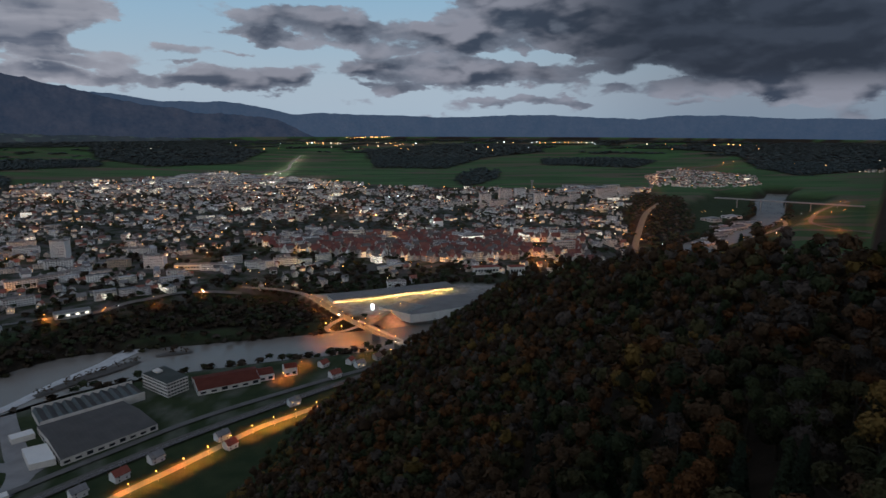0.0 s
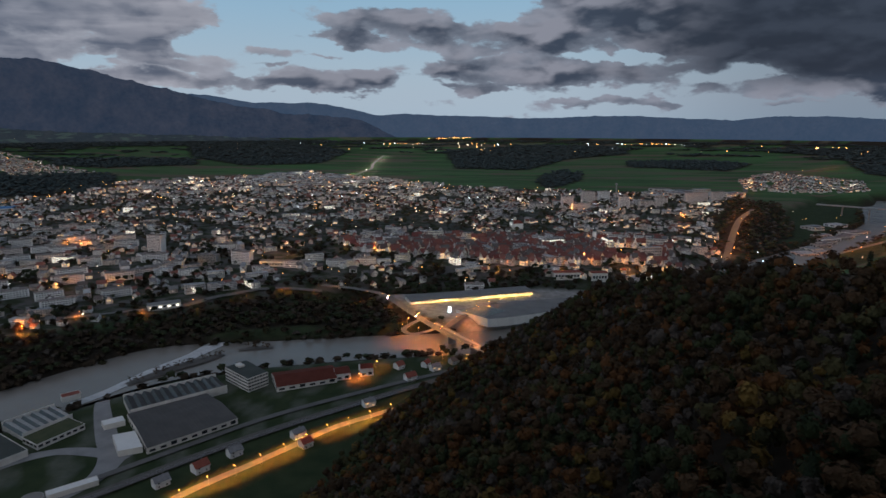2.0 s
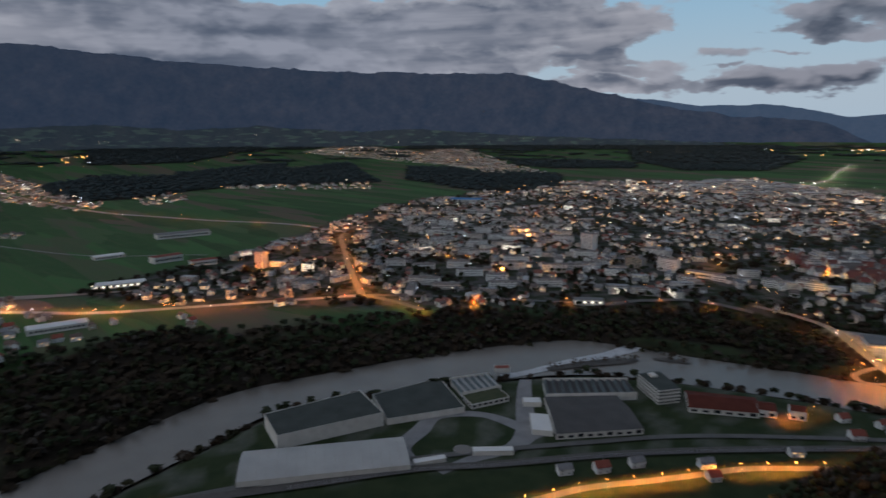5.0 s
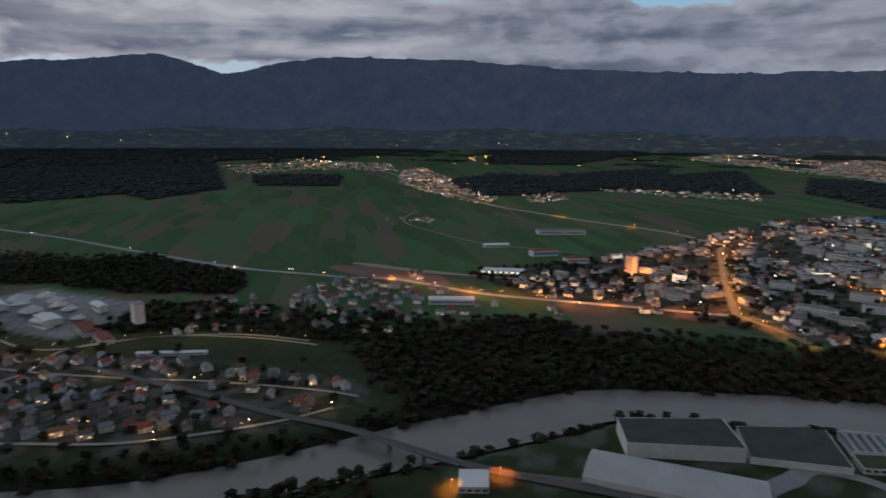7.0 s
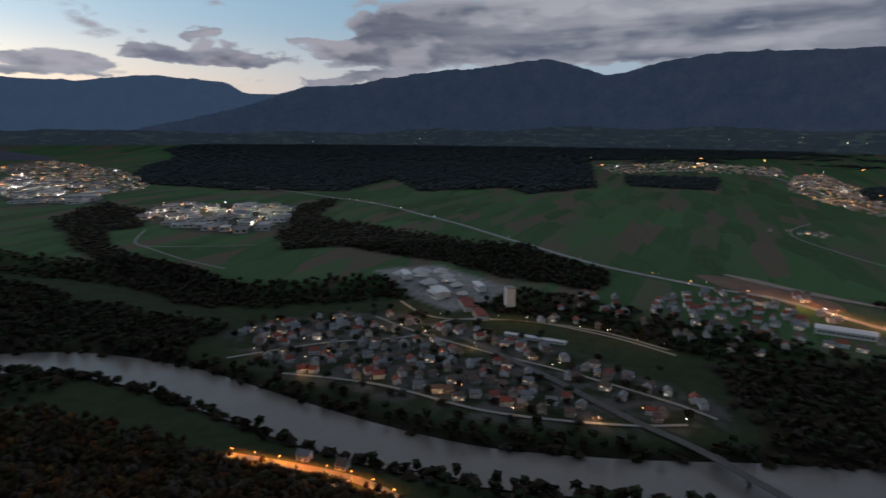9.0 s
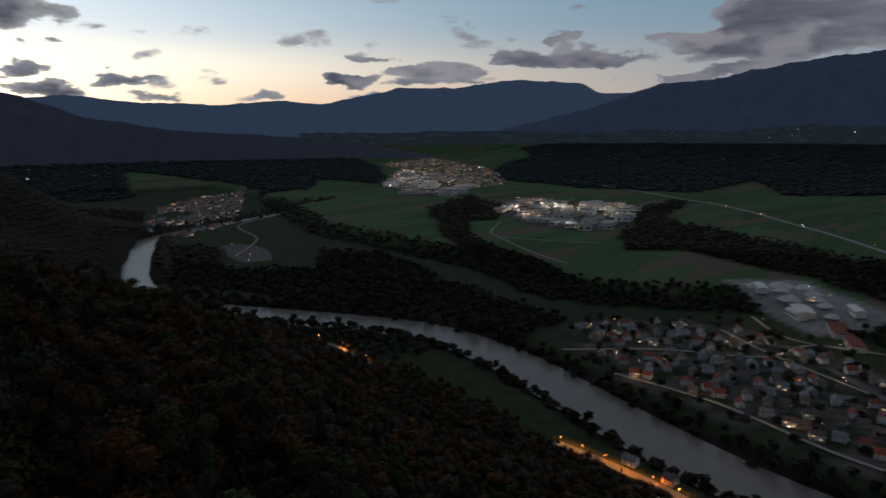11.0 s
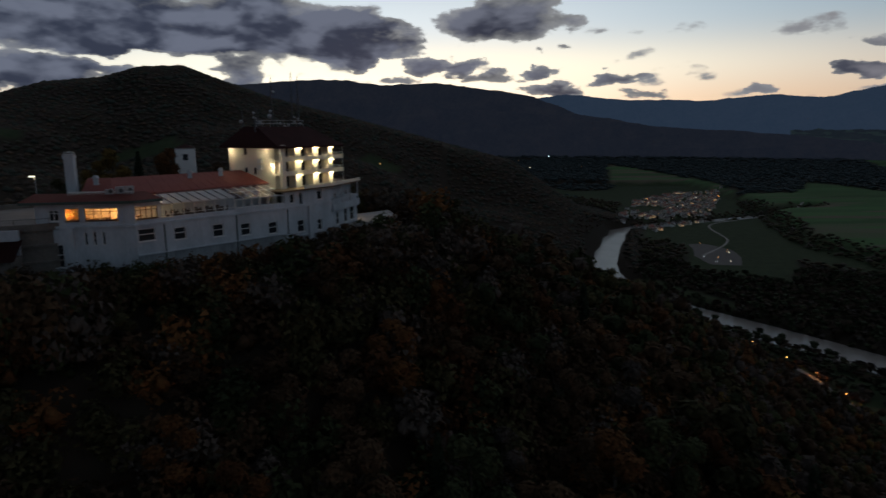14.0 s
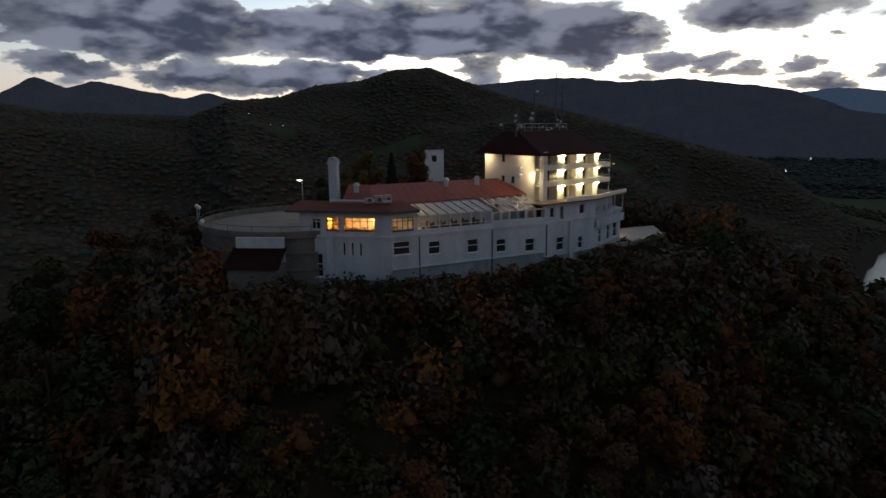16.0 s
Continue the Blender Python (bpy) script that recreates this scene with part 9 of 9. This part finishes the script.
plain_hall(-1010, -300, 0.5, 60, 24, 8, "mill hall with a red roof", M_REDROOF)
plain_hall(-960, -265, 0.5, 44, 18, 8, "mill building with a red roof", M_REDROOF)
plain_hall(-1060, -370, 0.6, 60, 26, 7, "pale gravel works shed", M_RIBBED)
plain_hall(-470, 1180, 0.05, 60, 18, 10, "long pale public building", M_GREYROOF)
plain_hall(90, 1170, 0.2, 50, 20, 12, "pale riverside town house with a red roof", M_REDROOF)
plain_hall(150, 1185, 0.2, 30, 20, 15, "pale town house by the river", M_REDROOF)


def silo():
    t = thing("silo_tower", "pale square silo tower at the mill", "silo")
    bm = bmesh.new()
    add_box(bm, -1000, -227, 6, 20, 14, 30, 0.5)
    part("body", bm, M_PALEWALL, t)
    bm = bmesh.new()
    add_box(bm, -1000, -227, 21.4, 21, 15, 0.8, 0.5)
    part("roof", bm, M_CONCRETE, t)


silo()


def town_church(x, y, h, turn):
    t = thing("church", "white town church with a tall lit tower", "church")
    bm = bmesh.new()
    add_box(bm, x, y, h / 2 - 1, 7.5, 7.5, h + 2, turn)
    tw = part("tower", bm, M_WHITE, t)
    bm = bmesh.new()
    bmesh.ops.create_cone(bm, segments=8, radius1=5.0, radius2=2.2, depth=4.5, matrix=Matrix.Translation((x, y, h + 2.2)))
    bmesh.ops.create_cone(bm, segments=8, radius1=2.6, radius2=0.1, depth=7, matrix=Matrix.Translation((x, y, h + 7.0)))
    part("spire", bm, M_GUTTER, tw)
    bm = bmesh.new()
    add_box(bm, x + 17 * math.cos(turn), y + 17 * math.sin(turn), 7, 28, 16, 16, turn)
    nv = part("nave", bm, M_WHITE, t)
    bm = bmesh.new()
    bmesh.ops.create_cone(bm, segments=4, radius1=1.0, radius2=0.45, depth=1.0, matrix=Matrix.Translation((x + 17 * math.cos(turn), y + 17 * math.sin(turn), 18.5)) @ Matrix.Rotation(turn, 4, "Z") @ Matrix.Diagonal((21, 13, 8, 1)) @ Matrix.Rotation(math.pi / 4, 4, "Z"))
    part("nave_roof", bm, M_REDROOF, nv)
    point_lamp("church_floodlight", x - 8, y - 16, 6, (1.0, 0.85, 0.6), 16000, t, 0.6)


town_church(176, 1505, 30, 0.2)
town_church(300, 1470, 20, 0.2)
town_church(-20, 1700, 20, 0.4)


def water_tower():
    t = thing("water_tower", "slim tower with a wide head behind the flats", "tower")
    X, Y, Z, s = (float(v) for v in drawn_in(380, 2620, 0))
    bm = bmesh.new()
    add_rod(bm, (X, Y, -1), (X, Y, 36), 2.6, 2.2, n=14)
    part("shaft", bm, M_CONCRETE, t)
    bm = bmesh.new()
    add_rod(bm, (X, Y, 36), (X, Y, 41), 3.4, 5.6, n=16)
    add_rod(bm, (X, Y, 41), (X, Y, 45), 5.6, 5.6, n=16)
    part("head", bm, M_CONCRETE, t)


water_tower()


# pale works yard above the village: heaps, sheds and conveyors
M_PALEHEAP = surface("pale_limestone_heap", (0.46, 0.45, 0.43), (0.62, 0.60, 0.57), rough=0.95, scale=0.15, fine=1.5, bump=0.8, bump_d=0.4)
for k, (x, y, r, h) in enumerate(((-1150, -440, 20, 9), (-1120, -470, 16, 7), (-1165, -405, 17, 8), (-1118, -425, 14, 6), (-1090, -400, 18, 8), (-1130, -380, 15, 7), (-1085, -345, 13, 6), (-1060, -325, 12, 5), (-1100, -365, 14, 6))):
    t = thing("limestone_heap", "pale conical heap of crushed stone in the works yard", "heap", "heaps of the works yard")
    g = np.random.RandomState(40 + k)
    bm = bmesh.new()
    z0 = float(land(np.array([x]), np.array([y]))[0]) - 0.5
    rows = []
    for q in (1.0, 0.72, 0.4, 0.12):
        rows.append([bm.verts.new((x + r * q * 1.3 * math.cos(a) * g.uniform(0.85, 1.15), y + r * q * math.sin(a) * g.uniform(0.85, 1.15), z0 + h * (1 - q) * g.uniform(0.9, 1.1))) for a in np.linspace(0, 6.283, 15)[:-1]])
    for a, b in zip(rows, rows[1:]):
        for i in range(14):
            bm.faces.new((a[i], a[(i + 1) % 14], b[(i + 1) % 14], b[i]))
    bm.faces.new(rows[-1])
    part("pile_body", bm, M_PALEHEAP, t, smooth=True)
plain_hall(-1102, -452, 0.6, 44, 16, 7, "pale works shed among stone heaps", M_RIBBED, M_WHITE)
plain_hall(-1045, -372, 0.9, 38, 14, 9, "white works hall beside the stone yard", M_RIBBED, M_WHITE)
plain_hall(-1075, -300, 0.6, 40, 14, 8, "white processing hall of the stone works", M_RIBBED, M_WHITE)
plain_hall(-880, -160, 1.45, 90, 9, 4, "long low row of pale garages", M_RIBBED, M_WHITE)
for k, (p, q) in enumerate((((-1140, -410, 1.0), (-1108, -385, 12.0)), ((-1095, -440, 1.0), (-1070, -400, 11.0)))):
    t = thing("belt_conveyor", "grey inclined belt conveyor in the works yard", "conveyor")
    bm = bmesh.new()
    add_rod(bm, p, q, 1.1, n=4)
    part("belt_housing", bm, M_RIBBED, t)
    bm = bmesh.new()
    add_rod(bm, (q[0], q[1], -1.0), q, 0.5, n=6)
    part("support_leg", bm, M_METAL, t)

# raw earth of the building site beside the field road
M_EARTH = surface("bare_brown_earth", (0.13, 0.080, 0.055), (0.23, 0.155, 0.115), rough=0.95, scale=0.02, fine=0.3, bump=0.6, bump_d=0.4)
ribbon("earth_site", [(-1315, 75), (-1270, 130), (-1215, 190), (-1160, 240), (-1110, 262)], [14, 44, 52, 40, 16], None, M_EARTH, "bare brown earth of a building site", "bare earth", lift=0.5)
M_PALE_EARTH = surface("pale_subsoil", (0.26, 0.215, 0.175), (0.36, 0.305, 0.255), rough=0.95, scale=0.03, fine=0.5)
ribbon("earth_spoil", [(-1340, 120), (-1305, 165), (-1255, 215), (-1215, 262), (-1170, 330), (-1130, 400)], [6, 14, 11, 13, 7, 5], None, M_PALE_EARTH, "pale heaped subsoil and haul track", "bare earth", lift=1.2)
ribbon("lit_yard", [(-640, -1600), (-650, -1520), (-630, -1440), (-610, -1350)], [20, 45, 50, 30], None, M_TRACK, "grey gravel yard beside the river", "yard", lift=0.6)
# ---------------------------------------------------------------- street lighting
def street_lamp_proto(colour, watts, head, label, group, hooded=True):
    t = thing("street_lamp", label, "street lamp", group)
    bm = bmesh.new()
    add_rod(bm, (0, 0, -0.5), (0, 0, 8.4), 0.11, 0.07, n=7)
    add_rod(bm, (0, 0, 8.4), (1.4, 0, 8.9), 0.06, 0.05, n=6)
    part("pole", bm, M_METAL, t)
    bm = bmesh.new()
    add_box(bm, 1.7, 0, 8.85, 0.9, 0.42, 0.2)
    part("lamp_head", bm, head, t, "glowing lamp head")
    d = bpy.data.lights.new("street_light", "SPOT" if hooded else "POINT")
    d.color, d.energy, d.shadow_soft_size = colour, watts, 0.35
    if hooded:
        d.spot_size, d.spot_blend = radians(146), 0.55
    o = new("street_light", d)
    o.location = (1.7, 0, 8.3)
    o.parent = t
    return t


LAMPS = {}


def lamp_at(kind, x, y, z, turn):
    spec = {"orange": ((1.0, 0.20, 0.020), 33000, M_LAMP_O, "orange sodium street lamp on a steel pole", "orange street lamps"),
            "strong": ((1.0, 0.25, 0.032), 45000, M_LAMP_O, "bright orange street lamp at the road", "orange street lamps"),
            "yellow": ((1.0, 0.40, 0.08), 3600, M_LAMP_W, "warm street lamp in the village lane", "village street lamps"),
            "far": ((1.0, 0.27, 0.038), 30000, M_LAMP_O, "orange street lamp of the town", "orange street lamps"),
            "white": ((1.0, 0.84, 0.64), 36000, M_LAMP_W, "white yard lamp of the industrial estate", "white yard lamps")}[kind]
    X, Y, Z, s = (float(v) for v in drawn_in(x, y, z))
    m = pose(X, Y, Z, 0, 0, math.degrees(turn))
    if kind not in LAMPS:
        LAMPS[kind] = street_lamp_proto(*spec, kind in ("orange", "strong"))
        LAMPS[kind].matrix_basis = m
        return LAMPS[kind]
    return copy_thing(LAMPS[kind], m)


def lamps_along(line, step, kind, off=5.0, start=0.3, zs=None, until=None):
    rest = step * start
    for i, (a, b) in enumerate(zip(line, line[1:])):
        ln, an = span(a, b)
        u = rest
        while u < ln:
            x, y = on(a, b, u, off)
            if zs is None:
                z = float(land(np.array([x]), np.array([y]))[0])
            else:
                z = zs[i] + (zs[i + 1] - zs[i]) * u / ln
            if until is None or until(x, y):
                lamp_at(kind, x, y, z, an + math.pi / 2)
            u += step
        rest = u - ln


lamps_along(ROAD_FOOT[1:], 25.0, "strong", 5.0)
lamps_along(ROAD_BRIDGE[:-1], 34.0, "strong", 7.0, zs=ROAD_BRIDGE_Z)
lamps_along(SLIP_WEST, 28.0, "orange", 5.0, zs=[-13.2, -13.6, -14.0, -14.2, -14.2, -14.1])
lamps_along(SLIP_EAST, 30.0, "orange", 6.0, zs=[-14.1, -14.2, -13.4, -12.0, -10.5])
lamps_along(ROAD_TERRACE, 78.0, "orange", 6.0)
lamps_along(ROAD_FIELDS, 58.0, "far", 4.0, until=lambda x, y: y > 130)
lamps_along(ROAD_UP, 62.0, "far", 7.0)
lamps_along(ROAD_SPUR, 40.0, "strong", 7.0)
lamps_along(ROAD_NORTH, 150.0, "far", 9.0, until=lambda x, y: x > -3600)
lamps_along(ROAD_EAST, 95.0, "far", 9.0)
lamps_along(ROAD_EAST_BANK, 95.0, "far", 7.0)
lamps_along(ROAD_EAST_LOOP, 100.0, "far", 7.0)
lamps_along(ROAD_OUT, 260.0, "white", 9.0)
lamps_along(ROAD_OUT_EAST, 220.0, "far", 9.0)
for ln in (LANE_VILLAGE, LANE_VILLAGE_B, LANE_VILLAGE_C, LANE_MILL):
    lamps_along(ln, 88.0, "yellow", 3.5, 0.4)
lamps_along(ROAD_WEST_FOOT, 24.0, "orange", 3.0)
lamps_along(ROAD_SLOPE, 62.0, "orange", 5.0)
for x, y in ((-1128, 640), (-1140, 680), (-1122, 668)):
    lamp_at("far", x, y, 0.0, 2.6)
for x, y in ((-496, 175), (-485, 128), (-180, 690), (-168, 730), (-90, 770), (-60, 770)):
    lamp_at("orange", x, y, -22.0, 0.5)


def street_spots():
    g = np.random.RandomState(91)
    spots = []
    for poly, n, kind in ((TOWN, 104, "far"), (OLD_TOWN, 26, "far"), ([(-900, 850), (-500, 1000), (-300, 1150), (-500, 1400), (-1000, 1400), (-1150, 1000)], 14, "far"), ([(-1250, 3500), (-1500, 3050), (-900, 2700), (-650, 3150)], 22, "white"), ([(-950, 3600), (-1000, 3300), (-640, 3100), (-600, 3400)], 14, "white"), (WORKS_WEST, 14, "white"), (WORKS_FAR, 10, "white")):
        xs, ys = [p[0] for p in poly], [p[1] for p in poly]
        k = 0
        while k < n:
            x, y = g.uniform(min(xs), max(xs)), g.uniform(min(ys), max(ys))
            if inside(np.array([x]), np.array([y]), poly)[0] < 0:
                k += 1
                spots.append((kind, x, y, float(land(np.array([x]), np.array([y]))[0])))
    far_lamps(spots)


def far_lamps(spots):
    """Street lamps amid the roofs, too far off to tell their poles apart."""
    for kind, colour, watts, head in (("far", (1.0, 0.27, 0.038), 36000, M_LAMP_O), ("white", (1.0, 0.84, 0.64), 36000, M_LAMP_W)):
        bm, heads = bmesh.new(), bmesh.new()
        for q, x, y, z in spots:
            if q != kind:
                continue
            X, Y, Z, s = (float(v) for v in drawn_in(x, y, z))
            add_rod(bm, (X, Y, Z - 0.5), (X, Y, Z + 8.6), 0.14, 0.10, n=5)
            add_box(heads, X, Y, Z + 8.9, 1.0, 0.6, 0.3)
            d = bpy.data.lights.new("street_light", "POINT")
            d.color, d.energy, d.shadow_soft_size = colour, watts, 0.35
            new("street_light", d).location = (X, Y, Z + 8.2)
        tagged(finish("street_lamp_poles", bm, M_METAL), "thin far poles of the town's street lamps", "street lamps", kind="stuff")
        tagged(finish("street_lamp_heads", heads, head), "glowing far heads of the town's street lamps", "street lamps", kind="stuff")


street_spots()

lamps_along([(-330, 1335), (-150, 1375), (60, 1410), (330, 1450)], 105.0, "far", 3.0)
lamps_along([(-430, 1180), (-250, 1190), (-40, 1185), (60, 1190), (330, 1310)], 120.0, "far", 3.0)
yard_spots = []
for poly, n in ((WORKS_WEST, 12), (WORKS_FAR, 10)):
    gw = np.random.RandomState(n)
    while n:
        wx, wy = gw.uniform(min(p[0] for p in poly), max(p[0] for p in poly)), gw.uniform(min(p[1] for p in poly), max(p[1] for p in poly))
        if inside(np.array([wx]), np.array([wy]), poly)[0] < -20:
            yard_spots.append(("white", wx, wy, float(land(np.array([wx]), np.array([wy]))[0]) + 4.0))
            n -= 1
far_lamps(yard_spots)


def far_glints():
    """Lamp heads too far off to tell apart."""
    g = np.random.RandomState(17)
    tv = [(0, 0, -1), (1, 0, 0), (0, 1, 0), (-1, 0, 0), (0, -1, 0), (0, 0, 1)]
    tf = [(0, 2, 1), (0, 3, 2), (0, 4, 3), (0, 1, 4), (5, 1, 2), (5, 2, 3), (5, 3, 4), (5, 4, 1)]
    sets = [(TOWN, 900), (OLD_TOWN, 170), (VILLAGE, 40), (WORKS_WEST, 150), (WORKS_FAR, 140), ([(-637, -1623), (-690, -1519), (-665, -1337), (-552, -1366)], 9), ([(-4505, 736), (-4886, 965), (-2540, 840), (-2375, 705), (-2884, 578), (-3502, 546)], 80), ([(-5167, -551), (-6283, 151), (-5496, 800), (-4438, 707)], 40), ([(-2773, 985), (-2990, 1289), (-2463, 1109), (-2364, 884)], 12), ([(-2810, -4000), (-3664, -4426), (-3003, -2969), (-2316, -2184), (-2017, -2128), (-2354, -2724)], 60),
            ([(1112, 3486), (1459, 3931), (1697, 3420), (1473, 2905), (1140, 2721), (938, 2843)], 30), ([(2000, 3700), (2500, 4600), (3600, 4900), (3000, 3600)], 14), ([(-5386, 4969), (-5555, 5730), (-7000, 7400), (-5428, 5759), (-3227, 4015), (-2357, 3357), (-2446, 2993), (-3155, 3370)], 50), ([(-581, -2087), (-747, -2510), (-1000, -2810), (-1252, -2865), (-829, -1986), (-603, -1792)], 26),
            ([(-8000, 4000), (-7500, -1000), (-5000, -500), (-5000, 4000)], 46), ([(-1830, 11900), (-1830, 12400), (-1020, 13300), (-1020, 12800)], 30), ([(-1900, 9000), (-300, 9000), (-300, 8600), (-1900, 8600)], 30), ([(800, 9500), (2400, 9500), (2400, 9200), (800, 9200)], 24), ([(-3900, 8900), (-3500, 8900), (-3500, 8700), (-3900, 8700)], 8), ([(-4000, 6500), (4000, 6500), (4000, 9000), (-4000, 9000)], 70), ([(300, 1450), (700, 1400), (1300, 2000), (900, 2300)], 40), (GRAVEL, 8), ([(-6479, 4248), (-9133, 6987), (-7221, 6115), (-5379, 5220), (-7900, 8356), (-3386, 4225), (-2695, 3364), (-3666, 3557), (-4325, 3660)], 46), ([(-3162, 1529), (-2980, 1849), (-2671, 2183), (-2270, 1869), (-2532, 1625), (-2830, 1418)], 14), ([(-560, -3300), (-950, -3900), (-950, -6200), (-500, -5400)], 30), ([(-300, -8200), (-1000, -9300), (-1400, -8600), (-900, -7600)], 16)]
    xs, ys = [], []
    for poly, n in sets:
        px, py = [p[0] for p in poly], [p[1] for p in poly]
        x, y = g.uniform(min(px), max(px), n * 6), g.uniform(min(py), max(py), n * 6)
        ok = inside(x, y, poly) < 0
        xs.append(x[ok][:n]), ys.append(y[ok][:n])
    road_line = np.array(ROAD_FIELDS[2:10], float)
    q = np.sort(g.uniform(0, len(road_line) - 1.001, 30))
    k = q.astype(int)
    p = road_line[k] + (road_line[k + 1] - road_line[k]) * (q - k)[:, None]
    xs.append(p[:, 0] + g.uniform(-4, 4, q.size)), ys.append(p[:, 1] + g.uniform(-4, 4, q.size))
    # lone farms on the back hills
    xs.append(np.array([646.0, 679.0, 744.0, 640.0, 130.0, 690.0])), ys.append(np.array([-996.0, -1021.0, -1012.0, -925.0, -1375.0, -1000.0]))
    x, y = np.concatenate(xs), np.concatenate(ys)
    z = land(x, y) + g.uniform(5, 9, x.size)
    R = np.hypot(x, y)
    size = np.interp(R, [600, 2500, 8000, 13000], [0.28, 0.75, 3.0, 6.0]) * g.choice([0.6, 1.0, 1.5], x.size) * np.where((R < 3200) & (y > 300), 1.1, 1.0)
    kind = g.uniform(0, 1, x.size)
    airport = (np.abs(x + 1420) < 480) & (y > 11500)
    kind = np.where(airport, 0.1, kind)
    size = np.where(airport, size * 0.9, size)
    for lo, hi, col, st in ((0.0, 0.62, (1.0, 0.38, 0.085), 7.0), (0.62, 0.86, (1.0, 0.74, 0.45), 7.5), (0.86, 1.01, (0.9, 0.97, 1.0), 8.0)):
        m = glowing("far_lamp_glow", col, st)
        m.cycles.emission_sampling = "NONE"
        sel = (kind >= lo) & (kind < hi)
        ob = scatter("far_lamps", tv, tf, np.zeros(8, int), x[sel], y[sel], z[sel], np.zeros(sel.sum()), size[sel] * 1.3, size[sel] * 1.3, size[sel], [m])
        tagged(ob, "scattered far street and house lamps", "lamps", kind="stuff")


far_glints()


# ---------------------------------------------------------------- cars on the roads
def car_proto(paint, label):
    t = thing("car", label, "car", "cars on the main roads")
    bm = bmesh.new()
    add_box(bm, 0, 0, 0.72, 4.3, 1.75, 0.62)
    bmesh.ops.bevel(bm, geom=list(bm.edges), offset=0.14, segments=2, affect="EDGES")
    part("body", bm, paint, t)
    bm = bmesh.new()
    lo = [bm.verts.new(p) for p in ((-1.7, -0.78, 1.0), (1.0, -0.78, 1.0), (1.0, 0.78, 1.0), (-1.7, 0.78, 1.0))]
    hi = [bm.verts.new(p) for p in ((-1.1, -0.62, 1.5), (0.4, -0.62, 1.5), (0.4, 0.62, 1.5), (-1.1, 0.62, 1.5))]
    bm.faces.new(hi)
    for i in range(4):
        bm.faces.new((lo[i], lo[(i + 1) % 4], hi[(i + 1) % 4], hi[i]))
    part("cabin", bm, M_PANE, t)
    for sx in (-1.35, 1.35):
        for sy in (-0.82, 0.82):
            bm = bmesh.new()
            add_rod(bm, (sx, sy - 0.1, 0.34), (sx, sy + 0.1, 0.34), 0.34, n=10)
            part("wheel", bm, M_DARKMETAL, t)
    for sy in (-0.6, 0.6):
        bm = bmesh.new()
        add_box(bm, 2.13, sy, 0.78, 0.12, 0.42, 0.26)
        part("headlight", bm, HEADLIGHT, t, "bright white headlight")
        bm = bmesh.new()
        add_box(bm, -2.13, sy, 0.80, 0.10, 0.36, 0.18)
        part("tail_light", bm, TAILLIGHT, t, "red tail light")
    return t


HEADLIGHT = glowing("headlight_glass", (1.0, 0.95, 0.85), 400.0)
HEADLIGHT.cycles.emission_sampling = "NONE"
TAILLIGHT = glowing("tail_light_glass", (1.0, 0.05, 0.02), 60.0)
TAILLIGHT.cycles.emission_sampling = "NONE"
CARS = [car_proto(surface("silver_paint", (0.4, 0.4, 0.41), (0.46, 0.46, 0.47), rough=0.3, metal=0.6, bump=0), "silver car with lit headlights"), car_proto(surface("dark_paint", (0.03, 0.03, 0.04), (0.05, 0.05, 0.06), rough=0.3, bump=0), "dark car with lit headlights")]


def traffic():
    g = np.random.RandomState(23)
    used = set()
    for line, n, w in ((ROAD_FIELDS, 15, 3.0), (ROAD_BRIDGE[2:7], 4, 2.5), (ROAD_TERRACE, 3, 2.2), (ROAD_NORTH, 6, 3.0), (ROAD_UP, 4, 2.5)):
        for k in range(n):
            u = (k + g.uniform(0.1, 0.9)) / n * (len(line) - 1)
            i = min(int(u), len(line) - 2)
            a, b = line[i], line[i + 1]
            ln, an = span(a, b)
            back = g.uniform() < 0.45
            x, y = on(a, b, ln * (u - i), -w if back else w)
            z = float(np.maximum(land(np.array([x]), np.array([y])), land(np.array([on(a, b, ln * (u - i))[0]]), np.array([on(a, b, ln * (u - i))[1]])))[0]) + 1.25
            if line[0] == ROAD_BRIDGE[2]:
                z = np.interp(u + 2, range(len(ROAD_BRIDGE_Z)), ROAD_BRIDGE_Z) + 0.06
            X, Y, Z, s = (float(v) for v in drawn_in(x, y, z))
            m = pose(X, Y, Z, 0, 0, math.degrees(an) + (180 if back else 0))
            q = int(g.randint(2))
            if q in used:
                copy_thing(CARS[q], m)
            else:
                CARS[q].matrix_basis = m
                used.add(q)


traffic()
